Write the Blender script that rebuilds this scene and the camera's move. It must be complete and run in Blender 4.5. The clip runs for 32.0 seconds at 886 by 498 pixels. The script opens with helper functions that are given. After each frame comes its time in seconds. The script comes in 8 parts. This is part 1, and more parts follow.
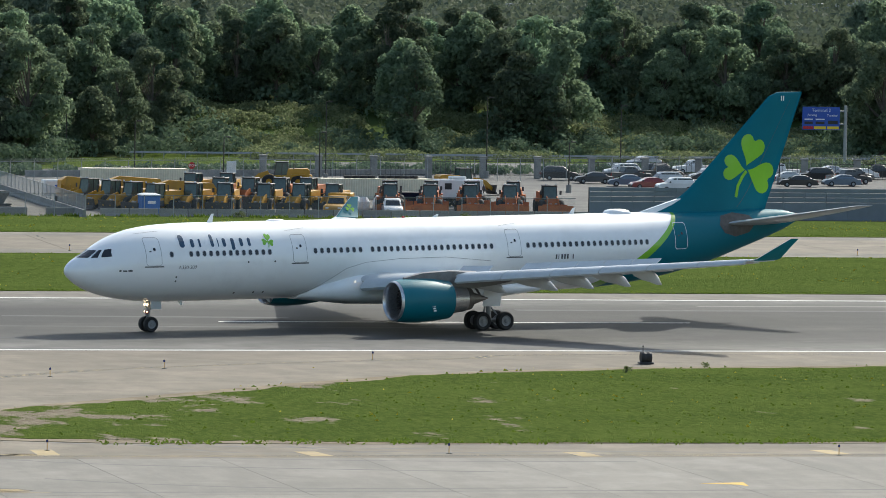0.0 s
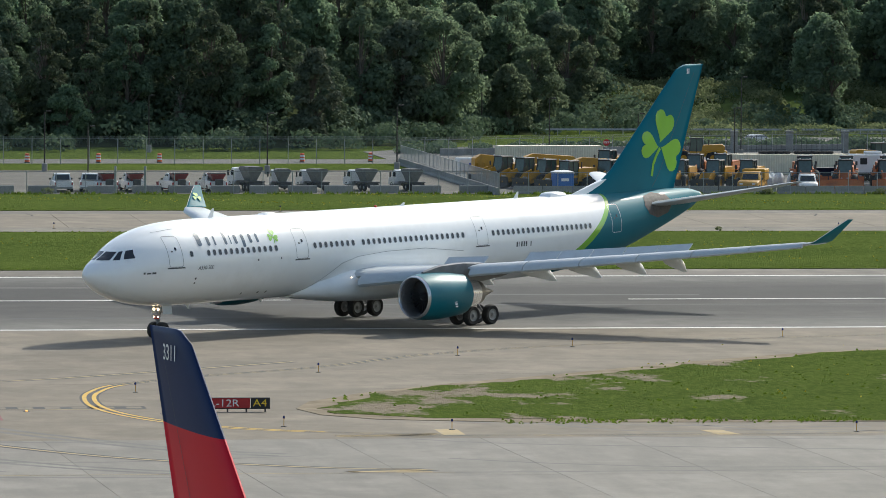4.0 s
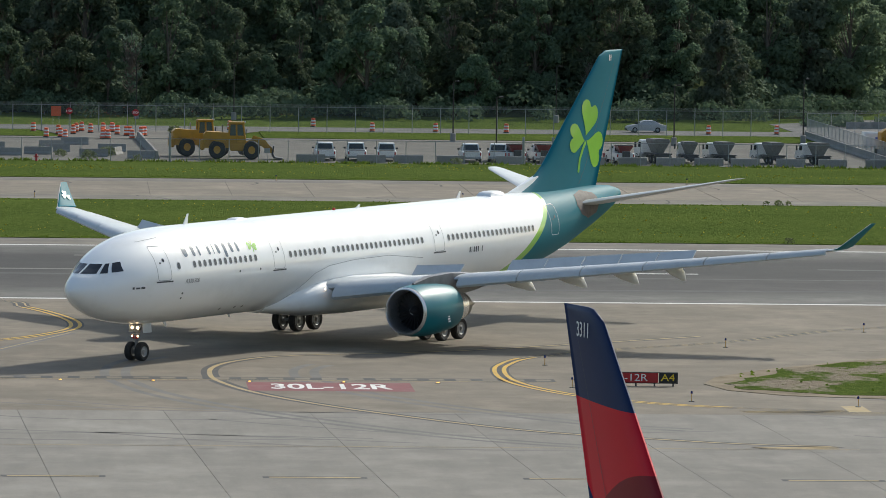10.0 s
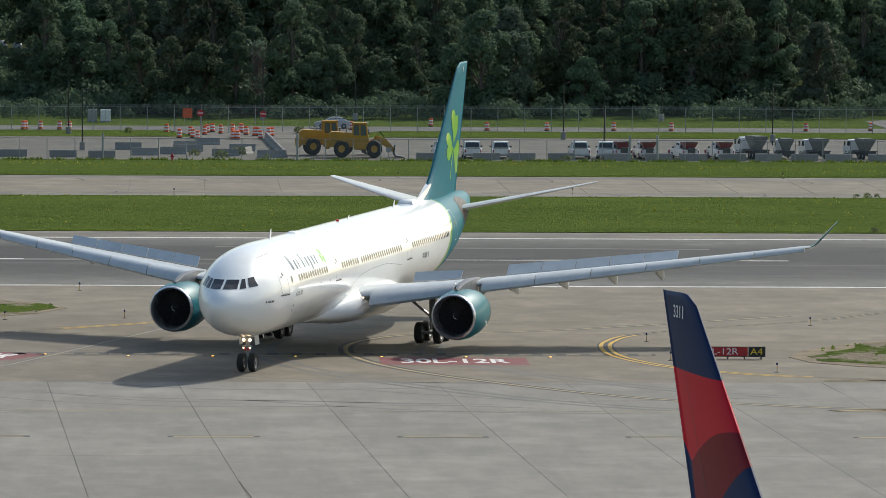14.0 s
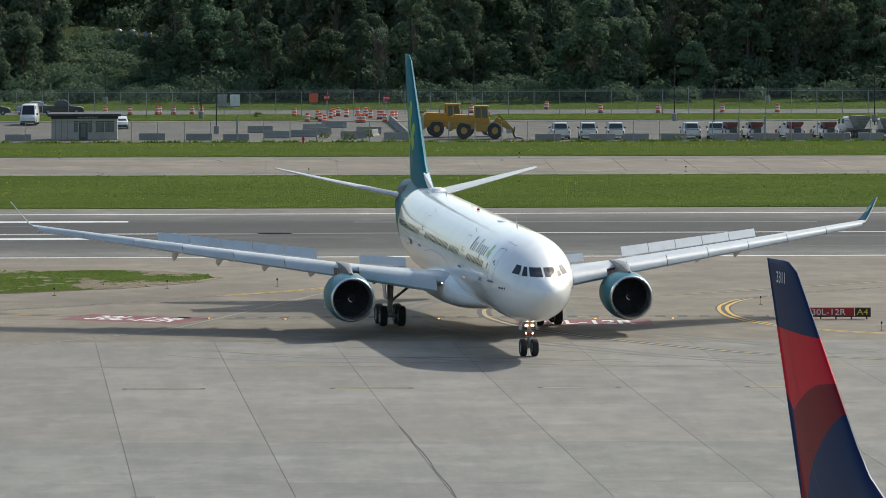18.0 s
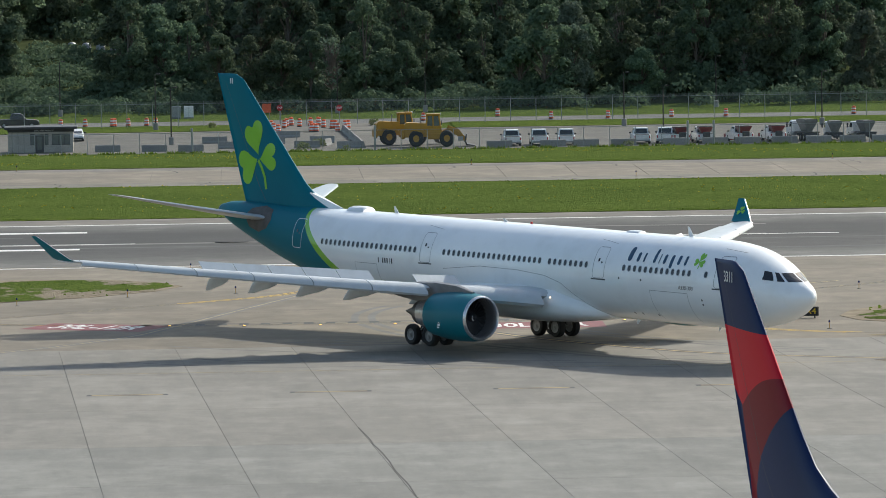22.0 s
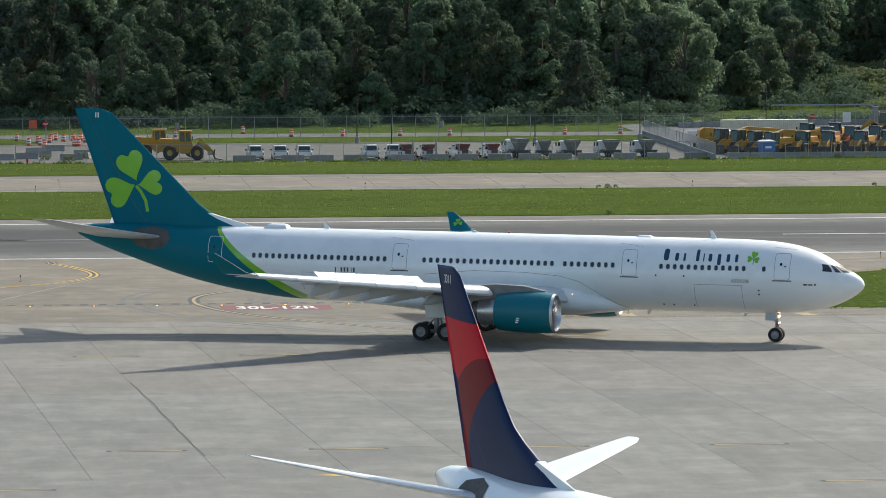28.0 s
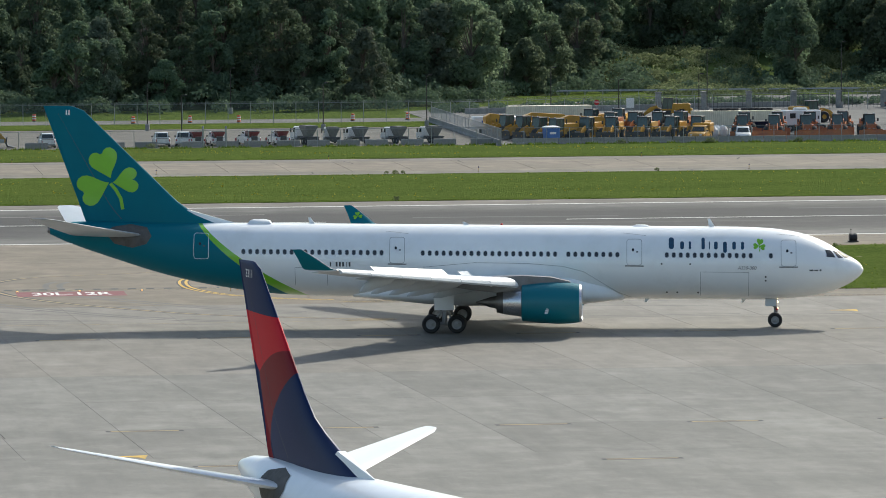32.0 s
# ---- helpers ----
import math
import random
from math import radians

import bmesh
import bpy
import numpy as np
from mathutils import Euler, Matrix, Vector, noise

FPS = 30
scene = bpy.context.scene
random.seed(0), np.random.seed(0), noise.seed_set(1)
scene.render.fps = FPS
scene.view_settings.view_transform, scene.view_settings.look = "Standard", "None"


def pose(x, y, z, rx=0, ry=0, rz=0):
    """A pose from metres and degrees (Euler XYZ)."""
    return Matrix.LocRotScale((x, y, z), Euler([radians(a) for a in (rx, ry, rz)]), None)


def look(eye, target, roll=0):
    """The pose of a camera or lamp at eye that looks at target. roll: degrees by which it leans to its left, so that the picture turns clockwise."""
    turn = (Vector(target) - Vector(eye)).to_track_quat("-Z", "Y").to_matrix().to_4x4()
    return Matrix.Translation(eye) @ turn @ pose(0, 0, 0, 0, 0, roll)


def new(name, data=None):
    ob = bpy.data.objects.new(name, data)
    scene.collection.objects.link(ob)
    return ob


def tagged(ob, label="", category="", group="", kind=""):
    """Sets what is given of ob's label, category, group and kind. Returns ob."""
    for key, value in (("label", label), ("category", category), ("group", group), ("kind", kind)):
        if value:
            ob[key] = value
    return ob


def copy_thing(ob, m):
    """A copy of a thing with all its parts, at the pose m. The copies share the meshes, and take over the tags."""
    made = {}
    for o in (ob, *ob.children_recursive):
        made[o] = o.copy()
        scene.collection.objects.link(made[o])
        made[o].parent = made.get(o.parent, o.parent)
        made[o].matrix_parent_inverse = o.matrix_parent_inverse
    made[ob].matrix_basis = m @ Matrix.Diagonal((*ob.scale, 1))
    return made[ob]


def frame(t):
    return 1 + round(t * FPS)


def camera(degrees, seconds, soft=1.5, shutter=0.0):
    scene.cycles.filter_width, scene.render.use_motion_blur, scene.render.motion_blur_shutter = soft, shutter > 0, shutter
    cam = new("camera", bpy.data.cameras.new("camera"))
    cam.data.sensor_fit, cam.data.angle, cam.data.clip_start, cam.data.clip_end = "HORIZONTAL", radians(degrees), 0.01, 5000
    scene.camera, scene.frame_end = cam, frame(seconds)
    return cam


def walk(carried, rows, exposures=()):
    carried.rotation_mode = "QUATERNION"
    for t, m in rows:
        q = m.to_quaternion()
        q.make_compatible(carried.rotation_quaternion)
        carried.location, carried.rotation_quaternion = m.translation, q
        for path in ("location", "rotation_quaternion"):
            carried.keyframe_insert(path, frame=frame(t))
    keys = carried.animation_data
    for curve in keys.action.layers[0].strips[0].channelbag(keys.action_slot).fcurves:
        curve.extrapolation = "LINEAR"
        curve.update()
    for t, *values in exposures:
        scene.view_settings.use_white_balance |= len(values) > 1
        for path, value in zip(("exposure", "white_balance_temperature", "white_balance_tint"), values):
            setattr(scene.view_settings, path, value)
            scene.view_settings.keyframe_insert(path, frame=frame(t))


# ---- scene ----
cam = camera(9.2, 32.0, soft=0.62)


def aim(x, y, z, yaw, pitch, roll):
    """A camera pose from its place and its turn in degrees: yaw to the right of +y, pitch up, roll as look()."""
    a, b = radians(yaw), radians(pitch)
    return look((x, y, z), (x + math.sin(a) * math.cos(b), y + math.cos(a) * math.cos(b), z + math.sin(b)), roll)


walk(cam, [
    (0, aim(0.31, 63.67, 26.21, 12.408, -2.901, 0.979)), (0.5, aim(0.25, 63.71, 26.19, 12.019, -3.208, 0.300)), (1, aim(0.26, 63.73, 26.16, 11.363, -3.192, 0.319)),
    (1.5, aim(0.40, 63.94, 26.21, 10.663, -3.115, -0.292)), (2, aim(0.67, 64.17, 26.23, 9.973, -3.087, -0.377)), (2.5, aim(0.91, 64.45, 26.21, 9.558, -3.079, -0.439)),
    (3, aim(1.12, 64.78, 26.21, 9.055, -3.183, -0.505)), (3.5, aim(1.37, 65.11, 26.19, 8.517, -3.161, -0.383)), (4, aim(1.72, 65.34, 26.16, 7.989, -3.196, 0.346)),
    (4.5, aim(1.93, 65.76, 26.21, 7.467, -3.220, 0.861)), (6.5, aim(1.98, 66.18, 26.18, 5.869, -3.297, 1.545)), (7, aim(1.96, 66.30, 26.20, 5.507, -3.306, 0.673)),
    (7.5, aim(1.97, 66.09, 26.26, 5.108, -3.383, 0.431)), (8, aim(1.90, 65.55, 26.32, 4.758, -3.432, 0.734)), (8.5, aim(1.68, 64.71, 26.43, 4.456, -3.485, 0.907)),
    (9, aim(1.27, 63.55, 26.60, 4.304, -3.540, 0.598)), (9.5, aim(1.02, 62.57, 26.76, 4.063, -3.595, 0.590)), (10, aim(0.89, 61.80, 26.92, 3.807, -3.586, 0.751)),
    (10.5, aim(0.73, 61.31, 27.23, 3.631, -3.653, 0.711)), (11, aim(0.31, 51.94, 27.68, 3.434, -3.652, 0.774)), (11.5, aim(-0.16, 35.55, 27.98, 3.221, -3.535, 0.838)),
    (12, aim(-0.48, 26.96, 28.32, 3.006, -3.551, 1.071)), (12.5, aim(-0.63, 26.69, 28.49, 2.851, -3.553, 1.052)), (13, aim(-0.80, 26.44, 28.60, 2.668, -3.599, 0.848)),
    (13.5, aim(-1.23, 26.00, 28.65, 2.697, -3.626, 0.510)), (15.5, aim(-2.19, 15.32, 28.94, 2.420, -3.562, 0.012)), (16, aim(-3.26, 3.19, 29.17, 2.371, -3.453, -0.138)),
    (16.5, aim(-4.13, -4.58, 29.37, 2.210, -3.545, -0.004)), (17, aim(-4.59, -4.72, 29.47, 1.917, -3.703, -0.154)), (17.5, aim(-4.80, -4.77, 29.56, 1.672, -3.759, -0.226)),
    (18, aim(-4.91, -4.85, 29.62, 1.590, -3.784, -0.079)), (18.5, aim(-5.07, -8.41, 29.66, 1.750, -3.758, 0.162)), (19, aim(-5.28, -12.79, 29.64, 1.775, -3.727, 0.359)),
    (19.5, aim(-5.34, -12.54, 29.62, 1.869, -3.725, 0.028)), (20, aim(-5.33, -12.41, 29.62, 1.963, -3.771, -0.231)), (20.5, aim(-5.32, -12.29, 29.63, 2.000, -3.799, -0.122)),
    (21, aim(-5.31, -12.22, 29.66, 2.021, -3.784, -0.019)), (21.5, aim(-5.30, -12.12, 29.75, 2.038, -3.751, -0.183)), (22, aim(-5.34, -12.06, 29.91, 2.090, -3.702, -0.808)),
    (22.5, aim(-5.40, -12.10, 30.15, 2.157, -3.711, -0.189)), (23, aim(-5.73, -20.23, 30.50, 2.387, -3.698, -0.201)), (23.5, aim(-6.14, -35.36, 30.90, 2.642, -3.604, -0.056)),
    (24, aim(-6.55, -50.49, 31.30, 2.803, -3.649, 0.136)), (24.5, aim(-6.55, -52.79, 31.63, 2.987, -3.696, -0.178)), (25, aim(-6.60, -52.91, 31.87, 3.261, -3.733, -0.503)),
    (25.5, aim(-6.98, -53.27, 32.15, 3.548, -3.727, -0.643)), (27.5, aim(-8.06, -75.34, 32.52, 4.544, -3.629, -0.256)), (28, aim(-9.06, -87.55, 32.92, 4.771, -3.534, -0.178)),
    (28.5, aim(-10.07, -99.77, 33.32, 5.026, -3.555, -0.274)), (29, aim(-10.28, -99.73, 33.51, 5.253, -3.573, -0.621)), (29.5, aim(-10.29, -99.52, 33.63, 5.476, -3.594, -0.801)),
    (30, aim(-10.26, -99.17, 33.71, 5.717, -3.602, -0.449)), (30.5, aim(-10.25, -98.79, 33.76, 5.948, -3.607, -0.516)), (31, aim(-10.23, -98.38, 33.79, 6.217, -3.602, -0.446)),
    (31.5, aim(-10.22, -98.07, 33.84, 6.575, -3.650, -0.154)), (32, aim(-10.20, -97.97, 33.81, 6.979, -3.715, -0.306))], exposures=[(0, 0.24), (4, 0.04), (9, -0.18), (13, -0.2), (19, -0.06), (25, 0.08), (32, 0.06)])

# ---- light: late-morning sun from beyond the runway, on the right ----
SUN_TURN, SUN_HIGH = radians(42), radians(37)
world = bpy.data.worlds.new("sky")
scene.world = world
world.use_nodes = True
wn = world.node_tree
sky = wn.nodes.new("ShaderNodeTexSky")
sky.sky_type, sky.sun_disc, sky.sun_elevation, sky.sun_rotation = "NISHITA", False, SUN_HIGH, SUN_TURN
sky.air_density, sky.dust_density = 1.0, 2.2
haze = wn.nodes.new("ShaderNodeMix")
haze.data_type, haze.blend_type = "RGBA", "MULTIPLY"
haze.inputs[0].default_value = 1.0
haze.inputs[7].default_value = (0.98, 1.015, 0.975, 1)
wn.links.new(sky.outputs[0], haze.inputs[6])
wn.links.new(haze.outputs[2], wn.nodes["Background"].inputs[0])
wn.nodes["Background"].inputs[1].default_value = 0.168
sun = new("sun", bpy.data.lights.new("sun", "SUN"))
sun.data.energy, sun.data.angle, sun.data.color = 4.0, radians(0.55), (0.99, 0.97, 0.875)
sun.matrix_world = look((700 * math.sin(SUN_TURN) * math.cos(SUN_HIGH), 700 * math.cos(SUN_TURN) * math.cos(SUN_HIGH), 700 * math.sin(SUN_HIGH)), (0, 0, 0))

# ---- materials ----


def lin(r, g, b):
    """Linear colour from 0..255 values."""
    return tuple(((c / 255 + 0.055) / 1.055) ** 2.4 if c > 10 else c / 255 / 12.92 for c in (r, g, b)) + (1.0,)


def node(nt, kind, **sets):
    n = nt.nodes.new("ShaderNode" + kind)
    for k, v in sets.items():
        if k == "op":
            n.operation = v
        elif k == "noise":
            n.noise_dimensions = v
    return n


def mth(nt, op, a, b=None, c=None):
    n = nt.nodes.new("ShaderNodeMath")
    n.operation = op
    for i, v in enumerate((a, b, c)):
        if v is None:
            continue
        if isinstance(v, (int, float)):
            n.inputs[i].default_value = v
        else:
            nt.links.new(v, n.inputs[i])
    return n.outputs[0]


def mix(nt, fac, a, b, blend="MIX"):
    n = nt.nodes.new("ShaderNodeMix")
    n.data_type, n.blend_type = "RGBA", blend
    for s, v in ((0, fac), (6, a), (7, b)):
        if isinstance(v, (int, float)):
            n.inputs[s].default_value = v
        elif isinstance(v, tuple):
            n.inputs[s].default_value = v
        else:
            nt.links.new(v, n.inputs[s])
    return n.outputs[2]


def noise_of(nt, vec, scale, detail=4.0, rough=0.55, stretch=None):
    if stretch:
        mp = nt.nodes.new("ShaderNodeMapping")
        nt.links.new(vec, mp.inputs[0])
        mp.inputs[3].default_value = stretch
        vec = mp.outputs[0]
    n = nt.nodes.new("ShaderNodeTexNoise")
    nt.links.new(vec, n.inputs["Vector"])
    n.inputs["Scale"].default_value, n.inputs["Detail"].default_value, n.inputs["Roughness"].default_value = scale, detail, rough
    return n.outputs[0]


def ramp(nt, fac, lo, hi):
    n = nt.nodes.new("ShaderNodeMapRange")
    n.inputs[1].default_value, n.inputs[2].default_value = lo, hi
    nt.links.new(fac, n.inputs[0])
    return n.outputs[0]


def surface(name, colour, rough=0.6, metal=0.0, vary=0.15, scale=2.0, fine=40.0, bump=0.0, coat=0.0, dirt=None, dirt_amount=0.0, dirt_scale=0.6, stretch=None, per_object=0.0, spec=None):
    """A plain material with tone varied at two scales, dirt in patches and fine relief."""
    m = bpy.data.materials.new(name)
    m.use_nodes = True
    nt = m.node_tree
    b = nt.nodes["Principled BSDF"]
    vec = nt.nodes.new("ShaderNodeTexCoord").outputs["Object"]
    big, small = noise_of(nt, vec, scale, 5, 0.6, stretch), noise_of(nt, vec, fine, 3, 0.6)
    dark = tuple(c * (1 - vary) for c in colour[:3]) + (1.0,)
    light = tuple(min(1, c * (1 + vary)) for c in colour[:3]) + (1.0,)
    col = mix(nt, ramp(nt, big, 0.3, 0.7), dark, light)
    col = mix(nt, mth(nt, "MULTIPLY", ramp(nt, small, 0.35, 0.65), 0.35 * min(1, vary * 3)), col, dark)
    if dirt:
        patches = noise_of(nt, vec, dirt_scale, 6, 0.65, stretch)
        col = mix(nt, mth(nt, "MULTIPLY", ramp(nt, patches, 0.5, 0.72), dirt_amount), col, dirt)
    if per_object:
        info = nt.nodes.new("ShaderNodeObjectInfo").outputs["Random"]
        hsv = nt.nodes.new("ShaderNodeHueSaturation")
        nt.links.new(col, hsv.inputs["Color"])
        nt.links.new(mth(nt, "ADD", mth(nt, "MULTIPLY", info, 2 * per_object), 1 - per_object), hsv.inputs["Value"])
        col = hsv.outputs[0]
    nt.links.new(col, b.inputs["Base Color"])
    b.inputs["Metallic"].default_value = metal
    nt.links.new(mth(nt, "ADD", mth(nt, "MULTIPLY", small, 0.16), rough - 0.08), b.inputs["Roughness"])
    b.inputs["Coat Weight"].default_value = coat
    b.inputs["Coat Roughness"].default_value = 0.06
    if spec is not None:
        b.inputs["Specular IOR Level"].default_value = spec
    if bump:
        bp = nt.nodes.new("ShaderNodeBump")
        bp.inputs["Strength"].default_value, bp.inputs["Distance"].default_value = min(1, bump), 0.02
        nt.links.new(mth(nt, "ADD", small, big), bp.inputs["Height"])
        nt.links.new(bp.outputs[0], b.inputs["Normal"])
    return m


def glow(name, colour, strength):
    m = bpy.data.materials.new(name)
    m.use_nodes = True
    b = m.node_tree.nodes["Principled BSDF"]
    b.inputs["Base Color"].default_value = colour
    b.inputs["Emission Color"].default_value = colour
    b.inputs["Emission Strength"].default_value = strength
    return m


WHITE_PAINT = surface("white aircraft paint", (0.86, 0.87, 0.87, 1), 0.32, vary=0.02, scale=0.4, fine=6, coat=0.5, dirt=(0.55, 0.54, 0.5, 1), dirt_amount=0.25, dirt_scale=0.35)
WING_GREY = surface("wing grey paint", (0.52, 0.55, 0.57, 1), 0.38, vary=0.05, scale=0.8, fine=8, coat=0.2, dirt=(0.3, 0.3, 0.3, 1), dirt_amount=0.3)
TEAL = surface("teal paint", (0.0, 0.15, 0.19, 1), 0.42, vary=0.04, scale=0.5, coat=0.1, spec=0.35)
TEAL_SATIN = surface("satin teal tail paint", (0.0, 0.145, 0.19, 1), 0.55, vary=0.04, scale=0.5, spec=0.14)
GREEN = surface("lime green paint", (0.19, 0.50, 0.015, 1), 0.35, vary=0.04, coat=0.5)
BARE_METAL = surface("bare polished metal", (0.62, 0.62, 0.63, 1), 0.28, 0.9, vary=0.06, scale=3)
DULL_METAL = surface("heat-stained metal", (0.2, 0.19, 0.18, 1), 0.45, 0.8, vary=0.3, scale=2)
DARK = surface("black hollow", (0.012, 0.012, 0.014, 1), 0.6, vary=0.2)
FAN = surface("dark fan blade", (0.016, 0.016, 0.018, 1), 0.5, 0.3, vary=0.2)
RUBBER = surface("tyre rubber", (0.018, 0.018, 0.019, 1), 0.8, vary=0.25, scale=4, dirt=(0.08, 0.075, 0.07, 1), dirt_amount=0.4, dirt_scale=3)
GLASS_DARK = surface("dark cabin glass", (0.015, 0.018, 0.022, 1), 0.08, vary=0.1, spec=0.8)
PLATE_GREY = surface("worn grey-brown plate", (0.12, 0.11, 0.10, 1), 0.65, vary=0.25, scale=2, spec=0.2)
PYLON_GREY = surface("stained pylon metal", (0.2, 0.2, 0.205, 1), 0.45, 0.4, vary=0.2, scale=1.5)
GEAR_GREY = surface("landing gear grey", (0.27, 0.275, 0.28, 1), 0.4, 0.2, vary=0.15, dirt=(0.06, 0.05, 0.04, 1), dirt_amount=0.6, dirt_scale=4)
SEAM = surface("panel seam", (0.3, 0.31, 0.32, 1), 0.6)
SEAM_DARK = surface("dark seam", (0.08, 0.085, 0.09, 1), 0.6)
NAVY_INK = surface("dark blue lettering", (0.01, 0.06, 0.12, 1), 0.4)
RED_INK = surface("red marking", (0.5, 0.02, 0.02, 1), 0.45)
LANDING_LIGHT = glow("landing light", (1.0, 0.75, 0.45, 1), 5)
BEACON = glow("small lit lamp", (1.0, 0.5, 0.1, 1), 2.5)


def livery():
    """White body, teal tail behind a slanting lime stripe; along x and z of the aircraft."""
    m = surface("aircraft skin with teal tail", (0.88, 0.89, 0.885, 1), 0.3, vary=0.02, scale=0.4, fine=6, coat=0.8, dirt=(0.55, 0.54, 0.5, 1), dirt_amount=0.25, dirt_scale=0.35)
    nt = m.node_tree
    b = nt.nodes["Principled BSDF"]
    base = b.inputs["Base Color"].links[0].from_socket
    co = nt.nodes.new("ShaderNodeSeparateXYZ")
    nt.links.new(nt.nodes.new("ShaderNodeTexCoord").outputs["Object"], co.inputs[0])
    up = mth(nt, "SUBTRACT", co.outputs[2], 2.2)
    # distance behind the nose at which the teal begins, rising with height
    edge = mth(nt, "ADD", mth(nt, "MULTIPLY", up, 2.05), mth(nt, "MULTIPLY", mth(nt, "MULTIPLY", up, up), -0.09))
    back = mth(nt, "SUBTRACT", mth(nt, "SUBTRACT", 6.84 - 42.2, co.outputs[0]), edge)
    lime = mth(nt, "GREATER_THAN", back, 0.0)
    wide = mth(nt, "SUBTRACT", 1.5, mth(nt, "MULTIPLY", up, 0.2))
    teal = mth(nt, "GREATER_THAN", mth(nt, "SUBTRACT", back, wide), 0.0)
    c = mix(nt, lime, base, (0.19, 0.50, 0.015, 1))
    c = mix(nt, teal, c, (0.0, 0.145, 0.19, 1))
    nt.links.new(mth(nt, "SUBTRACT", 0.8, mth(nt, "MULTIPLY", teal, 0.72)), b.inputs["Coat Weight"])
    nt.links.new(mth(nt, "SUBTRACT", 0.5, mth(nt, "MULTIPLY", teal, 0.36)), b.inputs["Specular IOR Level"])
    nt.links.new(mth(nt, "ADD", 0.3, mth(nt, "MULTIPLY", teal, 0.25)), b.inputs["Roughness"])
    nt.links.new(c, b.inputs["Base Color"])
    return m


def fin_livery():
    """Navy fin with bright and dark red bands divided by curved edges, from the fin's own chart (chord, height)."""
    m = surface("fin paint in navy and red", (0.009, 0.022, 0.075, 1), 0.4, vary=0.05, spec=0.18)
    nt = m.node_tree
    b = nt.nodes["Principled BSDF"]
    base = b.inputs["Base Color"].links[0].from_socket
    co = nt.nodes.new("ShaderNodeSeparateXYZ")
    nt.links.new(nt.nodes.new("ShaderNodeUVMap").outputs[0], co.inputs[0])
    u, z = co.outputs[0], mth(nt, "MULTIPLY", co.outputs[1], 20.0)
    below = mth(nt, "LESS_THAN", z, mth(nt, "SUBTRACT", 14.45, mth(nt, "MULTIPLY", u, 0.15)))
    zz = mth(nt, "SUBTRACT", z, 8.25)
    g = mth(nt, "ADD", 0.07, mth(nt, "ADD", mth(nt, "MULTIPLY", zz, 0.0157), mth(nt, "MULTIPLY", mth(nt, "MULTIPLY", zz, zz), 0.0652)))
    left_of = mth(nt, "LESS_THAN", u, g)
    sliver = mth(nt, "GREATER_THAN", u, mth(nt, "MINIMUM", mth(nt, "MULTIPLY", mth(nt, "SUBTRACT", z, 8.2), 0.034), mth(nt, "MAXIMUM", mth(nt, "MULTIPLY", mth(nt, "SUBTRACT", 12.3, z), 0.2), 0.0)))
    red = mth(nt, "MULTIPLY", mth(nt, "MULTIPLY", below, left_of), sliver)
    arc = mth(nt, "ADD", 11.35, mth(nt, "ADD", mth(nt, "MULTIPLY", u, 2.9), mth(nt, "MULTIPLY", mth(nt, "MULTIPLY", u, u), -1.4)))
    deep = mth(nt, "LESS_THAN", z, arc)
    c = mix(nt, red, base, mix(nt, deep, (0.56, 0.012, 0.025, 1), (0.19, 0.010, 0.016, 1)))
    nt.links.new(c, b.inputs["Base Color"])
    return m


SKIN = livery()
FIN_RED = fin_livery()

# ---- mesh helpers ----


def merge(*bits):
    """Joins (verts, faces) lists."""
    vs, fs = [], []
    for v, f in bits:
        o = len(vs)
        vs += [tuple(p) for p in v]
        fs += [tuple(i + o for i in q) for q in f]
    return vs, fs


def box(x0, x1, y0, y1, z0, z1):
    v = [(x, y, z) for x in (x0, x1) for y in (y0, y1) for z in (z0, z1)]
    return v, [(0, 1, 3, 2), (4, 6, 7, 5), (0, 4, 5, 1), (2, 3, 7, 6), (0, 2, 6, 4), (1, 5, 7, 3)]


def cbox(x0, x1, y0, y1, z0, z1, b=0.03):
    """A box with chamfered edges."""
    b = min(b, (x1 - x0) / 2.2, (y1 - y0) / 2.2, (z1 - z0) / 2.2)
    bm = bmesh.new()
    for x, ix in ((x0, b), (x1, -b)):
        for y, iy in ((y0, b), (y1, -b)):
            for z, iz in ((z0, b), (z1, -b)):
                bm.verts.new((x, y + iy, z + iz)), bm.verts.new((x + ix, y, z + iz)), bm.verts.new((x + ix, y + iy, z))
    bmesh.ops.convex_hull(bm, input=bm.verts[:])
    return out(bm)


def hull(points):
    bm = bmesh.new()
    for p in points:
        bm.verts.new(p)
    bmesh.ops.convex_hull(bm, input=bm.verts[:])
    return out(bm)


def out(bm):
    bm.verts.index_update()
    r = [v.co[:] for v in bm.verts], [tuple(v.index for v in f.verts) for f in bm.faces]
    bm.free()
    return r


def rod(p, q, r, r2=None, n=8):
    """A capped round bar from p to q."""
    p, q = Vector(p), Vector(q)
    r2 = r if r2 is None else r2
    d = (q - p).normalized()
    a = d.orthogonal().normalized()
    b = d.cross(a)
    v = []
    for c, k in ((p, r), (q, r2)):
        v += [c + (a * math.cos(2 * math.pi * i / n) + b * math.sin(2 * math.pi * i / n)) * k for i in range(n)]
    return v, [(i, (i + 1) % n, n + (i + 1) % n, n + i) for i in range(n)] + [tuple(range(n))[::-1], tuple(range(n, 2 * n))]


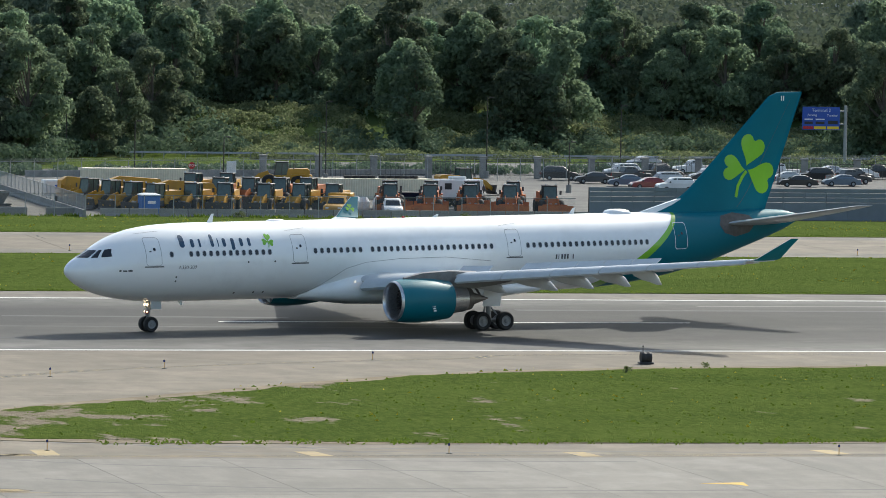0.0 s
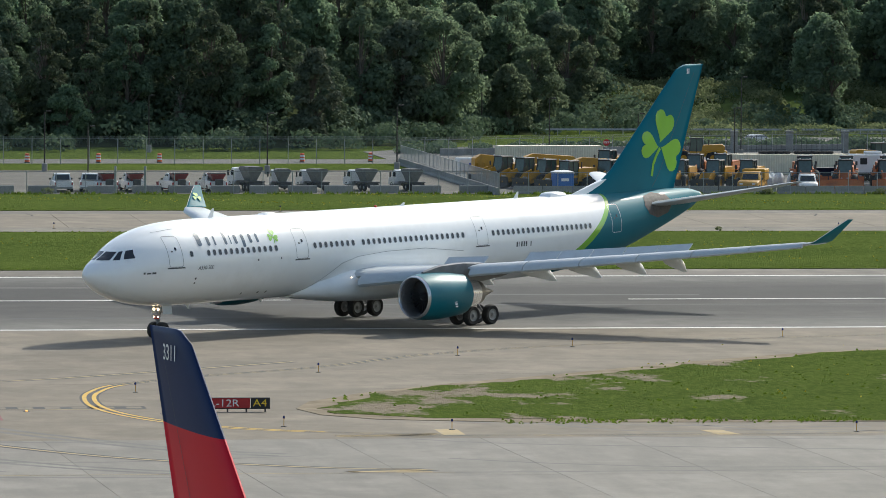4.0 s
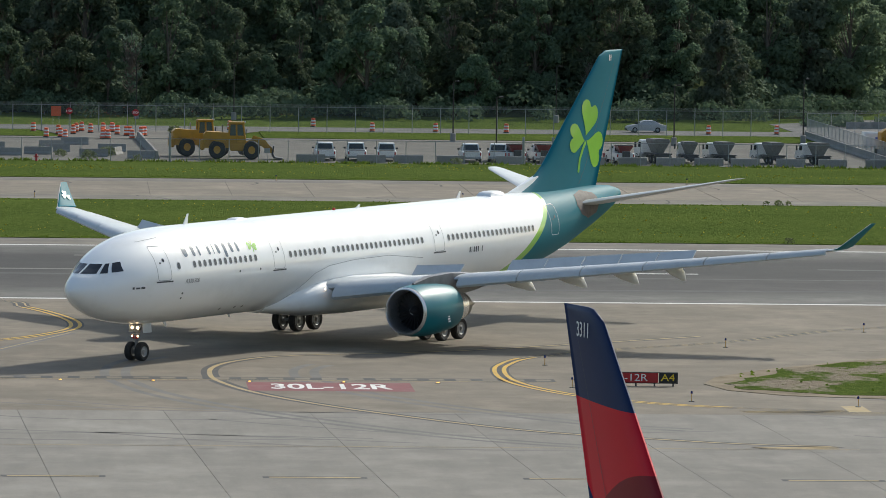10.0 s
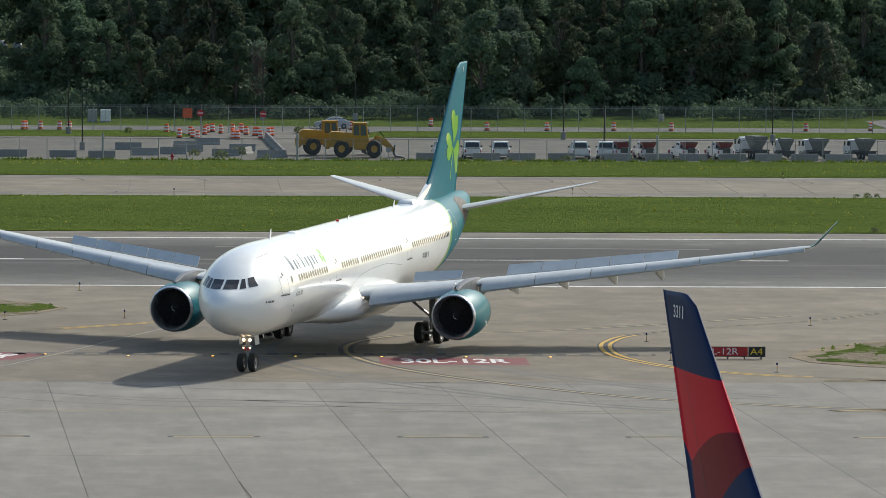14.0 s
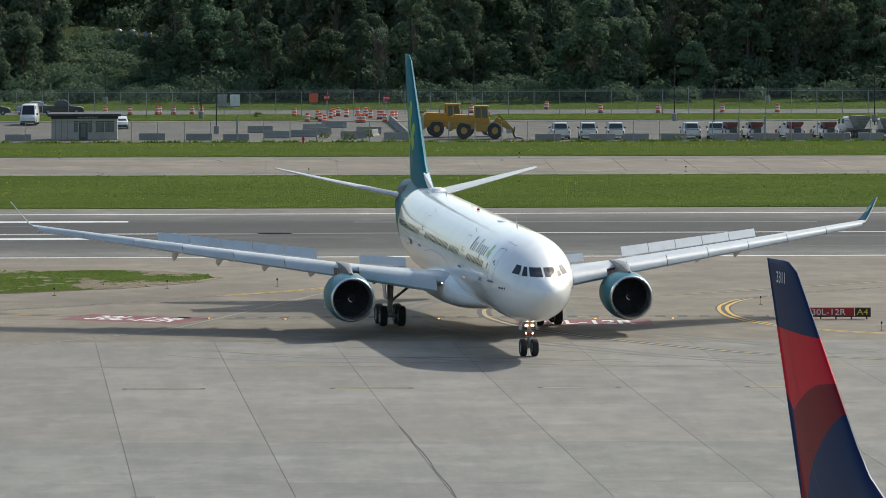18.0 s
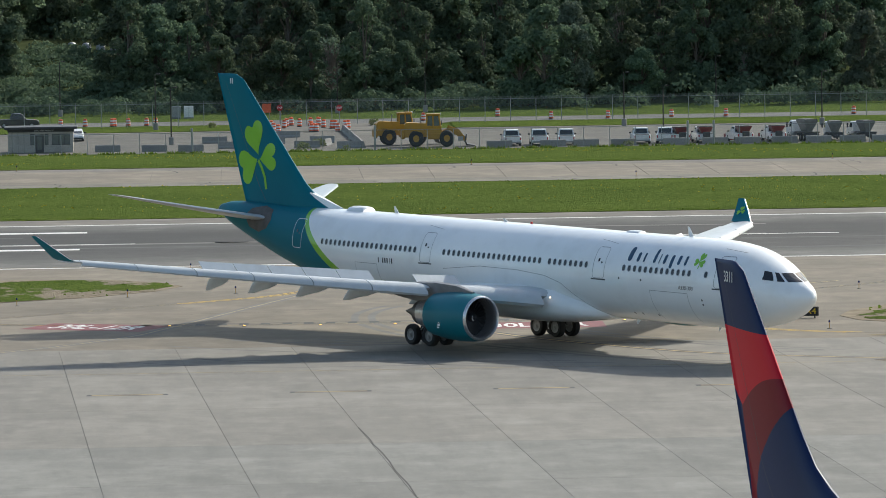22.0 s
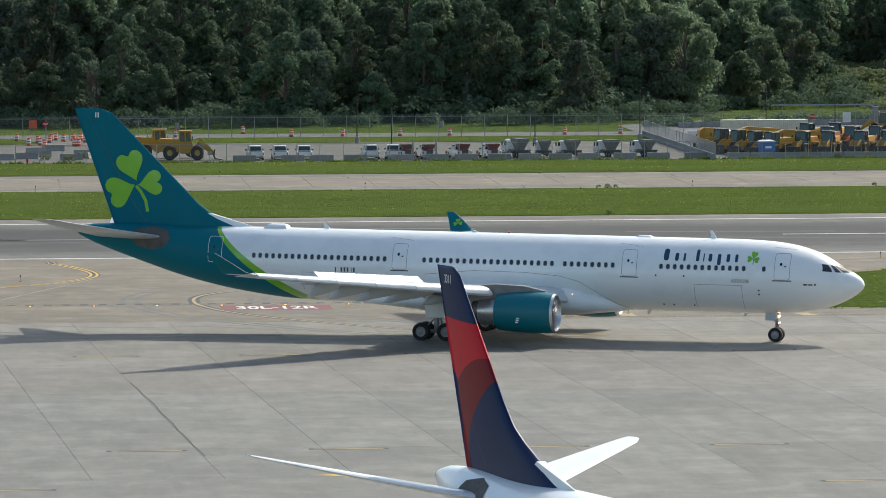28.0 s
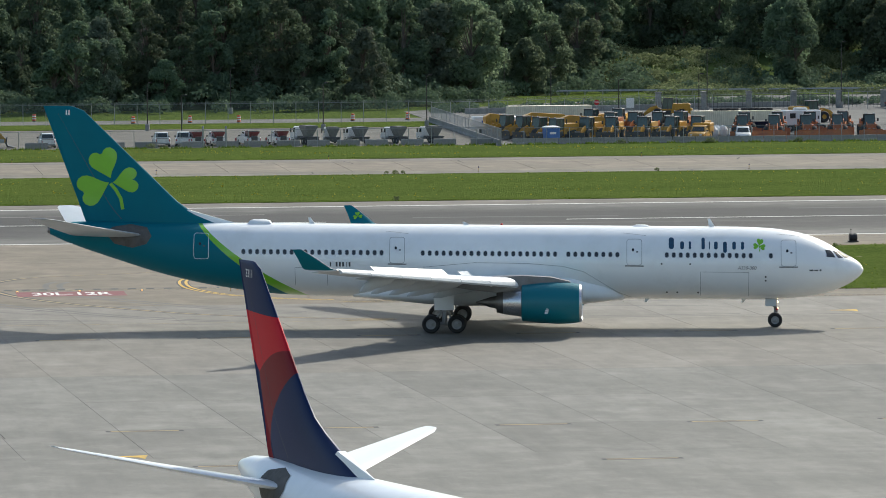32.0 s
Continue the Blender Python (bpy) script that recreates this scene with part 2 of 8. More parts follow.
def lathe(profile, n=24, centre=(0, 0, 0), axis="y"):
    """Turns (radius, along) points round an axis through centre."""
    v, f = [], []
    for r, s in profile:
        for i in range(n):
            a = 2 * math.pi * i / n
            c, d = r * math.cos(a), r * math.sin(a)
            p = {"y": (c, s, d), "x": (s, c, d), "z": (c, d, s)}[axis]
            v.append(tuple(p[k] + centre[k] for k in range(3)))
    for j in range(len(profile) - 1):
        for i in range(n):
            f.append((j * n + i, j * n + (i + 1) % n, (j + 1) * n + (i + 1) % n, (j + 1) * n + i))
    return v, f


def loft(rings, caps=True):
    """Skins rings of equal length."""
    n, v, f = len(rings[0]), [], []
    for r in rings:
        v += [tuple(p) for p in r]
    for j in range(len(rings) - 1):
        for i in range(n):
            f.append((j * n + i, j * n + (i + 1) % n, (j + 1) * n + (i + 1) % n, (j + 1) * n + i))
    if caps:
        f += [tuple(range(n))[::-1], tuple(range((len(rings) - 1) * n, len(rings) * n))]
    return v, f


def moved(vf, m):
    return [tuple(m @ Vector(p)) for p in vf[0]], vf[1]


def mesh_of(name, vf, mats, smooth=False, pick=None):
    me = bpy.data.meshes.new(name)
    me.from_pydata([tuple(p) for p in vf[0]], [], [tuple(q) for q in vf[1]])
    for m in mats if isinstance(mats, (list, tuple)) else [mats]:
        me.materials.append(m)
    if pick:
        me.polygons.foreach_set("material_index", pick)
    bm = bmesh.new()
    bm.from_mesh(me)
    bmesh.ops.recalc_face_normals(bm, faces=bm.faces[:])
    if smooth:
        for f in bm.faces:
            f.smooth = True
        for e in bm.edges:
            if len(e.link_faces) == 2 and e.calc_face_angle(0) > 0.7:
                e.smooth = False
    bm.to_mesh(me)
    bm.free()
    return me


def part(name, vf, mats, parent, label="", smooth=False):
    """Links a mesh as one object under a thing or under a part."""
    ob = new(name, vf if isinstance(vf, bpy.types.Mesh) else mesh_of(name, vf, mats, smooth))
    ob.parent = parent
    if label:
        ob["label"] = label
    return ob


def thing(name, label, category, group="", kind="", vf=None, mats=None, smooth=False, at=None):
    ob = new(name, mesh_of(name, vf, mats, smooth) if vf else None)
    if at is not None:
        ob.matrix_world = at
    return tagged(ob, label, category, group, kind)


def smoothcurve(xs, ys):
    """A smooth function through points (monotone slopes)."""
    xs, ys = np.array(xs, float), np.array(ys, float)
    d = np.diff(ys) / np.diff(xs)
    m = np.concatenate([[d[0]], np.where(d[:-1] * d[1:] > 0, 2 * d[:-1] * d[1:] / (d[:-1] + d[1:] + 1e-12), 0), [d[-1]]])

    def at(x):
        k = int(np.clip(np.searchsorted(xs, x) - 1, 0, len(xs) - 2))
        w = xs[k + 1] - xs[k]
        u = min(1.0, max(0.0, (x - xs[k]) / w))
        return float((2 * u**3 - 3 * u**2 + 1) * ys[k] + (u**3 - 2 * u**2 + u) * w * m[k] + (-2 * u**3 + 3 * u**2) * ys[k + 1] + (u**3 - u**2) * w * m[k + 1])
    return at


# ---- airliner: stations count metres behind the nose; x = NG - station ----
NG = 6.84
STANCE = 0.0105
TOP = smoothcurve([0, 0.12, 0.5, 1.0, 1.6, 2.4, 3.2, 4.2, 5.5, 7.5, 10, 44, 54, 58, 61, 62.7, 63.15], [4.5, 4.82, 5.2, 5.5, 5.8, 6.32, 6.75, 7.13, 7.45, 7.68, 7.76, 7.76, 7.78, 7.82, 7.76, 7.62, 7.45])
LOW = smoothcurve([0, 0.12, 0.5, 1.0, 1.8, 3.0, 4.5, 6.5, 9, 41, 45, 50, 54, 58, 61, 62.7, 63.15], [4.5, 4.2, 3.83, 3.48, 3.07, 2.67, 2.38, 2.18, 2.12, 2.12, 2.24, 2.82, 3.65, 4.85, 5.85, 6.5, 6.75])
HALF = smoothcurve([0, 0.12, 0.5, 1.0, 1.8, 3.0, 4.5, 6.5, 9, 42, 46, 50, 54, 58, 61, 62.7, 63.15], [0.02, 0.33, 0.72, 1.06, 1.5, 2.0, 2.42, 2.72, 2.82, 2.82, 2.72, 2.42, 1.98, 1.42, 0.9, 0.5, 0.34])


def skin(s, z, side, off=0.012):
    """The point of the fuselage's side at station s and height z, lifted off the skin."""
    t, l, w = TOP(s), LOW(s), HALF(s)
    c, r = (t + l) / 2, (t - l) / 2
    k = max(-0.999, min(0.999, (z - c) / r))
    y = w * math.sqrt(1 - k * k)
    n = Vector((0, y / w**2, (z - c) / r**2)).normalized()
    return Vector((NG - s, side * (y + n.y * off), z + n.z * off))


def station(y, z):
    """The station at which the nose's skin passes through (y, z)."""
    a, b = 0.0, 12.0
    for _ in range(40):
        s = (a + b) / 2
        t, l, w = TOP(s), LOW(s), HALF(s)
        if (y / w) ** 2 + ((z - (t + l) / 2) / ((t - l) / 2)) ** 2 > 1:
            a = s
        else:
            b = s
    return (a + b) / 2


def patch(outline, place, thick=0.0):
    """A filled 2D outline, cut up finely enough to bend, laid on a surface by place(u, v)."""
    bm = bmesh.new()
    f = bm.faces.new([bm.verts.new((u, v, 0)) for u, v in outline])
    bmesh.ops.triangulate(bm, faces=[f])
    for _ in range(4):
        long_edges = [e for e in bm.edges if e.calc_length() > 0.4]
        if not long_edges:
            break
        bmesh.ops.subdivide_edges(bm, edges=long_edges, cuts=1, use_grid_fill=False)
        bmesh.ops.triangulate(bm, faces=bm.faces[:])
    vs, fs = out(bm)
    return [tuple(place(p[0], p[1])) for p in vs], fs


def strip(points, width, place, fine=True):
    """A band of the given width along 2D points, laid by place."""
    v, f = [], []
    pts = [Vector(points[0])]
    for p in points[1:]:
        p, q = Vector(p), pts[-1]
        n = min(40, max(1, math.ceil((p - q).length / 0.3))) if fine else 1
        pts += [q.lerp(p, (k + 1) / n) for k in range(n)]
    for i, p in enumerate(pts):
        d = (pts[min(i + 1, len(pts) - 1)] - pts[max(i - 1, 0)]).normalized()
        n = Vector((-d.y, d.x)) * width / 2
        v += [place(*(p + n)), place(*(p - n))]
    return [tuple(p) for p in v], [(2 * i, 2 * i + 1, 2 * i + 3, 2 * i + 2) for i in range(len(pts) - 1)]


def round_rect(cx, cy, w, h, r, n=4):
    pts = []
    for sx, sy, a0 in ((1, 1, 0), (-1, 1, 90), (-1, -1, 180), (1, -1, 270)):
        for i in range(n + 1):
            a = radians(a0 + 90 * i / n)
            pts.append((cx + sx * (w / 2 - r) + r * math.cos(a), cy + sy * (h / 2 - r) + r * math.sin(a)))
    return pts


def heart(tip, turn, size, n=28):
    """A leaf lobe: a heart with its tip at tip, opening in the direction turn (degrees)."""
    pts = []
    a = radians(turn)
    for i in range(n):
        t = 2 * math.pi * i / n
        x = 16 * math.sin(t) ** 3
        y = 13 * math.cos(t) - 5 * math.cos(2 * t) - 2 * math.cos(3 * t) - math.cos(4 * t)
        u, w = (y + 17) / 29 * size, x / 32 * size * 0.98
        pts.append((tip[0] + u * math.cos(a) - w * math.sin(a), tip[1] + u * math.sin(a) + w * math.cos(a)))
    return pts


def foil(x_le, chord, y, z, thick, n=9, tilt=0.0):
    """A wing section ring in the plane y = const; x runs forward, the nose at x_le."""
    ring = []
    for side in (1, -1):
        ks = range(n) if side == 1 else range(n - 2, 0, -1)
        for k in ks:
            u = 0.5 - 0.5 * math.cos(math.pi * k / (n - 1))
            t = 5 * thick * (0.2969 * math.sqrt(u) - 0.126 * u - 0.3516 * u**2 + 0.2843 * u**3 - 0.1015 * u**4)
            ring.append((x_le - u * chord, y, z + side * t * chord * (1.0 if side == 1 else 0.75) - math.tan(radians(tilt)) * u * chord))
    return ring


def wing_at(y):
    """Leading edge station, chord and height of the wing at span y."""
    le = 21.9 + 0.65 * (y - 2.8)
    te = 32.9 + (y - 2.8) * 0.06 if y < 9.4 else 33.3 + (y - 9.4) * 0.415
    z = 3.4 + 0.092 * (y - 2.8) + 0.0003 * (y - 2.8) ** 2
    return le, te - le, z


def airliner(name, label, skin_mat, fin_mat, engine_mat, tip_mat, plain):
    root = thing(name, label, "airliner")
    # fuselage
    st = sorted(set([0, 0.04, 0.12, 0.28, 0.5, 0.75] + [1 + 0.5 * i for i in range(20)] + [11 + 2 * i for i in range(16)] + [42 + i for i in range(21)] + [63.15]))
    rings = []
    for s in st:
        t, l, w = TOP(s), LOW(s), HALF(s)
        rings.append([(NG - s, w * math.cos(2 * math.pi * k / 64), (t + l) / 2 + (t - l) / 2 * math.sin(2 * math.pi * k / 64)) for k in range(64)])
    part("fuselage", loft(rings), skin_mat, root, smooth=True)
    part("exhaust_cone", lathe([(0.34, NG - 63.1), (0.27, NG - 63.35), (0.2, NG - 63.35), (0.2, NG - 62.9), (0, NG - 62.9)], 16, (0, 0, 7.1), "x"), DULL_METAL, root, "small dark auxiliary exhaust")
    # belly fairing
    rings = []
    for s, w, zt, zb in ((18.5, 1.2, 2.9, 2.06), (20, 2.5, 3.4, 1.9), (22.5, 3.15, 4.1, 1.62), (26, 3.35, 4.3, 1.5), (31, 3.35, 4.1, 1.5), (34, 3.0, 3.7, 1.62), (37, 2.2, 3.0, 1.9), (39.5, 1.0, 2.6, 2.07)):
        rings.append([(NG - s, w * math.copysign(abs(math.cos(a)) ** 0.7, math.cos(a)), (zt + zb) / 2 + (zt - zb) / 2 * math.copysign(abs(math.sin(a)) ** 0.7, math.sin(a))) for a in (2 * math.pi * k / 32 for k in range(32))])
    part("belly_fairing", loft(rings), WHITE_PAINT, root, smooth=True)
    # fin: chord fraction from trailing to leading edge, height
    def fin_pt(u, z, y):
        te = 60.35 + (z - 7.7) * 0.362
        le = 52.2 + (z - 8.4) * 1.032
        if z < 9.6:
            le -= 2.3 * ((9.6 - z) / 2.4) ** 2
        if plain:
            le = te + (le - te) * (0.79 + 0.21 * max(0.0, min(1.0, (10.2 - z) / 1.8)))
        return Vector((NG - (te + (le - te) * u), y, z))
    zs = [7.3, 7.6, 7.9, 8.3, 8.8, 9.4, 10, 11, 12, 13, 14, 15, 15.8, 16.3, 16.6, 16.75]
    us = [0, 0.1, 0.25, 0.4, 0.55, 0.7, 0.82, 0.9, 0.96, 0.99, 1.0]
    v, f, uv = [], [], []
    for side in (1, -1):
        o = len(v)
        for z in zs:
            for u in us:
                c = (fin_pt(0, z, 0) - fin_pt(1, z, 0)).length
                w = 1 - u
                t = 0.5 * c * (0.2969 * math.sqrt(w) - 0.126 * w - 0.3516 * w**2 + 0.2843 * w**3 - 0.1036 * w**4)
                zz = z
                if z > 16.2:
                    zz = z - max(0, (u - 0.8)) * (z - 16.2) * 3.0
                    t *= 1 - 0.7 * ((z - 16.2) / 0.55) ** 2
                v.append(tuple(fin_pt(u, zz, side * t)))
                uv.append((u, z / 20))
        m = len(us)
        for j in range(len(zs) - 1):
            for i in range(m - 1):
                q = (o + j * m + i, o + j * m + i + 1, o + (j + 1) * m + i + 1, o + (j + 1) * m + i)
                f.append(q if side == 1 else q[::-1])
    m = len(us) * len(zs)
    last = len(us) * (len(zs) - 1)
    f += [(last + i, last + i + 1, m + last + i + 1, m + last + i) for i in range(len(us) - 1)]
    f += [(j * len(us), (j + 1) * len(us), m + (j + 1) * len(us), m + j * len(us)) for j in range(len(zs) - 1)]
    me = bpy.data.meshes.new("fin")
    me.from_pydata(v, [], f)
    me.materials.append(fin_mat)
    layer = me.uv_layers.new(name="chart")
    for lp in me.loops:
        layer.data[lp.index].uv = uv[lp.vertex_index]
    me.polygons.foreach_set("use_smooth", [True] * len(me.polygons))
    fin = part("fin", me, None, root)
    for side in (1, -1):
        hinge = [(0.3, 8.0 + 0.43 * i) for i in range(20)]
        part("rudder_seam", strip(hinge, 0.006, lambda u, z, side=side: fin_pt(u, z, side * (0.012 + 0.5 * (fin_pt(0, z, 0) - fin_pt(1, z, 0)).length * (0.2969 * math.sqrt(1 - u) - 0.126 * (1 - u) - 0.3516 * (1 - u) ** 2 + 0.2843 * (1 - u) ** 3 - 0.1036 * (1 - u) ** 4)))), SEAM_DARK, fin)
    # dorsal fillet
    part("dorsal_fillet", hull([(NG - s, y, z) for s, y, z in ((48.6, 0, 7.72), (50.5, 0.12, 7.98), (50.5, -0.12, 7.98), (52.4, 0.2, 8.75), (52.4, -0.2, 8.75), (53.6, 0.45, 7.6), (53.6, -0.45, 7.6), (51, 0.25, 7.65), (51, -0.25, 7.65))]), WHITE_PAINT, root, smooth=True)
    for side, word in ((1, "left"), (-1, "right")):
        # tailplane
        rings = [foil(NG - le, ch, side * y, z, th) for y, le, ch, z, th in ((0.9, 55.6, 5.9, 6.75, 0.085), (1.6, 56.0, 5.6, 6.85, 0.085), (5.5, 59.0, 3.7, 7.62, 0.08), (9.2, 61.75, 1.9, 8.38, 0.075), (9.62, 62.4, 1.15, 8.48, 0.06))]
        tail = part("tailplane", loft(rings), WING_GREY if not plain else WHITE_PAINT, root, smooth=True)
        part("tailplane_root_plate", patch([(55.1, 6.75), (55.5, 7.4), (56.8, 7.62), (58.2, 7.4), (58.7, 6.9), (58.0, 6.15), (56.6, 5.85), (55.5, 6.15)], lambda s, z: skin(s, z, side, 0.03)), PLATE_GREY, root, "worn bare-metal plate at the tailplane root")
        # wing
        rings = []
        for y in (1.5, 2.8, 6, 9.4, 14, 19, 24, 27.5, 28.9):
            le, ch, z = wing_at(y)
            rings.append(foil(NG - le - 0.06 * ch, ch * 0.84, side * y, z, 0.125 if y < 5 else 0.105, 13, 1.0))
        part("wing", loft(rings), WING_GREY, root, smooth=True)
        # slats, drooped ahead of the wing
        spans = ((3.6, 8.3), (9.9, 12.9), (12.95, 16.1), (16.15, 19.3), (19.35, 22.4), (22.45, 25.6), (25.65, 28.6))
        for a, b in spans:
            rings = []
            for y in (a, b):
                le, ch, z = wing_at(y)
                c = 0.13 * ch + 0.2
                x = NG - le + 0.1 * c
                rings.append([(x - u * c, side * y, z + w * c - 0.24 * c) for u, w in ((0, -0.12), (0.05, 0.05), (0.22, 0.24), (0.5, 0.4), (0.8, 0.48), (1.0, 0.5), (0.8, 0.38), (0.5, 0.2), (0.4, -0.02), (0.35, -0.22), (0.15, -0.24))])
            part("slat", loft(rings), WING_GREY, root, "pale grey leading-edge slat, extended", smooth=True)
        # flaps, lowered behind the wing
        for a, b, turn in ((3.0, 8.9, 13), (9.7, 20.6, 13), (20.9, 27.3, 6)):
            rings = []
            for y in (a, (a + b) / 2, b):
                le, ch, z = wing_at(y)
                c = 0.19 * ch + 0.15
                rings.append(foil(NG - le - 0.84 * ch, c, side * y, z - 0.02 * ch, 0.12, 7, turn))
            part("flap" if turn > 10 else "aileron", loft(rings), WING_GREY, root, smooth=True)
        # spoiler panels, standing up
        cuts = [(4.6, 7.6)] + [(10.4 + 2.05 * i, 12.4 + 2.05 * i) for i in range(5)]
        for a, b in cuts:
            quad = []
            for y in (a, b):
                le, ch, z = wing_at(y)
                x, zz, w = NG - le - 0.68 * ch, z + 0.03 * ch, (0.42 + 0.07 * ch) * (0.75 if y < 8 else 1)
                quad.append([(x, y, zz), (x - w * math.cos(radians(42)), y, zz + w * math.sin(radians(42)))])
            (p, q), (r, t) = quad
            pts = [(c[0] + d[0], side * c[1], c[2] + d[1]) for c in (p, q, r, t) for d in ((0, 0), (-0.03, -0.04))]
            part("spoiler", hull(pts), WING_GREY, root, "raised pale grey spoiler panel")
        # flap track fairings
        for y, ln in ((6.4, 4.2), (10.5, 4.4), (13.5, 4.0), (16.5, 3.6), (19.4, 2.8)):
            le, ch, z = wing_at(y)
            x0 = NG - le - 0.52 * ch
            rings = []
            for u, r, dz in ((0, 0.03, -0.12), (0.15, 0.2, -0.3), (0.4, 0.3, -0.45), (0.65, 0.32, -0.62), (0.85, 0.24, -0.95), (1.0, 0.03, -1.3)):
                rings.append([(x0 - u * ln, side * (y + r * 0.75 * math.cos(2 * math.pi * k / 10)), z + dz * 0.95 + r * 1.5 * math.sin(2 * math.pi * k / 10)) for k in range(10)])
            part("flap_track_fairing", loft(rings), WING_GREY if not plain else WHITE_PAINT, root, smooth=True)
        # winglet
        rings = []
        le, ch, z = wing_at(28.9)
        for k, (y, z2, le2, c2) in enumerate(((28.85, z + 0.02, le + 0.3, ch * 0.86), (29.05, z + 0.12, le + 0.6, 2.0), (29.65, z + 0.82, le + 1.55, 1.35), (30.25, z + 1.55, le + 2.6, 0.66))):
            rings.append([(p[0], p[1] + side * 0.0, p[2]) for p in foil(NG - le2, c2, side * y, z2, 0.09)])
        tip = part("winglet", loft(rings), tip_mat, root, "swept teal winglet" if not plain else "white winglet", smooth=True)
        edge = [(NG - le - 0.28, 28.9, z + 0.05), (NG - le - 0.58, 29.06, z + 0.13), (NG - le - 1.53, 29.66, z + 0.83), (NG - le - 2.58, 30.25, z + 1.56)]
        part("winglet_edge", merge(*[rod((a[0], side * a[1], a[2]), (b[0], side * b[1], b[2]), 0.022, n=6) for a, b in zip(edge, edge[1:])]), BARE_METAL, tip, "bare metal leading edge")
        if not plain:
            part("leaf_sign", merge(*[patch(heart((le + 2.05, 0.0), t, sz), lambda s, h: (NG - s, side * (29.44 + 0.66 * h), z + 0.72 + 0.8 * h)) for t, sz in ((80, 0.42), (185, 0.36), (-22, 0.4))]), GREEN, tip, "small green three-leaf emblem")
        # engine
        ex, ey, ez = NG - 21.6, side * 9.25, 2.38
        eng = part("engine_cowl", lathe([(1.28, ex - 0.05), (1.2, ex - 0.5), (1.22, ex - 1.3), (1.15, ex - 1.31), (1.25, ex - 1.31), (1.34, ex - 0.18), (1.46, ex - 0.2), (1.56, ex - 0.9), (1.6, ex - 1.9), (1.54, ex - 3.2), (1.38, ex - 4.55), (1.3, ex - 4.6), (1.3, ex - 4.2), (0.9, ex - 4.2)][5:], 40, (0, ey, ez), "x"), engine_mat, root, smooth=True)
        part("intake_lip", lathe([(1.22, ex - 1.3), (1.2, ex - 0.55), (1.26, ex - 0.12), (1.33, ex - 0.01), (1.39, ex - 0.03), (1.46, ex - 0.22)], 40, (0, ey, ez), "x"), BARE_METAL, eng, "polished metal intake lip", smooth=True)
        part("intake_bore", lathe([(1.215, ex - 1.3), (0.0, ex - 1.3)], 32, (0, ey, ez), "x"), DARK, eng)
        blade = mesh_of("fan_blade", moved(box(-0.02, 0.02, -0.09, 0.09, 0.25, 1.19), pose(0, 0, 0, 0, 0, 35)), FAN)
        for k in range(26):
            part("fan_blade", blade, None, eng).matrix_basis = pose(ex - 1.15, ey, ez, 360 * k / 26, 0, 0)
        part("spinner", lathe([(0.34, ex - 1.2), (0.25, ex - 0.95), (0.1, ex - 0.75), (0, ex - 0.68)], 20, (0, ey, ez), "x"), DARK, eng, smooth=True)
        part("spinner_swirl", strip([(0.1 + 0.11 * k / 14, 0.6 + 4.2 * k / 14) for k in range(15)], 0.045, lambda r, a: (ex - 0.8 - (r - 0.1) * 0.9 + 0.02, ey + r * math.cos(a), ez + r * math.sin(a))), WHITE_PAINT, eng, "white spiral on the spinner")
        part("core_cowl", lathe([(1.12, ex - 4.3), (1.02, ex - 5.0), (0.9, ex - 6.0), (0.84, ex - 6.0)], 32, (0, ey, ez), "x"), BARE_METAL, eng, "silver core cowl", smooth=True)
        part("nozzle", lathe([(0.88, ex - 5.98), (0.78, ex - 6.5), (0.7, ex - 6.5), (0.7, ex - 6.2)], 28, (0, ey, ez), "x"), DULL_METAL, eng, "dark exhaust nozzle", smooth=True)
        part("exhaust_plug", lathe([(0.55, ex - 6.2), (0.42, ex - 6.9), (0.03, ex - 8.1), (0, ex - 8.1)], 20, (0, ey, ez), "x"), DULL_METAL, eng, "dark pointed exhaust plug", smooth=True)
        rings = []
        for dx, zb, zt, w in ((-0.9, ez + 1.45, ez + 1.62, 0.1), (-2.4, ez + 1.35, ez + 1.95, 0.24), (-4.6, ez + 0.9, ez + 2.05, 0.3), (-6.6, ez + 0.75, ez + 1.95, 0.3), (-8.6, ez + 0.95, ez + 1.7, 0.22), (-10.2, ez + 1.2, ez + 1.6, 0.05)):
            rings.append([(ex + dx, ey + w, zb), (ex + dx, ey + w, zt), (ex + dx, ey, zt + 0.06), (ex + dx, ey - w, zt), (ex + dx, ey - w, zb)])
        pyl = part("pylon", loft(rings), PYLON_GREY, root, "dark metal engine pylon", smooth=True)
        for dx, r in ((-5.6, 0.2), (-6.9, 0.14)):
            for k in (1, -1):
                part("pylon_plate", lathe([(r, 0.305), (0, 0.305)] if k == 1 else [(r, -0.305), (0, -0.305)], 16, (ex + dx, ey, ez + 1.35), "y"), WHITE_PAINT, pyl, "pale round access plate")
        # nacelle strake
        part("nacelle_marks", merge(*[moved(box(-0.12, 0.12, -0.004, 0.004, -0.05, 0.05), pose(ex - 2.6 - 0.05 * k, ey + side * 1.52, ez - 0.35 - 0.16 * k)) for k in range(3)]), WHITE_PAINT, eng)
    if plain:
        return root
    # doors, windows, writing on both sides
    rows = [7.2] + [8.75 + 0.5375 * i for i in range(13)] + [19.0 + 0.54 * i for i in range(8)] + [23.8 + 0.5375 * i for i in range(20)] + [37.2 + 0.535 * i for i in range(21)]
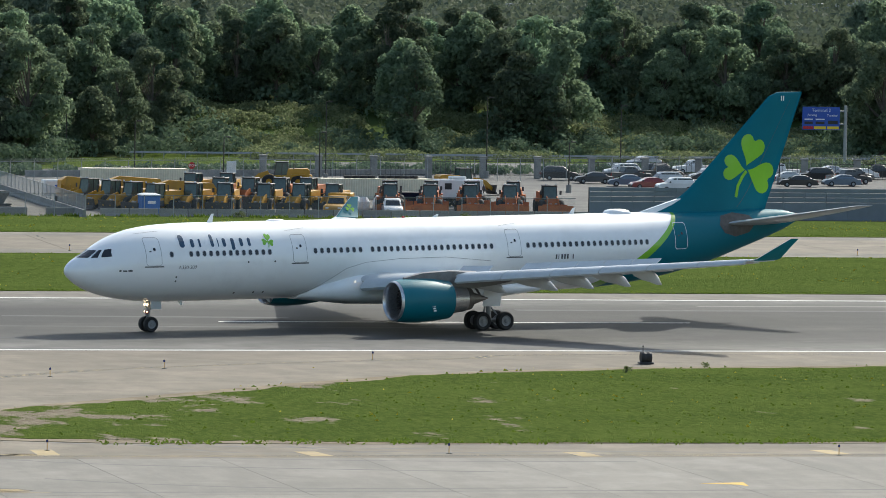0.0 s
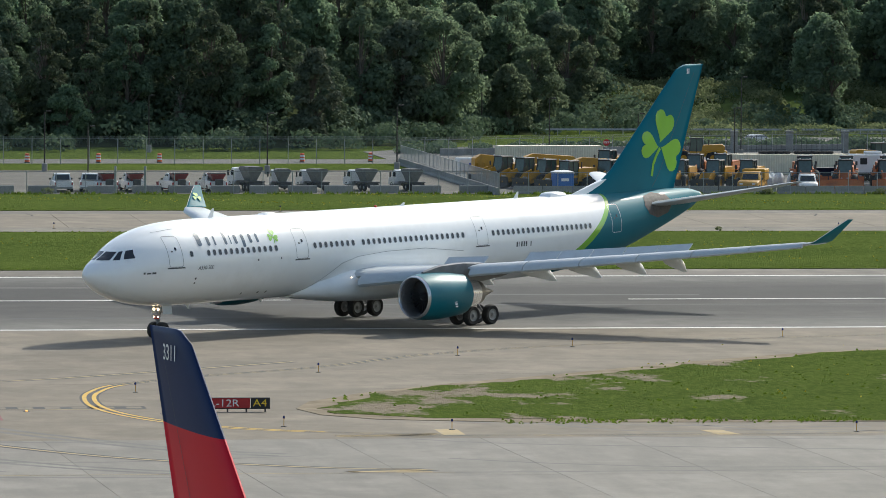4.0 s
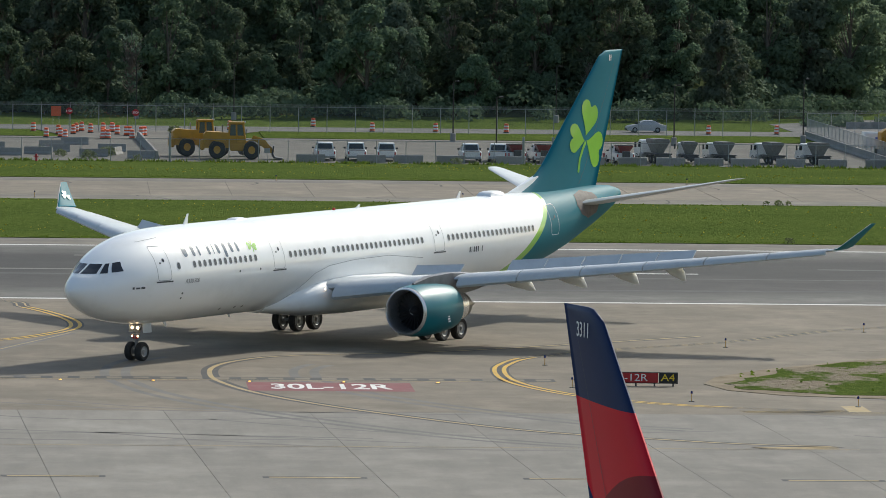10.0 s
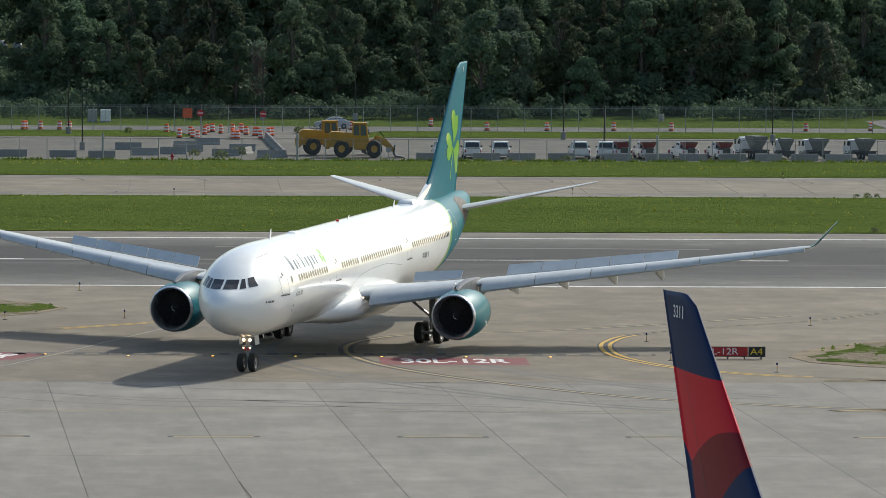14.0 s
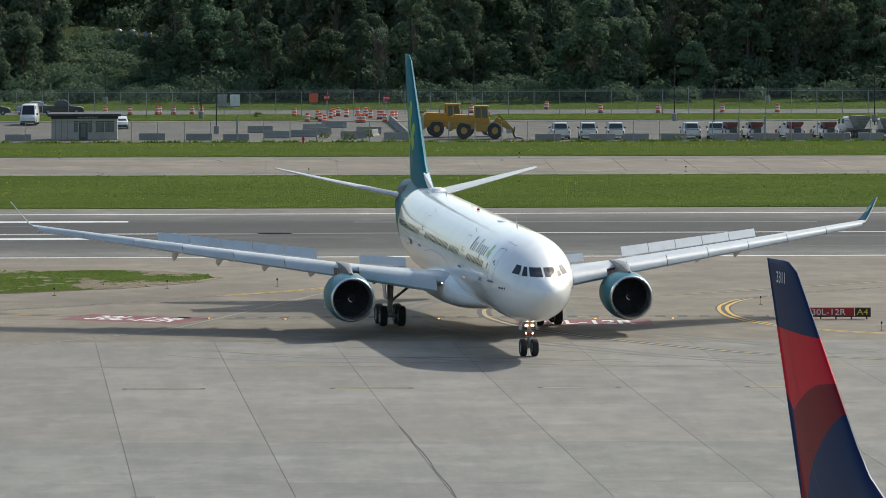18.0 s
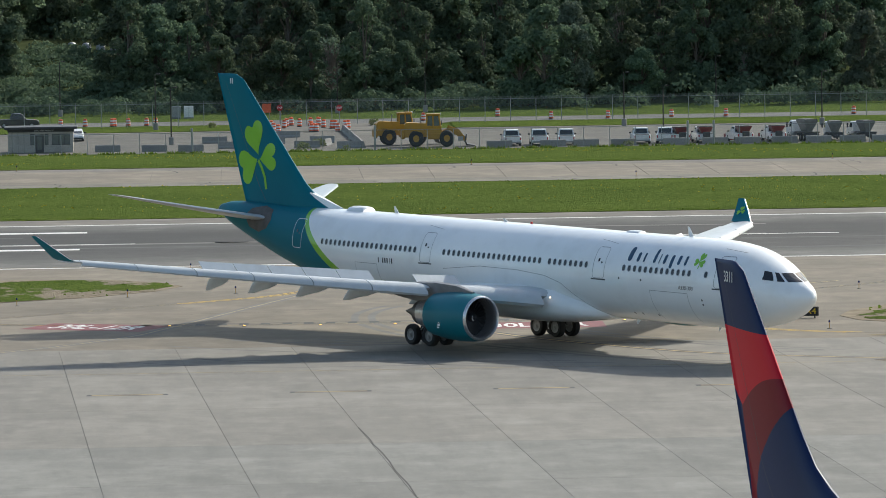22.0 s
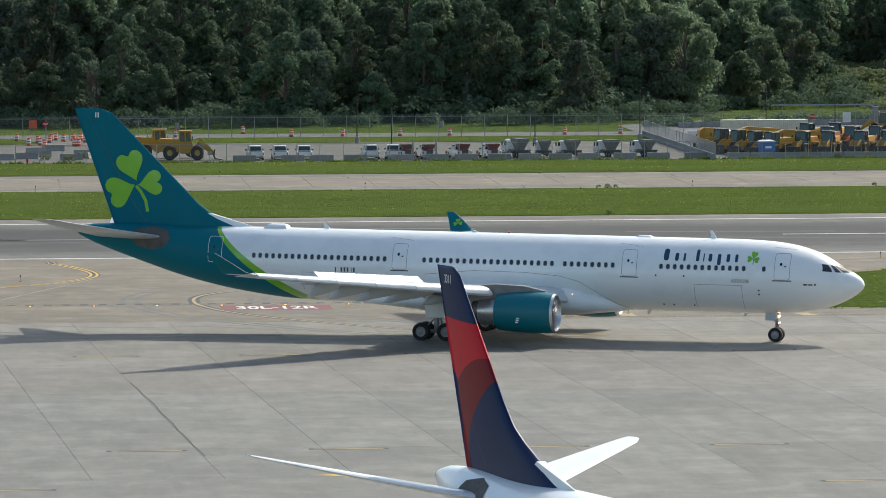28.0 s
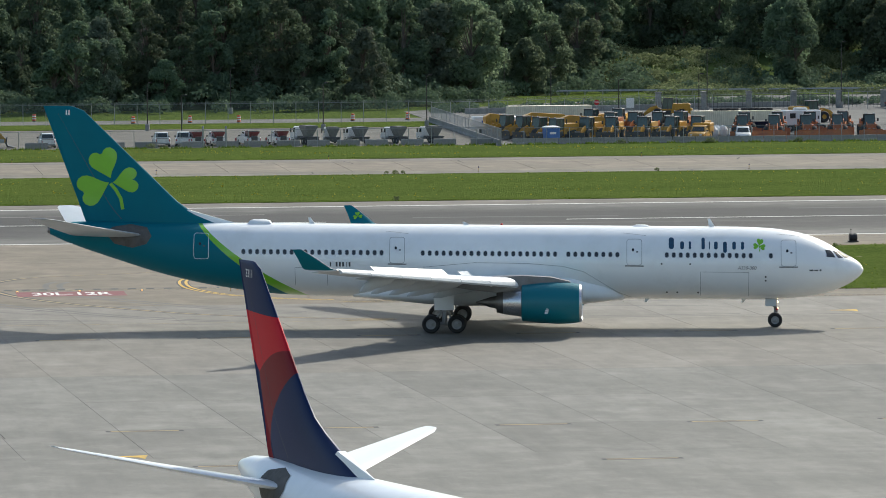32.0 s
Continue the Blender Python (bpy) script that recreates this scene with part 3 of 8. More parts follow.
    for side in (1, -1):
        place = lambda s, z: skin(s, z, side)
        for s in rows:
            w = part("window", patch(round_rect(s, 5.68, 0.235, 0.34, 0.1), place), GLASS_DARK, root)
            ring = round_rect(s, 5.68, 0.285, 0.39, 0.12, 2)
            part("window_rim", strip([*ring, ring[0]], 0.04, lambda a, b: skin(a, b, side, 0.009)), SEAM, w)
        for c, teal in ((5.83, 0), (17.7, 0), (36.0, 0), (51.2, 1)):
            z0 = 4.9 if c < 50 else 5.08
            ring = [*round_rect(c, z0 + 0.97, 1.15, 1.95, 0.18, 3)]
            d = part("door_outline", strip(ring + ring[:1], 0.034, place), WHITE_PAINT if teal else SEAM, root, "thin outline of a closed cabin door")
            part("door_window", patch(round_rect(c + 0.1, z0 + 1.15, 0.18, 0.22, 0.08), place), GLASS_DARK, d)
            part("door_handle", patch(round_rect(c - 0.22, z0 + 1.0, 0.16, 0.1, 0.03), place), SEAM_DARK, d)
            if not teal:
                part("door_sill", patch([(c - 0.72, z0 - 0.12), (c + 0.72, z0 - 0.12), (c + 0.72, z0 - 0.04), (c - 0.72, z0 - 0.04)], place), SEAM_DARK, d)
                part("rain_gutter", strip([(c - 0.9, z0 + 2.2), (c, z0 + 2.3), (c + 0.9, z0 + 2.38)], 0.018, place), SEAM, d)
        # airline mark: a row of plain rounded blocks in the mark's colour, with a three-leaf sign
        start, way = (7.75, 1) if side == 1 else (15.25, -1)
        pen = 0.0
        for wide, tall, drop in ((0.8, 0.86, 0), (0.56, 0.58, 0), (0.34, 0.58, 0), (0.3, 0, 0), (0.5, 0.86, 0), (0.16, 0.58, 0), (0.54, 0.58, 0), (0.56, 0.58, 0.24), (0.54, 0.58, 0), (0.46, 0.58, 0)):
            if tall:
                mid = start + way * (pen + wide / 2)
                part("mark_block", patch(round_rect(mid, 6.13 + (tall - drop) / 2, wide * 0.5, tall + drop, wide * 0.22), place), NAVY_INK, root)
            pen += wide + 0.15
        lc, lz = (15.15, 6.42) if side == 1 else (8.1, 6.42)
        clover = part("leaf_sign", merge(*[patch(heart((lc + 0.02 * way, lz), t if way == 1 else 180 - t, sz), place) for t, sz in ((80, 0.52), (185, 0.46), (-18, 0.46))]), GREEN, root, "green three-leaf emblem on the white side")
        part("leaf_stem", strip([(lc, lz), (lc + 0.08 * way, lz - 0.2), (lc + 0.02 * way, lz - 0.42)], 0.07, place), GREEN, clover)
        # type marking
        cu = bpy.data.curves.new("type_marking", "FONT")
        cu.body, cu.size, cu.shear = "A330-300", 0.36, 0.2
        tmp = new("type_marking", cu)
        me = tmp.evaluated_get(bpy.context.evaluated_depsgraph_get()).to_mesh()
        vs, fs = [v.co[:] for v in me.vertices], [tuple(p.vertices) for p in me.polygons]
        bpy.data.objects.remove(tmp)
        s0 = 7.7 if side == 1 else 9.75
        part("type_marking", ([tuple(place(s0 + way * x, 4.62 + y)) for x, y, _ in vs], fs), SEAM_DARK, root, "small dark type number")
        # small name and registration as bars
        part("name_bar", merge(*[patch([(s0, 4.5), (s0 + w, 4.5), (s0 + w, 4.5 + h), (s0, 4.5 + h)], place) for s0, w, h in ((3.3, 0.14, 0.13), (3.55, 0.3, 0.1), (3.92, 0.3, 0.12))]), SEAM_DARK, root)
        part("registration_bar", merge(*[patch([(s0, 4.6), (s0 + w, 4.6), (s0 + w, 4.95), (s0, 4.95)], place) for s0, w in ((39.6, 0.14), (39.85, 0.06), (40.1, 0.14), (40.35, 0.14), (40.6, 0.14), (41.1, 0.1))]), SEAM_DARK, root)
        part("static_port", merge(*[patch(round_rect(s, z, 0.14, 0.14, 0.06), place) for s, z in ((7.6, 4.05), (7.6, 3.75), (15.6, 5.0), (13.4, 5.0), (15.2, 2.75), (14.4, 2.75), (12.8, 2.75))]), SEAM_DARK, root)
        # cargo hatch outline on the right side
        if side == -1:
            part("cargo_hatch_outline", strip([(8.9, 2.5), (8.9, 4.4), (12.6, 4.4), (12.6, 2.5)], 0.03, place), SEAM, root)
            part("aft_hatch_outline", strip([(41.4, 3.0), (41.4, 4.5), (43.9, 4.5), (43.9, 3.1)], 0.03, place), SEAM, root)
        # wing root fairing line
        part("fairing_seam", strip([(17.9, 2.3), (19.0, 2.75), (20.3, 3.55), (21.6, 4.35), (23.2, 4.75), (26, 4.95), (30, 4.98), (34, 4.6)], 0.03, lambda s, z: skin(s, z, side, 0.03)), SEAM, root)
        # leaf emblem on the fin
        def on_fin(s, z, side=side):
            te, le = 60.35 + (z - 7.7) * 0.362, 52.2 + (z - 8.4) * 1.032
            w = (s - le) / (te - le)
            c = te - le
            return (NG - s, side * (0.02 + 0.5 * c * (0.2969 * math.sqrt(w) - 0.126 * w - 0.3516 * w**2 + 0.2843 * w**3 - 0.1036 * w**4)), z)
        for t, sz in ((68, 2.35), (-18 + 180 - 162 - 22, 2.5), (172, 2.0)):
            part("emblem_leaf", patch(heart((58.35 + (0.15 if t < 20 else -0.1 if t > 100 else 0.0), 10.95 + (0.2 if t > 20 and t < 100 else -0.1)), t, sz), on_fin), GREEN, fin, "large lime-green leaf on the teal fin")
        part("emblem_stem", strip([(58.4, 10.75), (58.0, 10.3), (57.6, 9.6), (57.45, 8.75)], 0.26, on_fin), GREEN, fin, "lime-green leaf stalk")
        part("fin_bar", merge(*[patch([(61.55 + d, 16.05), (61.65 + d, 16.05), (61.65 + d, 16.45), (61.55 + d, 16.45)], on_fin) for d in (0, 0.2)]), WHITE_PAINT, fin)
        # cockpit panes
        for quad in (((0.06, 5.46), (0.82, 5.46), (0.77, 5.98), (0.06, 5.98)), ((0.95, 5.46), (1.25, 5.48), (1.04, 6.02), (0.88, 5.99)), ((1.38, 5.51), (1.74, 5.57), (1.4, 6.1), (1.15, 6.04))):
            part("cockpit_window", patch(quad, lambda y, z: Vector((NG - station(y, z) + 0.02, side * (y + 0.012), z + 0.008))), GLASS_DARK, root, "dark cockpit pane")
        part("landing_light", lathe([(0.05, 0.0), (0.045, 0.03), (0, 0.04)], 12, (NG - 22.05, side * 3.3, 3.4), "x"), LANDING_LIGHT, root, "lit landing lamp in the wing root")
    # crown: aerials and radome
    for s, w, l, hgt in ((46.8, 0.55, 1.9, 0.34), (17.2, 0.35, 1.3, 0.16)):
        part("radome", hull([(NG - s + a * l / 2 * c, w * b * c, TOP(s) - 0.06 + hgt * e) for a in (-1, -0.6, 0, 0.6, 1) for b in (-1, 0, 1) for e, c in ((0, 1.0), (0.7, 0.82), (1, 0.5))]), WHITE_PAINT, root, "white blister aerial on the roof", smooth=True)
    for s, hgt in ((11.5, 0.6), (42.5, 0.45), (30.5, 0.2)):
        part("blade_aerial", hull([(NG - s, -0.03, TOP(s)), (NG - s, 0.03, TOP(s)), (NG - s - 0.45, 0, TOP(s)), (NG - s - 0.35, 0, TOP(s) + hgt), (NG - s - 0.55, 0, TOP(s) + hgt)]), WHITE_PAINT, root)
    part("crown_beacon", lathe([(0.1, TOP(28) - 0.02), (0.09, TOP(28) + 0.1), (0, TOP(28) + 0.14)], 10, (NG - 28, 0, 0), "z"), RED_INK, root, "red roof beacon")
    for s, y in ((9.0, 0.3), (16.5, -0.2), (33.0, 0.2)):
        part("belly_aerial", hull([(NG - s, y - 0.02, 2.2), (NG - s, y + 0.02, 2.2), (NG - s - 0.4, y, 2.2), (NG - s - 0.3, y, 1.85), (NG - s - 0.45, y, 1.85)]), WHITE_PAINT, root)
    return root


jet = airliner("airliner", "white twin-engine airliner with teal tail and green leaf emblem, taxiing", SKIN, TEAL_SATIN, TEAL, TEAL_SATIN, False)
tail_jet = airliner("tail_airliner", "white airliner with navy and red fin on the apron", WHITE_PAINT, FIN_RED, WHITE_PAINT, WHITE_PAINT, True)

# wheels of both airliners
WHEELS = []


def wheel_mesh(r, w):
    tyre = mesh_of("wheel", lathe([(r * 0.55, -w * 0.42), (r * 0.86, -w * 0.5), (r * 0.97, -w * 0.36), (r, 0), (r * 0.97, w * 0.36), (r * 0.86, w * 0.5), (r * 0.55, w * 0.42), (r * 0.55, -w * 0.42)], 28), RUBBER, True)
    rim = mesh_of("rim", merge(lathe([(r * 0.56, -w * 0.44), (r * 0.5, -w * 0.34), (r * 0.4, -w * 0.3), (r * 0.22, -w * 0.36), (r * 0.18, -w * 0.46), (0, -w * 0.46)], 20), lathe([(r * 0.56, w * 0.44), (r * 0.5, w * 0.34), (r * 0.4, w * 0.3), (r * 0.22, w * 0.36), (r * 0.18, w * 0.46), (0, w * 0.46)], 20)), GEAR_GREY, True)
    return tyre, rim


MAIN_WHEEL, NOSE_WHEEL = wheel_mesh(0.70, 0.5), wheel_mesh(0.56, 0.4)


def undercarriage(root):
    for side in (1, -1):
        y, x = side * 5.34, NG - 32.26
        leg = part("main_gear_leg", merge(rod((x, y, 0.7), (x + 0.25, y, 4.0), 0.19, 0.24, 12), rod((x - 1.0, y, 0.68), (x + 1.0, y, 0.72), 0.14), rod((x + 0.1, y, 1.6), (x + 0.1, y - side * 2.3, 3.4), 0.09), rod((x + 0.5, y, 0.9), (x + 0.35, y, 2.0), 0.07), rod((x - 0.9, y, 0.9), (x - 0.1, y, 1.7), 0.06), rod((x - 0.99, y - 0.9, 0.7), (x - 0.99, y + 0.9, 0.7), 0.09), rod((x + 0.99, y - 0.9, 0.7), (x + 0.99, y + 0.9, 0.7), 0.09)), GEAR_GREY, root, "grey main landing gear leg with bogie")
        part("gear_door", hull([(x + a, y + side * b, z) for a in (-0.75, 0.75) for b, z in ((0.28, 1.75), (0.34, 1.75), (0.55, 3.9), (0.62, 3.9))]), WHITE_PAINT, root, "white main gear door")
        for dx in (-0.99, 0.99):
            for dy in (-0.62, 0.62):
                w = part("wheel", MAIN_WHEEL[0], None, root)
                w.matrix_basis = pose(x + dx, y + dy, 0.70)
                part("rim", MAIN_WHEEL[1], None, w, "grey hub")
                WHEELS.append((root, w, x + dx, y + dy, 0.70, False))
    leg = part("nose_gear_leg", merge(rod((0, 0, 0.5), (0.05, 0, 2.6), 0.1, 0.14, 12), rod((0, -0.42, 0.56), (0, 0.42, 0.56), 0.07), rod((0.12, 0, 1.0), (0.2, 0, 1.5), 0.05), rod((-0.02, 0, 1.5), (-0.9, 0, 2.4), 0.05), cbox(0.05, 0.2, -0.3, 0.3, 1.52, 1.62), cbox(0.02, 0.16, -0.22, 0.22, 1.2, 1.28)), GEAR_GREY, root, "grey nose landing gear leg")
    part("tow_marker", cbox(0.1, 0.22, -0.2, 0.2, 1.3, 1.5), RED_INK, leg, "red steering warning plate")
    for side in (1, -1):
        part("nose_gear_door", hull([(a, side * b, z) for a in (-0.75, 0.1) for b, z in ((0.42, 2.3), (0.46, 2.3), (0.5, 1.65), (0.54, 1.65))]), WING_GREY, root, "white nose gear door")
        for z in (1.95, 1.45):
            part("taxi_light", lathe([(0.1 if z > 1.8 else 0.06, 0.2), (0.09 if z > 1.8 else 0.05, 0.24), (0, 0.25)], 12, (0, side * 0.2, z), "x"), LANDING_LIGHT, leg, "lit taxi lamp")
        w = part("wheel", NOSE_WHEEL[0], None, root)
        w.matrix_basis = pose(0, side * 0.36, 0.56)
        part("rim", NOSE_WHEEL[1], None, w, "grey hub")
        WHEELS.append((root, w, 0, side * 0.36, 0.56, True))
    return leg


# the body sits slightly nose-down on its wheels
for o in jet.children_recursive:
    if o.name.startswith("fan_blade"):
        o.matrix_basis = Matrix.Translation((0, 0, -STANCE * o.matrix_basis.translation.x)) @ o.matrix_basis
    else:
        o.data.transform(Matrix(((1, 0, 0, 0), (0, 1, 0, 0), (-STANCE, 0, 1, 0), (0, 0, 0, 1))))
NOSE_LEG = undercarriage(jet)
undercarriage(tail_jet)

# ---- ground materials ----


def grass_material(name, dirt_share):
    m = bpy.data.materials.new(name)
    m.use_nodes = True
    nt = m.node_tree
    b = nt.nodes["Principled BSDF"]
    vec = nt.nodes.new("ShaderNodeTexCoord").outputs["Object"]
    big, mid, small = noise_of(nt, vec, 0.045, 4, 0.6, (1, 2.2, 1)), noise_of(nt, vec, 0.45, 6, 0.75, (1, 0.5, 1)), noise_of(nt, vec, 2.2, 5, 0.8, (1, 0.35, 1))
    col = mix(nt, ramp(nt, big, 0.3, 0.7), (0.068, 0.105, 0.026, 1), (0.108, 0.148, 0.036, 1))
    col = mix(nt, mth(nt, "MULTIPLY", ramp(nt, mid, 0.4, 0.7), 0.5), col, (0.052, 0.078, 0.022, 1))
    col = mix(nt, mth(nt, "MULTIPLY", ramp(nt, small, 0.45, 0.62), 0.6), col, (0.140, 0.172, 0.046, 1))
    if dirt_share:
        co = nt.nodes.new("ShaderNodeSeparateXYZ")
        nt.links.new(vec, co.inputs[0])
        away = mth(nt, "ABSOLUTE", mth(nt, "SUBTRACT", co.outputs[0], 36.0 if dirt_share > 0 else -11.0))
        edge = ramp(nt, away, 34.0, 2.0)
        spots = noise_of(nt, vec, 0.17, 6, 0.65, (1, 0.55, 1))
        bare = ramp(nt, mth(nt, "ADD", spots, mth(nt, "MULTIPLY", edge, 0.15)), 0.625, 0.67)
        soil = mix(nt, ramp(nt, noise_of(nt, vec, 1.5, 5, 0.7), 0.3, 0.7), (0.21, 0.175, 0.13, 1), (0.36, 0.31, 0.24, 1))
        col = mix(nt, bare, col, soil)
    nt.links.new(col, b.inputs["Base Color"])
    b.inputs["Roughness"].default_value = 1.0
    b.inputs["Specular IOR Level"].default_value = 0.0
    bp = nt.nodes.new("ShaderNodeBump")
    bp.inputs["Strength"].default_value, bp.inputs["Distance"].default_value = 1.0, 0.25
    nt.links.new(mth(nt, "ADD", noise_of(nt, vec, 3.0, 5, 0.8), mid), bp.inputs["Height"])
    nt.links.new(bp.outputs[0], b.inputs["Normal"])
    return m


def paving(name, light, dark, stain, streak=(0.4, 0.4, 1), rubber=None, per_object=0.0, stain_amount=0.5, scuff=0.12, along=(0.12, 0.3, 1)):
    """Concrete or asphalt: broad tone, streaks along the traffic, stains, fine grain."""
    m = bpy.data.materials.new(name)
    m.use_nodes = True
    nt = m.node_tree
    b = nt.nodes["Principled BSDF"]
    vec = nt.nodes.new("ShaderNodeNewGeometry").outputs["Position"]
    broad = noise_of(nt, vec, 0.05, 4, 0.55)
    lines = noise_of(nt, vec, 0.7, 6, 0.62, along)
    grain = noise_of(nt, vec, 9.0, 3, 0.7)
    scuffs = noise_of(nt, vec, 1.0, 6, 0.66, (0.45, 0.3, 1))
    spots = noise_of(nt, vec, 0.35, 6, 0.7, streak)
    col = mix(nt, ramp(nt, broad, 0.3, 0.7), dark, light)
    col = mix(nt, mth(nt, "MULTIPLY", ramp(nt, lines, 0.44, 0.66), stain_amount), col, stain)
    col = mix(nt, mth(nt, "MULTIPLY", ramp(nt, spots, 0.5, 0.7), stain_amount * 0.75), col, stain)
    col = mix(nt, mth(nt, "MULTIPLY", ramp(nt, grain, 0.5, 0.75), 0.3), col, stain)
    pale = noise_of(nt, vec, 0.45, 6, 0.62, (0.35, 0.3, 1))
    col = mix(nt, mth(nt, "MULTIPLY", ramp(nt, pale, 0.5, 0.68), stain_amount * 1.1), col, tuple(min(1, c * 1.45) for c in light[:3]) + (1.0,))
    col = mix(nt, mth(nt, "MULTIPLY", ramp(nt, scuffs, 0.5, 0.6), stain_amount * 0.6), col, stain)
    col = mix(nt, mth(nt, "MULTIPLY", ramp(nt, scuffs, 0.46, 0.34), scuff), col, tuple(min(1, c * 1.7) for c in light[:3]) + (1.0,))
    if rubber:
        co = nt.nodes.new("ShaderNodeSeparateXYZ")
        nt.links.new(vec, co.inputs[0])
        for mid, half, amount in rubber:
            off = mth(nt, "ABSOLUTE", mth(nt, "SUBTRACT", co.outputs[1], mid))
            band = ramp(nt, mth(nt, "ADD", off, mth(nt, "MULTIPLY", mth(nt, "SUBTRACT", lines, 0.5), 12.0)), half, half * 0.35)
            col = mix(nt, mth(nt, "MULTIPLY", band, amount), col, (0.028, 0.028, 0.029, 1))
    if per_object:
        info = nt.nodes.new("ShaderNodeObjectInfo").outputs["Random"]
        hsv = nt.nodes.new("ShaderNodeHueSaturation")
        nt.links.new(col, hsv.inputs["Color"])
        nt.links.new(mth(nt, "ADD", mth(nt, "MULTIPLY", info, 2 * per_object), 1 - per_object), hsv.inputs["Value"])
        col = hsv.outputs[0]
    nt.links.new(col, b.inputs["Base Color"])
    b.inputs["Roughness"].default_value = 0.85
    b.inputs["Specular IOR Level"].default_value = 0.25
    bp = nt.nodes.new("ShaderNodeBump")
    bp.inputs["Strength"].default_value, bp.inputs["Distance"].default_value = 0.4, 0.02
    nt.links.new(grain, bp.inputs["Height"])
    nt.links.new(bp.outputs[0], b.inputs["Normal"])
    return m


SOIL = surface("bare sandy soil", (0.27, 0.228, 0.172, 1), 1.0, vary=0.25, scale=0.5, fine=6, bump=0.4, spec=0.0, dirt=(0.17, 0.14, 0.1, 1), dirt_amount=0.7, dirt_scale=0.4)
GRASS = grass_material("mown grass", 0)
GRASS_BARE = grass_material("thin grass on bare soil", 1)
GRASS_BARE_LEFT = grass_material("thin grass round the paved corner", -1)
SLAB = paving("pale concrete slab", (0.238, 0.221, 0.194, 1), (0.196, 0.182, 0.160, 1), (0.132, 0.124, 0.113, 1), per_object=0.06, stain_amount=0.28, streak=(1.3, 0.2, 1), along=(0.9, 0.12, 1))
SLAB_OLD = paving("old scuffed concrete slab", (0.218, 0.211, 0.190, 1), (0.176, 0.170, 0.154, 1), (0.114, 0.111, 0.103, 1), per_object=0.1, stain_amount=0.3, scuff=0.14, streak=(1.3, 0.2, 1), along=(0.9, 0.12, 1))
CONNECTOR = paving("worn beige concrete", (0.218, 0.186, 0.144, 1), (0.176, 0.150, 0.117, 1), (0.108, 0.094, 0.076, 1), stain_amount=0.38)
RUNWAY = paving("grey runway concrete", (0.165, 0.158, 0.145, 1), (0.130, 0.125, 0.115, 1), (0.083, 0.081, 0.076, 1), rubber=((470, 22, 0.85), (450, 12, 0.65)))
SHOULDER = paving("brown asphalt shoulder", (0.186, 0.166, 0.139, 1), (0.149, 0.134, 0.113, 1), (0.091, 0.084, 0.074, 1))
ROAD = paving("grey road asphalt", (0.141, 0.139, 0.130, 1), (0.108, 0.106, 0.101, 1), (0.070, 0.070, 0.067, 1))
YARD = paving("cracked yard asphalt", (0.140, 0.129, 0.108, 1), (0.108, 0.100, 0.086, 1), (0.083, 0.081, 0.076, 1), (1, 0.4, 1))
WHITE_LINE = surface("worn white road paint", (0.68, 0.67, 0.64, 1), 0.7, vary=0.1, scale=0.6, dirt=(0.3, 0.29, 0.27, 1), dirt_amount=0.5, dirt_scale=0.9)
YELLOW_LINE = surface("worn yellow road paint", (0.56, 0.34, 0.03, 1), 0.7, vary=0.15, scale=0.7, dirt=(0.25, 0.2, 0.12, 1), dirt_amount=0.6, dirt_scale=1.2)
FADED_YELLOW = surface("faded yellow road paint", (0.37, 0.27, 0.12, 1), 0.75, vary=0.2, scale=0.7, dirt=(0.22, 0.2, 0.17, 1), dirt_amount=0.8, dirt_scale=1.5)
BLACK_LINE = surface("black line backing", (0.035, 0.035, 0.036, 1), 0.75, vary=0.2, dirt=(0.12, 0.11, 0.1, 1), dirt_amount=0.5)
RED_PAINT = surface("dark red painted panel", (0.17, 0.028, 0.034, 1), 0.7, vary=0.15, scale=0.5, dirt=(0.2, 0.13, 0.12, 1), dirt_amount=0.4)
JOINT = surface("joint sealant", (0.085, 0.08, 0.072, 1), 0.8, vary=0.3, scale=0.5)
CRACK = surface("dark crack", (0.05, 0.045, 0.04, 1), 0.9, vary=0.3)
TYRE_MARK = surface("rubber tyre mark", (0.125, 0.118, 0.108, 1), 0.8, vary=0.25, scale=0.4)


def step(x):
    x = max(0.0, min(1.0, x))
    return x * x * (3 - 2 * x)


def terrain(x, y):
    """Height of the land: flat field, then a wooded bank."""
    foot = 748 + 70 * step((x - 75) / 60)
    z = 8.0 * step((y - foot) / 62) + 10 * (1 - 0.8 * step((x - 110) / 70)) * step((y - foot - 60) / 260)
    if y > foot:
        z += 1.2 * noise.noise((x / 26, y / 26, 0)) * step((y - foot) / 30)
    return z - 0.05


xs = sorted(set([-4000, -2500, -1500, -900, -500, -300] + list(range(-200, 401, 8)) + [460, 560, 700, 1000, 1700, 2800, 4000]))
ys = sorted(set([-2500, -1200, -600, -200, 0, 200, 400, 600, 700] + list(range(730, 1101, 8)) + [1200, 1400, 1700, 2200, 3000, 4500]))
v = [(x, y, terrain(x, y)) for y in ys for x in xs]
n = len(xs)
f = [(j * n + i, j * n + i + 1, (j + 1) * n + i + 1, (j + 1) * n + i) for j in range(len(ys) - 1) for i in range(n - 1)]
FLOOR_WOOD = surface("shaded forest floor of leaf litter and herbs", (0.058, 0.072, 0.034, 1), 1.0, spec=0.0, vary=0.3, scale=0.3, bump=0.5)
SLOPE = surface("rank slope grass", (0.085, 0.118, 0.038, 1), 1.0, spec=0.0, vary=0.3, scale=0.25, bump=0.6, dirt=(0.03, 0.055, 0.014, 1), dirt_amount=0.8, dirt_scale=0.12)
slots = []
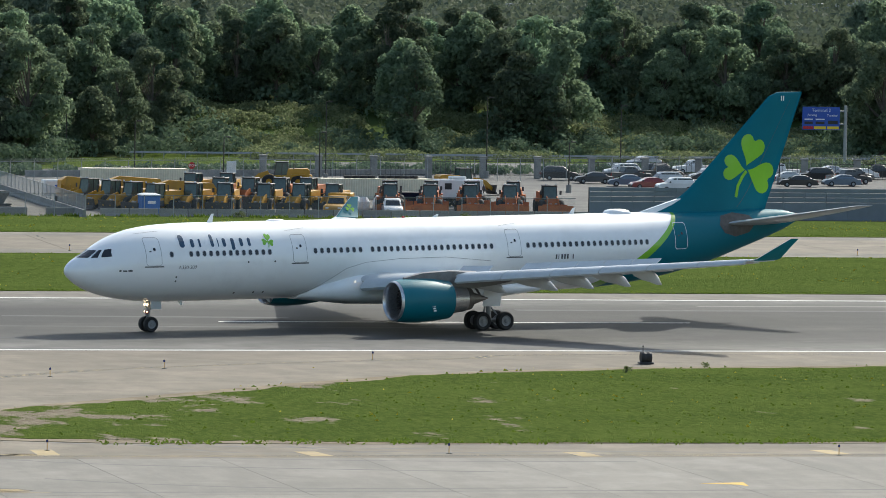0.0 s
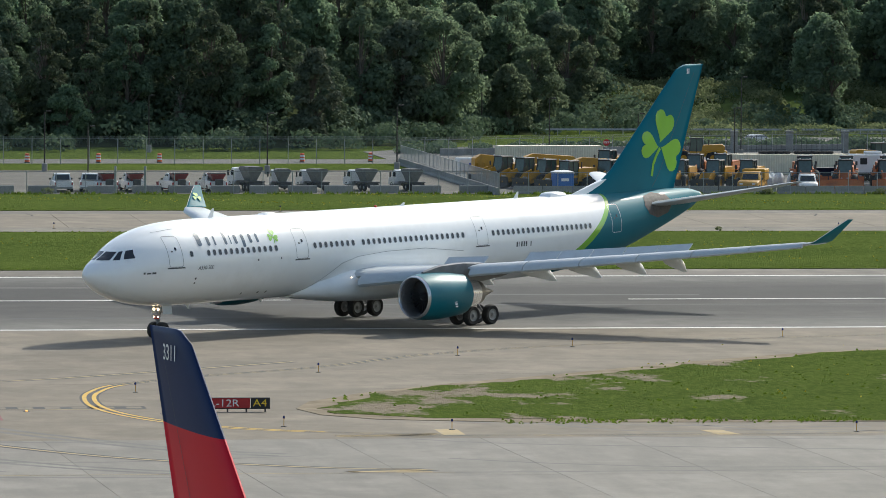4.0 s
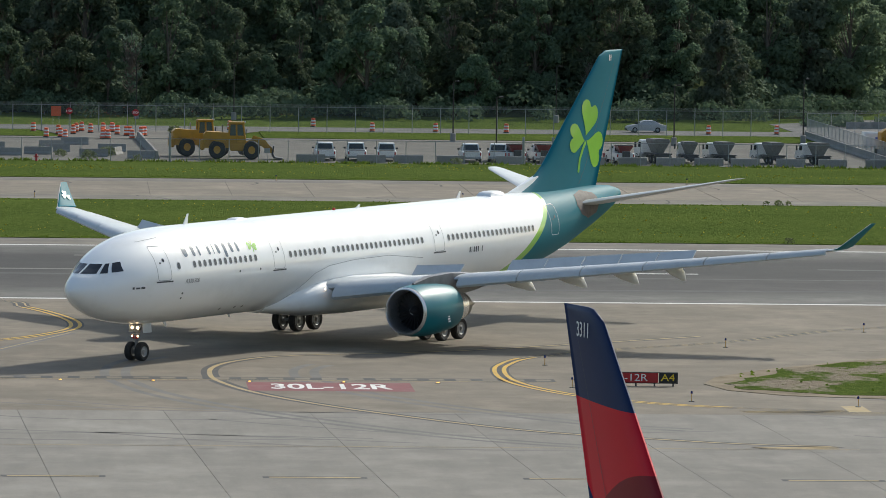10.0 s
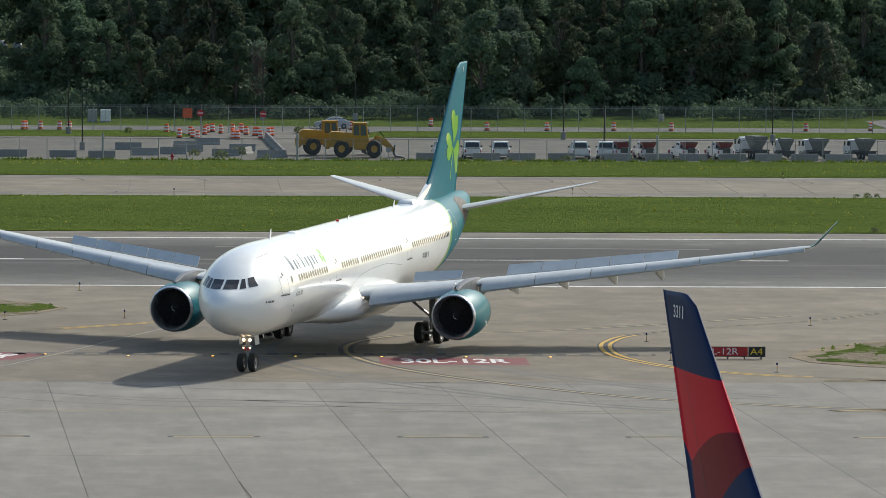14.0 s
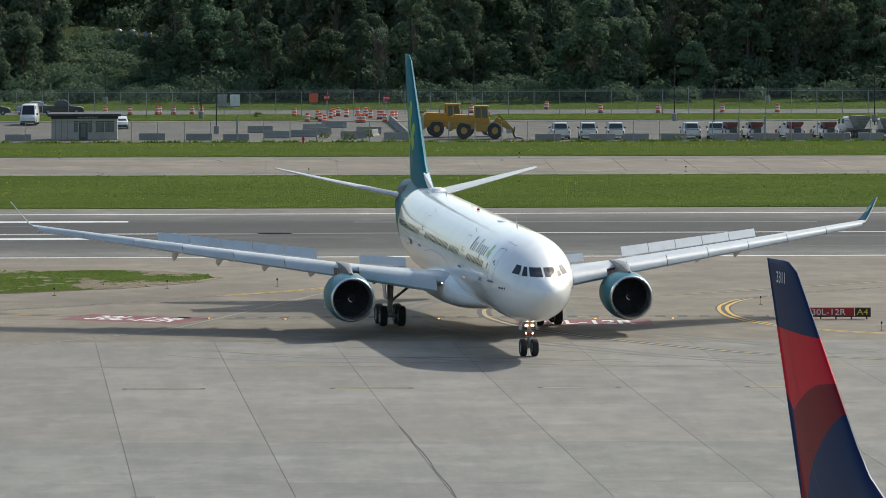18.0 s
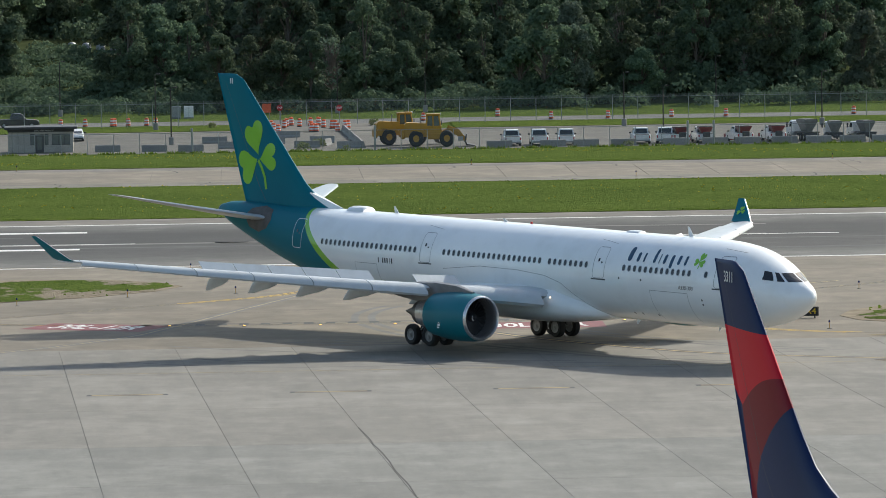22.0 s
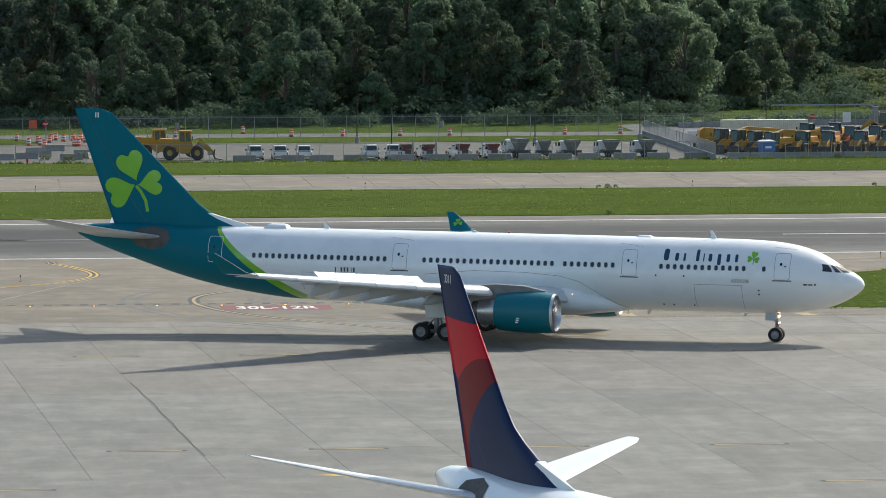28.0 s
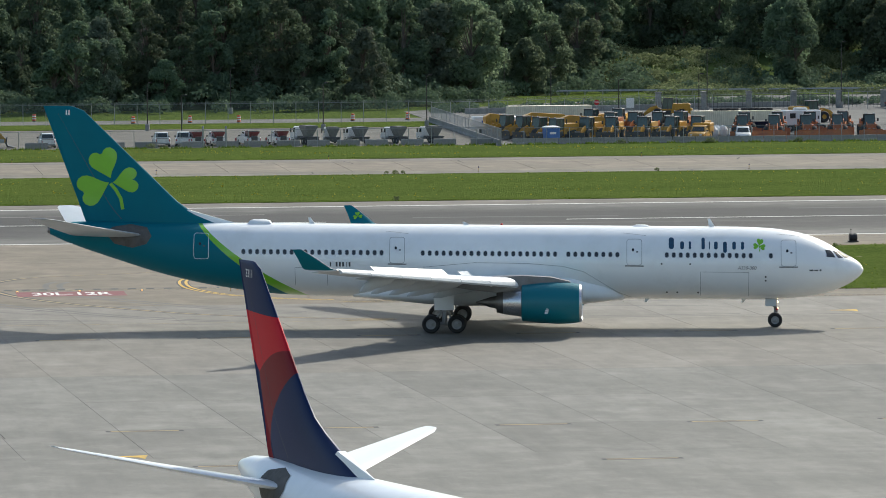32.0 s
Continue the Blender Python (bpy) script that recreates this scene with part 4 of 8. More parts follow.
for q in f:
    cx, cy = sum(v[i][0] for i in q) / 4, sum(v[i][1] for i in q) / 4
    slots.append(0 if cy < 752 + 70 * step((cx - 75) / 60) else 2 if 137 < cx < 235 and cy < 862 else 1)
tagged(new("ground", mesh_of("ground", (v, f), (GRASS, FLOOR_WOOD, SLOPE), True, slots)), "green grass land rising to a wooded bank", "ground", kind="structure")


def sheet(name, pts, mat, z, label, category, thick=0.04):
    """A flat slab with the given outline, its top at z."""
    n = len(pts)
    v = [(x, y, z) for x, y in pts] + [(x, y, z - thick) for x, y in pts]
    f = [tuple(range(n)), tuple(range(2 * n - 1, n - 1, -1))] + [(i, (i + 1) % n, n + (i + 1) % n, n + i) for i in range(n)]
    return tagged(new(name, mesh_of(name, (v, f), mat)), label, category, kind="structure")


def rect(x0, x1, y0, y1):
    return [(x0, y0), (x1, y0), (x1, y1), (x0, y1)]


W0, W1 = -420, 560
sheet("pavement_apron", rect(W0, W1, -130, 230), SLAB_OLD, 0.0, "pale concrete apron", "apron")
sheet("pavement_connector", rect(W0, W1, 352, 433), CONNECTOR, 0.0, "worn beige concrete turn-off", "pavement")
sheet("runway", rect(W0, W1, 433, 492), RUNWAY, 0.0, "grey concrete runway darkened by tyre rubber", "runway")
sheet("pavement_shoulder", rect(W0, W1, 492, 500), SHOULDER, 0.0, "brown asphalt runway shoulder", "pavement")
sheet("pavement_taxiway_edge_1", rect(W0, W1, 557, 565), SHOULDER, 0.0, "brown asphalt taxiway shoulder", "pavement")
far_twy = tagged(new("taxiway"), "far concrete taxiway beside the grass", "taxiway", kind="structure")
sheet("pavement_taxiway_edge_2", rect(W0, W1, 590, 596), SHOULDER, 0.0, "brown asphalt taxiway shoulder", "pavement")
sheet("pavement_yard", rect(W0, 87, 630, 689), YARD, 0.0, "cracked grey asphalt yard behind the fence", "yard")
sheet("pavement_yard_right", rect(87, W1, 630, 745), ROAD, 0.0, "grey asphalt equipment yard and car park", "yard")
sheet("road", rect(W0, 87, 707, 721), ROAD, 0.0, "grey perimeter road beyond the fence", "road")
sheet("road_ramp", [(0, 689), (14, 689), (22, 707), (-4, 707)], YARD, 0.0, "asphalt way between yard and road", "road")
sheet("road_far", [(87, 745), (560, 745), (560, 800), (150, 796), (110, 770)], ROAD, 0.0, "grey road and car park below the bank", "road")
# right-hand grass beside the turn-off, and the left-hand one
right_edge = [(36.3, 370.5), (37.5, 375), (41, 380.5), (47, 387), (55, 394), (65, 403.5), (73, 410), (82, 415), (92, 418), (112, 420.3), (W1, 421)]
sheet("soil_island_right", right_edge + [(W1, 360.3), (62, 360.3), (47, 361.2), (40, 363.5), (37.2, 366.5)], SOIL, 0.03, "bare sandy rim of the grass", "soil", 0.06)
rim = random.Random(17)


def inset(poly, lo, hi, x0, x1):
    """The polygon drawn inwards by an uneven margin, finely cut between x0 and x1."""
    pts = []
    for (ax, ay), (bx, by) in zip(poly, poly[1:] + poly[:1]):
        n = max(1, int(math.hypot(bx - ax, by - ay) / 1.3)) if max(ax, bx) > x0 and min(ax, bx) < x1 else 1
        if abs(bx - ax) > 200:
            n = 90
        pts += [(ax + (bx - ax) * k / n, ay + (by - ay) * k / n) for k in range(n)]
    area = sum(p[0] * q[1] - q[0] * p[1] for p, q in zip(pts, pts[1:] + pts[:1]))
    res, m = [], 0.5
    for i, p in enumerate(pts):
        a, b = pts[i - 1], pts[(i + 1) % len(pts)]
        d = Vector((b[0] - a[0], b[1] - a[1])).normalized()
        m = max(0.0, min(1.0, m + rim.uniform(-0.4, 0.4)))
        w = lo + (hi - lo) * m
        sgn = 1 if area > 0 else -1
        res.append((p[0] - sgn * d.y * w, p[1] + sgn * d.x * w))
    return res


left_edge = [(-10, 410.5), (-11.5, 414.5), (-15, 418), (-20, 419.6), (-30, 420.3), (W0, 421)]
sheet("soil_island_left", left_edge + [(W0, 388), (-60, 390), (-36, 392.5), (-25, 395.2), (-17, 400), (-12, 405.5)], SOIL, 0.03, "bare sandy rim of the grass", "soil", 0.06)
sheet("grass_patch_right", inset(right_edge + [(W1, 360.3), (62, 360.3), (47, 361.2), (40, 363.5), (37.2, 366.5)], 0.25, 2.0, 30, 140), GRASS_BARE, 0.05, "patchy green grass with bare sandy soil", "grass", 0.02)
sheet("grass_patch_left", inset(left_edge + [(W0, 388), (-60, 390), (-36, 392.5), (-25, 395.2), (-17, 400), (-12, 405.5)], 0.25, 1.8, -70, 0), GRASS_BARE_LEFT, 0.05, "patchy green grass with a bare rim", "grass", 0.02)
sheet("grass_strip", rect(W0, W1, 500, 557), GRASS, 0.05, "mown green grass between runway and taxiway", "grass", 0.08)
sheet("grass_strip_far", rect(W0, W1, 596, 630), GRASS, 0.05, "mown green grass along the fence", "grass", 0.08)
sheet("grass_verge", rect(W0, -4, 689, 707), GRASS, 0.05, "green grass verge", "grass", 0.08)
sheet("grass_verge_mid", rect(22, 87, 689, 707), GRASS, 0.05, "green grass verge", "grass", 0.08)

# concrete slabs of the near taxiway and of the far one, each its own piece
near_twy = tagged(new("taxiway"), "near pale concrete taxiway of large slabs", "taxiway", kind="structure")
rows_y = [230, 248, 267, 287, 308.5, 332, 352]
for a, b in zip(rows_y, rows_y[1:]):
    w, g = 7.7, 0.013
    me = mesh_of("slab", ([(g - 0.057 * (a - 259), a + g, 0), (w - g - 0.057 * (a - 259), a + g, 0), (w - g - 0.057 * (b - 259), b - g, 0), (g - 0.057 * (b - 259), b - g, 0), (g - 0.057 * (a - 259), a + g, -0.12), (w - g - 0.057 * (a - 259), a + g, -0.12), (w - g - 0.057 * (b - 259), b - g, -0.12), (g - 0.057 * (b - 259), b - g, -0.12)], [(0, 1, 2, 3), (4, 7, 6, 5), (0, 4, 5, 1), (1, 5, 6, 2), (2, 6, 7, 3), (3, 7, 4, 0)]), SLAB if a > 280 else SLAB_OLD)
    for k in range(-12, 24):
        o = part("slab", me, None, near_twy)
        o.location = (-12.3 + 7.7 * k, 0, 0.0)
sheet("pavement_bed", rect(W0, W1, 230, 352), JOINT, -0.025, "dark joint sealant between the slabs", "pavement", 0.05)
me = mesh_of("slab", cbox(0.015, 7.485, 565.02, 589.98, -0.12, 0, 0.01), CONNECTOR)
for k in range(-16, 40):
    o = part("slab", me, None, far_twy)
    o.location = (7.5 * k, 0, 0)
sheet("pavement_bed_far", rect(W0, W1, 565, 590), JOINT, -0.025, "dark joint sealant between the slabs", "pavement", 0.05)


def line(name, pts, width, mat, z, label, owner=None):
    """Paint along points on the ground."""
    vf = strip(pts, width, lambda x, y: (x, y, z), False)
    ob = new(name, mesh_of(name, vf, mat))
    return tagged(ob, label, "marking", kind="structure")


def curve_through(pts, n=8):
    """Points eased through the given ones."""
    res = []
    p = [Vector(q) for q in pts]
    for i in range(len(p) - 1):
        a, b, c, d = p[max(i - 1, 0)], p[i], p[i + 1], p[min(i + 2, len(p) - 1)]
        for k in range(n):
            u = k / n
            res.append(tuple(0.5 * ((2 * b) + (c - a) * u + (2 * a - 5 * b + 4 * c - d) * u * u + (3 * b - a - 3 * c + d) * u**3)))
    return res + [tuple(p[-1])]


line("edge_line", [(W0, 433.6), (W1, 433.6)], 0.75, WHITE_LINE, 0.006, "white runway edge line")
line("edge_line", [(W0, 491.3), (W1, 491.3)], 0.75, WHITE_LINE, 0.006, "white runway edge line")
for y in (480.5, 457.0):
    line("runway_bar", [(-42, y), (-19.2, y)], 1.9, WHITE_LINE, 0.006, "broad white runway bar")
for k in range(-2, 8):
    line("centre_dash", [(71.4 + 61 * k, 463.5), (71.4 + 36 + 61 * k, 463.5)], 0.6, WHITE_LINE, 0.006, "worn white centre line dash")
# turn-off edges: double yellow lines on a dark backing, swept round the corners
corner_r = curve_through([(300, 432), (110, 431), (80, 425.5), (60, 418), (49.3, 410.6), (41, 400.5), (33.4, 394.3), (27.9, 388), (26, 383), (25.3, 378.2), (25.4, 372.3), (26.6, 367), (29, 362), (33.7, 357.3), (42, 354.5), (60, 353.3), (300, 353.3)])
corner_l = curve_through([(-160, 436), (-30, 434.5), (-6, 432.0), (-2.5, 425.4), (-0.2, 418), (0.8, 411.5), (0.2, 405.8), (-2.9, 399.2), (-7.2, 394.8), (-13.5, 389.5), (-23.2, 381), (-40, 372), (-80, 362)])
lead_in = curve_through([(40, 405), (24, 392.5), (13.7, 388), (10.4, 384.2), (8.8, 379.5), (8.5, 374), (9.0, 369.6), (10.5, 363.8), (13.2, 357.7), (17.3, 351), (23.6, 342.8), (29.9, 338.4), (38.5, 335), (60, 333.6), (300, 333.4)])
lead_left = curve_through([(0.5, 404), (-5, 387), (-10.7, 369.1), (-14, 361), (-21.6, 351), (-32, 342), (-50, 335)])
for pts in (corner_r, corner_l):
    line("line_backing", pts, 1.1, BLACK_LINE, 0.004, "dark backing of a yellow line")
    for off in (0.28, -0.28):
        q = []
        for i, p in enumerate(pts):
            d = (Vector(pts[min(i + 1, len(pts) - 1)]) - Vector(pts[max(i - 1, 0)])).normalized()
            q.append((p[0] - d.y * off, p[1] + d.x * off))
        bright = [p for p in q if (356 < p[1] < 388 and p[0] > 10) or (392 < p[1] < 426 and p[0] < 10)]
        line("taxi_edge_line", bright, 0.26, YELLOW_LINE, 0.009, "yellow double taxiway edge line")
        line("taxi_edge_line", q, 0.13, FADED_YELLOW, 0.007, "faded yellow double taxiway edge line")
line("line_backing", [p for p in lead_in if p[0] < 46], 1.0, BLACK_LINE, 0.005, "dark backing of a yellow line")
line("taxi_line", [p for p in lead_in if p[0] < 46], 0.3, FADED_YELLOW, 0.009, "faded yellow taxi line")
for off in (-6.0, -4.8, 4.8, 6.0):
    q = []
    for i, p in enumerate(lead_in[24:-24]):
        d = (Vector(lead_in[i + 25]) - Vector(lead_in[i + 23])).normalized()
        q.append((p[0] - d.y * off, p[1] + d.x * off))
    line("tyre_track", q, 0.55, TYRE_MARK, 0.0037, "dark curved track of main wheels")
line("line_backing", lead_left, 0.9, TYRE_MARK, 0.005, "dark backing of a faded line")
line("taxi_line", lead_left, 0.13, FADED_YELLOW, 0.009, "faded yellow taxi line")
line("taxi_line", [(-160, 333.4), (300, 333.4)], 0.35, TYRE_MARK, 0.006, "dark worn taxi line")
line("taxi_line", [(-160, 333.4), (40, 333.4)], 0.12, FADED_YELLOW, 0.010, "faded yellow centre of the taxi line")
# runway holding bar
line("holding_bar", [(-13, 371.8), (28, 371.8)], 2.3, BLACK_LINE, 0.004, "black backing of the runway holding bar")
for k in range(27):
    line("holding_dash", [(-12.6 + 1.52 * k, 372.1), (-11.75 + 1.52 * k, 372.1)], 1.1, CONNECTOR, 0.008, "pale gap in the holding bar")
for y, m in ((370.95, FADED_YELLOW),):
    line("holding_line", [(-13, y), (28, y)], 0.22, m, 0.008, "yellow holding line")
line("holding_bar", [(-42, 382), (-13, 371.8)], 1.2, BLACK_LINE, 0.0045, "black backing of the runway holding bar")
line("holding_line", [(-42, 382), (-13, 371.8)], 0.25, YELLOW_LINE, 0.008, "yellow holding line")


def text_mesh(body, size, bold=0.0):
    cu = bpy.data.curves.new("text", "FONT")
    cu.body, cu.size, cu.offset, cu.align_x, cu.align_y = body, size, bold, "CENTER", "CENTER"
    tmp = new("text", cu)
    me = tmp.evaluated_get(bpy.context.evaluated_depsgraph_get()).to_mesh()
    vf = [v.co[:] for v in me.vertices], [tuple(p.vertices) for p in me.polygons]
    bpy.data.objects.remove(tmp)
    return vf


for cx, cy, w, h, turn in ((15.0, 367.0, 9.2, 5.4, 0), (-15.6, 371.3, 9.4, 5.4, -26)):
    panel = tagged(new("painted_sign", mesh_of("painted_sign", ([(-w / 2, h / 2, 0), (w / 2, h / 2, 0), (w / 2, -h / 2, 0), (-w / 2, -h / 2, 0)], [(0, 3, 2, 1)]), RED_PAINT)), "dark red panel painted on the concrete", "marking", kind="structure")
    panel.matrix_world = pose(cx, cy, 0.008, 0, 0, turn)
    v, f = text_mesh("30L-12R", 3.0, 0.06)
    part("painted_text", ([(x * 0.66, y * 1.45, 0.004) for x, y, _ in v], f), WHITE_LINE, panel, "white runway numbers")
# lane dashes on black ends
for y, x0, gap, k0, k1 in ((318.6, -2.6, 12.25, -7, 16), (247, -14.1, 12.35, -4, 12), (225, 14.4, 24.4, -1, 4)):
    for k in range(k0, k1):
        x = x0 + gap * k
        line("lane_dash", [(x, y), (x + 4.9, y)], 0.85, BLACK_LINE, 0.005, "dark backing of a lane dash")
        line("lane_dash", [(x + 0.3, y), (x + 4.6, y)], 0.34, FADED_YELLOW, 0.009, "faded yellow lane dash")
for x, y in ((57.6, 354.5), (72.4, 354), (86.7, 354.8)):
    sheet("edge_mark", [(x - 0.6, y - 1.4), (x + 0.6, y - 1.4), (x + 0.1, y + 1.4), (x - 1.1, y + 1.4)], FADED_YELLOW, 0.007, "faded yellow edge mark", "marking", 0.006)
for x, y in ((75.5, 336.5), (11, 231)):
    sheet("arrow_mark", [(x - 1.3, y + 0.6), (x + 1.2, y + 1.1), (x + 0.9, y - 1.1), (x + 0.6, y - 0.2)], YELLOW_LINE, 0.007, "yellow painted arrow", "marking", 0.006)
# cracks and tyre marks
rng = random.Random(5)


def crack(x, y, dx, dy, n, wob, width, mat=None, z=0.004):
    pts = [(x, y)]
    for i in range(n):
        pts.append((pts[-1][0] + dx + rng.uniform(-wob, wob), pts[-1][1] + dy + rng.uniform(-wob, wob)))
    line("crack", pts, width, mat or CRACK, z, "dark irregular crack in the concrete")


crack(1.0, 296, 0.137, -2.4, 22, 0.07, 0.09)
for x in (-70, -31, -12, 3, 19, 33, 47, 62, 78, 95, 112, 130, 149):
    crack(x + rng.uniform(-4, 4), 590.2, rng.uniform(-0.4, 0.6), -1.4, 4, 0.5, 0.22)
    crack(x + rng.uniform(-4, 4) + 6, 565, rng.uniform(-0.4, 0.6), -1.4, 5, 0.5, 0.2)
for i in range(26):
    crack(rng.uniform(-30, 130), rng.uniform(358, 425), rng.uniform(0.6, 1.4), rng.uniform(-0.5, 0.5), rng.randint(4, 9), 0.4, 0.09)
for i in range(14):
    x, y = rng.uniform(-15, 60), rng.uniform(338, 372)
    line("tyre_mark", curve_through([(x, y), (x + 5, y - 2 - rng.random() * 3), (x + 13, y - 3 - rng.random() * 5), (x + 26, y - 4 - rng.random() * 5)]), 0.32, TYRE_MARK, 0.0035, "faint dark tyre mark")
for i in range(12):
    x, y = rng.uniform(-60, 120), rng.uniform(441, 486)
    line("skid_mark", [(x, y), (x + rng.uniform(20, 60), y + rng.uniform(-1.5, 1.5))], rng.uniform(0.5, 1.6), TYRE_MARK if rng.random() < 0.4 else BLACK_LINE, 0.0035, "dark tyre streak on the runway")

# ---- woods ----


def leaf_material(name, a, b, glowing=0.3):
    m = bpy.data.materials.new(name)
    m.use_nodes = True
    nt = m.node_tree
    p = nt.nodes["Principled BSDF"]
    info = nt.nodes.new("ShaderNodeObjectInfo").outputs["Random"]
    isl = nt.nodes.new("ShaderNodeNewGeometry").outputs["Random Per Island"]
    col = mix(nt, isl, a, b)
    hsv = nt.nodes.new("ShaderNodeHueSaturation")
    nt.links.new(col, hsv.inputs["Color"])
    nt.links.new(mth(nt, "ADD", mth(nt, "MULTIPLY", info, 0.7), 0.65), hsv.inputs["Value"])
    nt.links.new(mth(nt, "ADD", mth(nt, "MULTIPLY", info, 0.05), 0.475), hsv.inputs["Hue"])
    nt.links.new(hsv.outputs[0], p.inputs["Base Color"])
    p.inputs["Roughness"].default_value = 0.8
    p.inputs["Specular IOR Level"].default_value = 0.08
    tr = nt.nodes.new("ShaderNodeBsdfTranslucent")
    nt.links.new(hsv.outputs[0], tr.inputs[0])
    ms = nt.nodes.new("ShaderNodeMixShader")
    ms.inputs[0].default_value = glowing
    nt.links.new(p.outputs[0], ms.inputs[1])
    nt.links.new(tr.outputs[0], ms.inputs[2])
    nt.links.new(ms.outputs[0], nt.nodes["Material Output"].inputs[0])
    return m


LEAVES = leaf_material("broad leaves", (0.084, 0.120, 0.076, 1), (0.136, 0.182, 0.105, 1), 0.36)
LEAVES_PALE = leaf_material("silvery and haze-pale leaves", (0.104, 0.136, 0.094, 1), (0.172, 0.210, 0.144, 1), 0.3)
# lighter copy of the leaves: sunlight and distance haze put into the colour
LEAVES_SUN_TINT = leaf_material("leaves tinted sunlit and hazy", (0.142, 0.196, 0.120, 1), (0.222, 0.290, 0.172, 1), 0.55)
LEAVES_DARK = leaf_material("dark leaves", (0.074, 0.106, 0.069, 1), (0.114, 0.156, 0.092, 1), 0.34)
BARK = surface("grey-brown bark", (0.11, 0.09, 0.07, 1), 0.9, vary=0.3, scale=2, fine=20)
DEAD = surface("bare grey twigs", (0.2, 0.165, 0.145, 1), 0.9, vary=0.25)
WEED = leaf_material("rank grass and weeds", (0.13, 0.17, 0.075, 1), (0.25, 0.29, 0.15, 1), 0.5)


def leaf_cloud(rs, lumps, count, size):
    """Small three-cornered leaf clumps over the shells of lumps (x, y, z, rx, rz)."""
    w = np.array([l[3] ** 2 for l in lumps])
    pick = rs.choice(len(lumps), count, p=w / w.sum())
    L = np.array(lumps)[pick]
    d = rs.normal(size=(count, 3))
    d /= np.linalg.norm(d, axis=1, keepdims=True)
    d[:, 2] = np.where(d[:, 2] < -0.35, -d[:, 2], d[:, 2])
    r = rs.uniform(0.6, 1.12, (count, 1))
    c = L[:, :3] + d * r * np.stack([L[:, 3], L[:, 3], L[:, 4]], -1)
    nrm = d + rs.normal(size=(count, 3)) * 0.55
    nrm /= np.linalg.norm(nrm, axis=1, keepdims=True)
    a = np.cross(nrm, rs.normal(size=(count, 3)))
    a /= np.linalg.norm(a, axis=1, keepdims=True)
    b = np.cross(nrm, a)
    s = rs.uniform(0.6, 1.3, (count, 1)) * size
    v = np.stack([c - a * s, c + a * s * 0.75 - b * s * 0.62, c + a * s * 0.5 + b * s * 0.8 + nrm * s * 0.15], 1).reshape(-1, 3)
    return v, np.arange(3 * count).reshape(-1, 3)


def fast_mesh(name, v, f, mat):
    me = bpy.data.meshes.new(name)
    me.vertices.add(len(v))
    me.vertices.foreach_set("co", np.asarray(v, np.float32).ravel())
    me.loops.add(f.size)
    me.loops.foreach_set("vertex_index", f.astype(np.int32).ravel())
    me.polygons.add(len(f))
    me.polygons.foreach_set("loop_start", np.arange(0, f.size, f.shape[1], dtype=np.int32))
    me.update(calc_edges=True)
    me.materials.append(mat)
    return me


def tree_kind(seed, tall, wide, mat, count=8600, size=0.27, bare=0.0):
    """One kind of tree: tapered trunk with limbs, and a crown of leaf clumps with gaps."""
    rs = np.random.RandomState(seed)
    bits = [rod((0, 0, -0.6), (0.15, 0.1, tall * 0.45), 0.3, 0.2, 8), rod((0.15, 0.1, tall * 0.45), (0.3, -0.1, tall * 0.85), 0.2, 0.05, 6)]
    lumps = []
    for k in range(34):
        a, h = rs.uniform(0, 6.28), rs.uniform(0.05, 0.95)
        out_r = wide * (1.0 - 0.62 * abs(h - 0.42) / 0.5) * rs.uniform(0.3, 0.86)
        p = (out_r * math.cos(a), out_r * math.sin(a), tall * h)
        r = wide * rs.uniform(0.2, 0.42) * (1.12 - 0.45 * h)
        lumps.append((*p, r, r * rs.uniform(0.8, 1.15)))
        bits.append(rod((0.1, 0.05, tall * h * 0.62), (p[0] * 0.85, p[1] * 0.85, p[2]), 0.1, 0.03, 5))
    lumps.append((0, 0, tall * 0.9, wide * 0.3, wide * 0.32))
    if bare:
        for k in range(90):
            a, h = rs.uniform(0, 6.28), rs.uniform(0.3, 0.8)
            q = Vector((wide * 0.8 * math.cos(a) * rs.uniform(0.2, 1), wide * 0.8 * math.sin(a) * rs.uniform(0.2, 1), tall * (h + rs.uniform(0.05, 0.3))))
            bits.append(rod((0.1 * math.cos(a), 0.1 * math.sin(a), tall * h), q, 0.05, 0.015, 4))
    v, f = leaf_cloud(rs, lumps, int(count * (1 - bare)), size)
    return mesh_of("trunk", merge(*bits), DEAD if bare else BARK), fast_mesh("crown", v, f, mat), lumps


KINDS = [tree_kind(1, 13, 4.6, LEAVES), tree_kind(2, 15, 4.2, LEAVES), tree_kind(3, 11, 4.9, LEAVES), tree_kind(4, 16, 3.6, LEAVES_DARK), tree_kind(5, 12, 3.8, LEAVES_PALE), tree_kind(6, 9, 3.6, LEAVES, 7000, 0.23), tree_kind(7, 10, 3.0, LEAVES_PALE, 2400, 0.24, 0.75), tree_kind(8, 13, 5.2, LEAVES_SUN_TINT, 9000, 0.28), tree_kind(9, 11, 5.0, LEAVES_SUN_TINT, 9000, 0.28)]
# sunlit and shaded trees differ by their leaf tint only
TREE_LABEL = ("broad-leaved tree with a dense green crown", "tall green broad-leaved tree", "low wide green tree", "tall dark green tree in shade", "silvery-leaved green tree", "small round green tree", "half-bare tree with grey twigs", "green tree with leaves tinted sunlit", "low wide tree with leaves tinted sunlit")


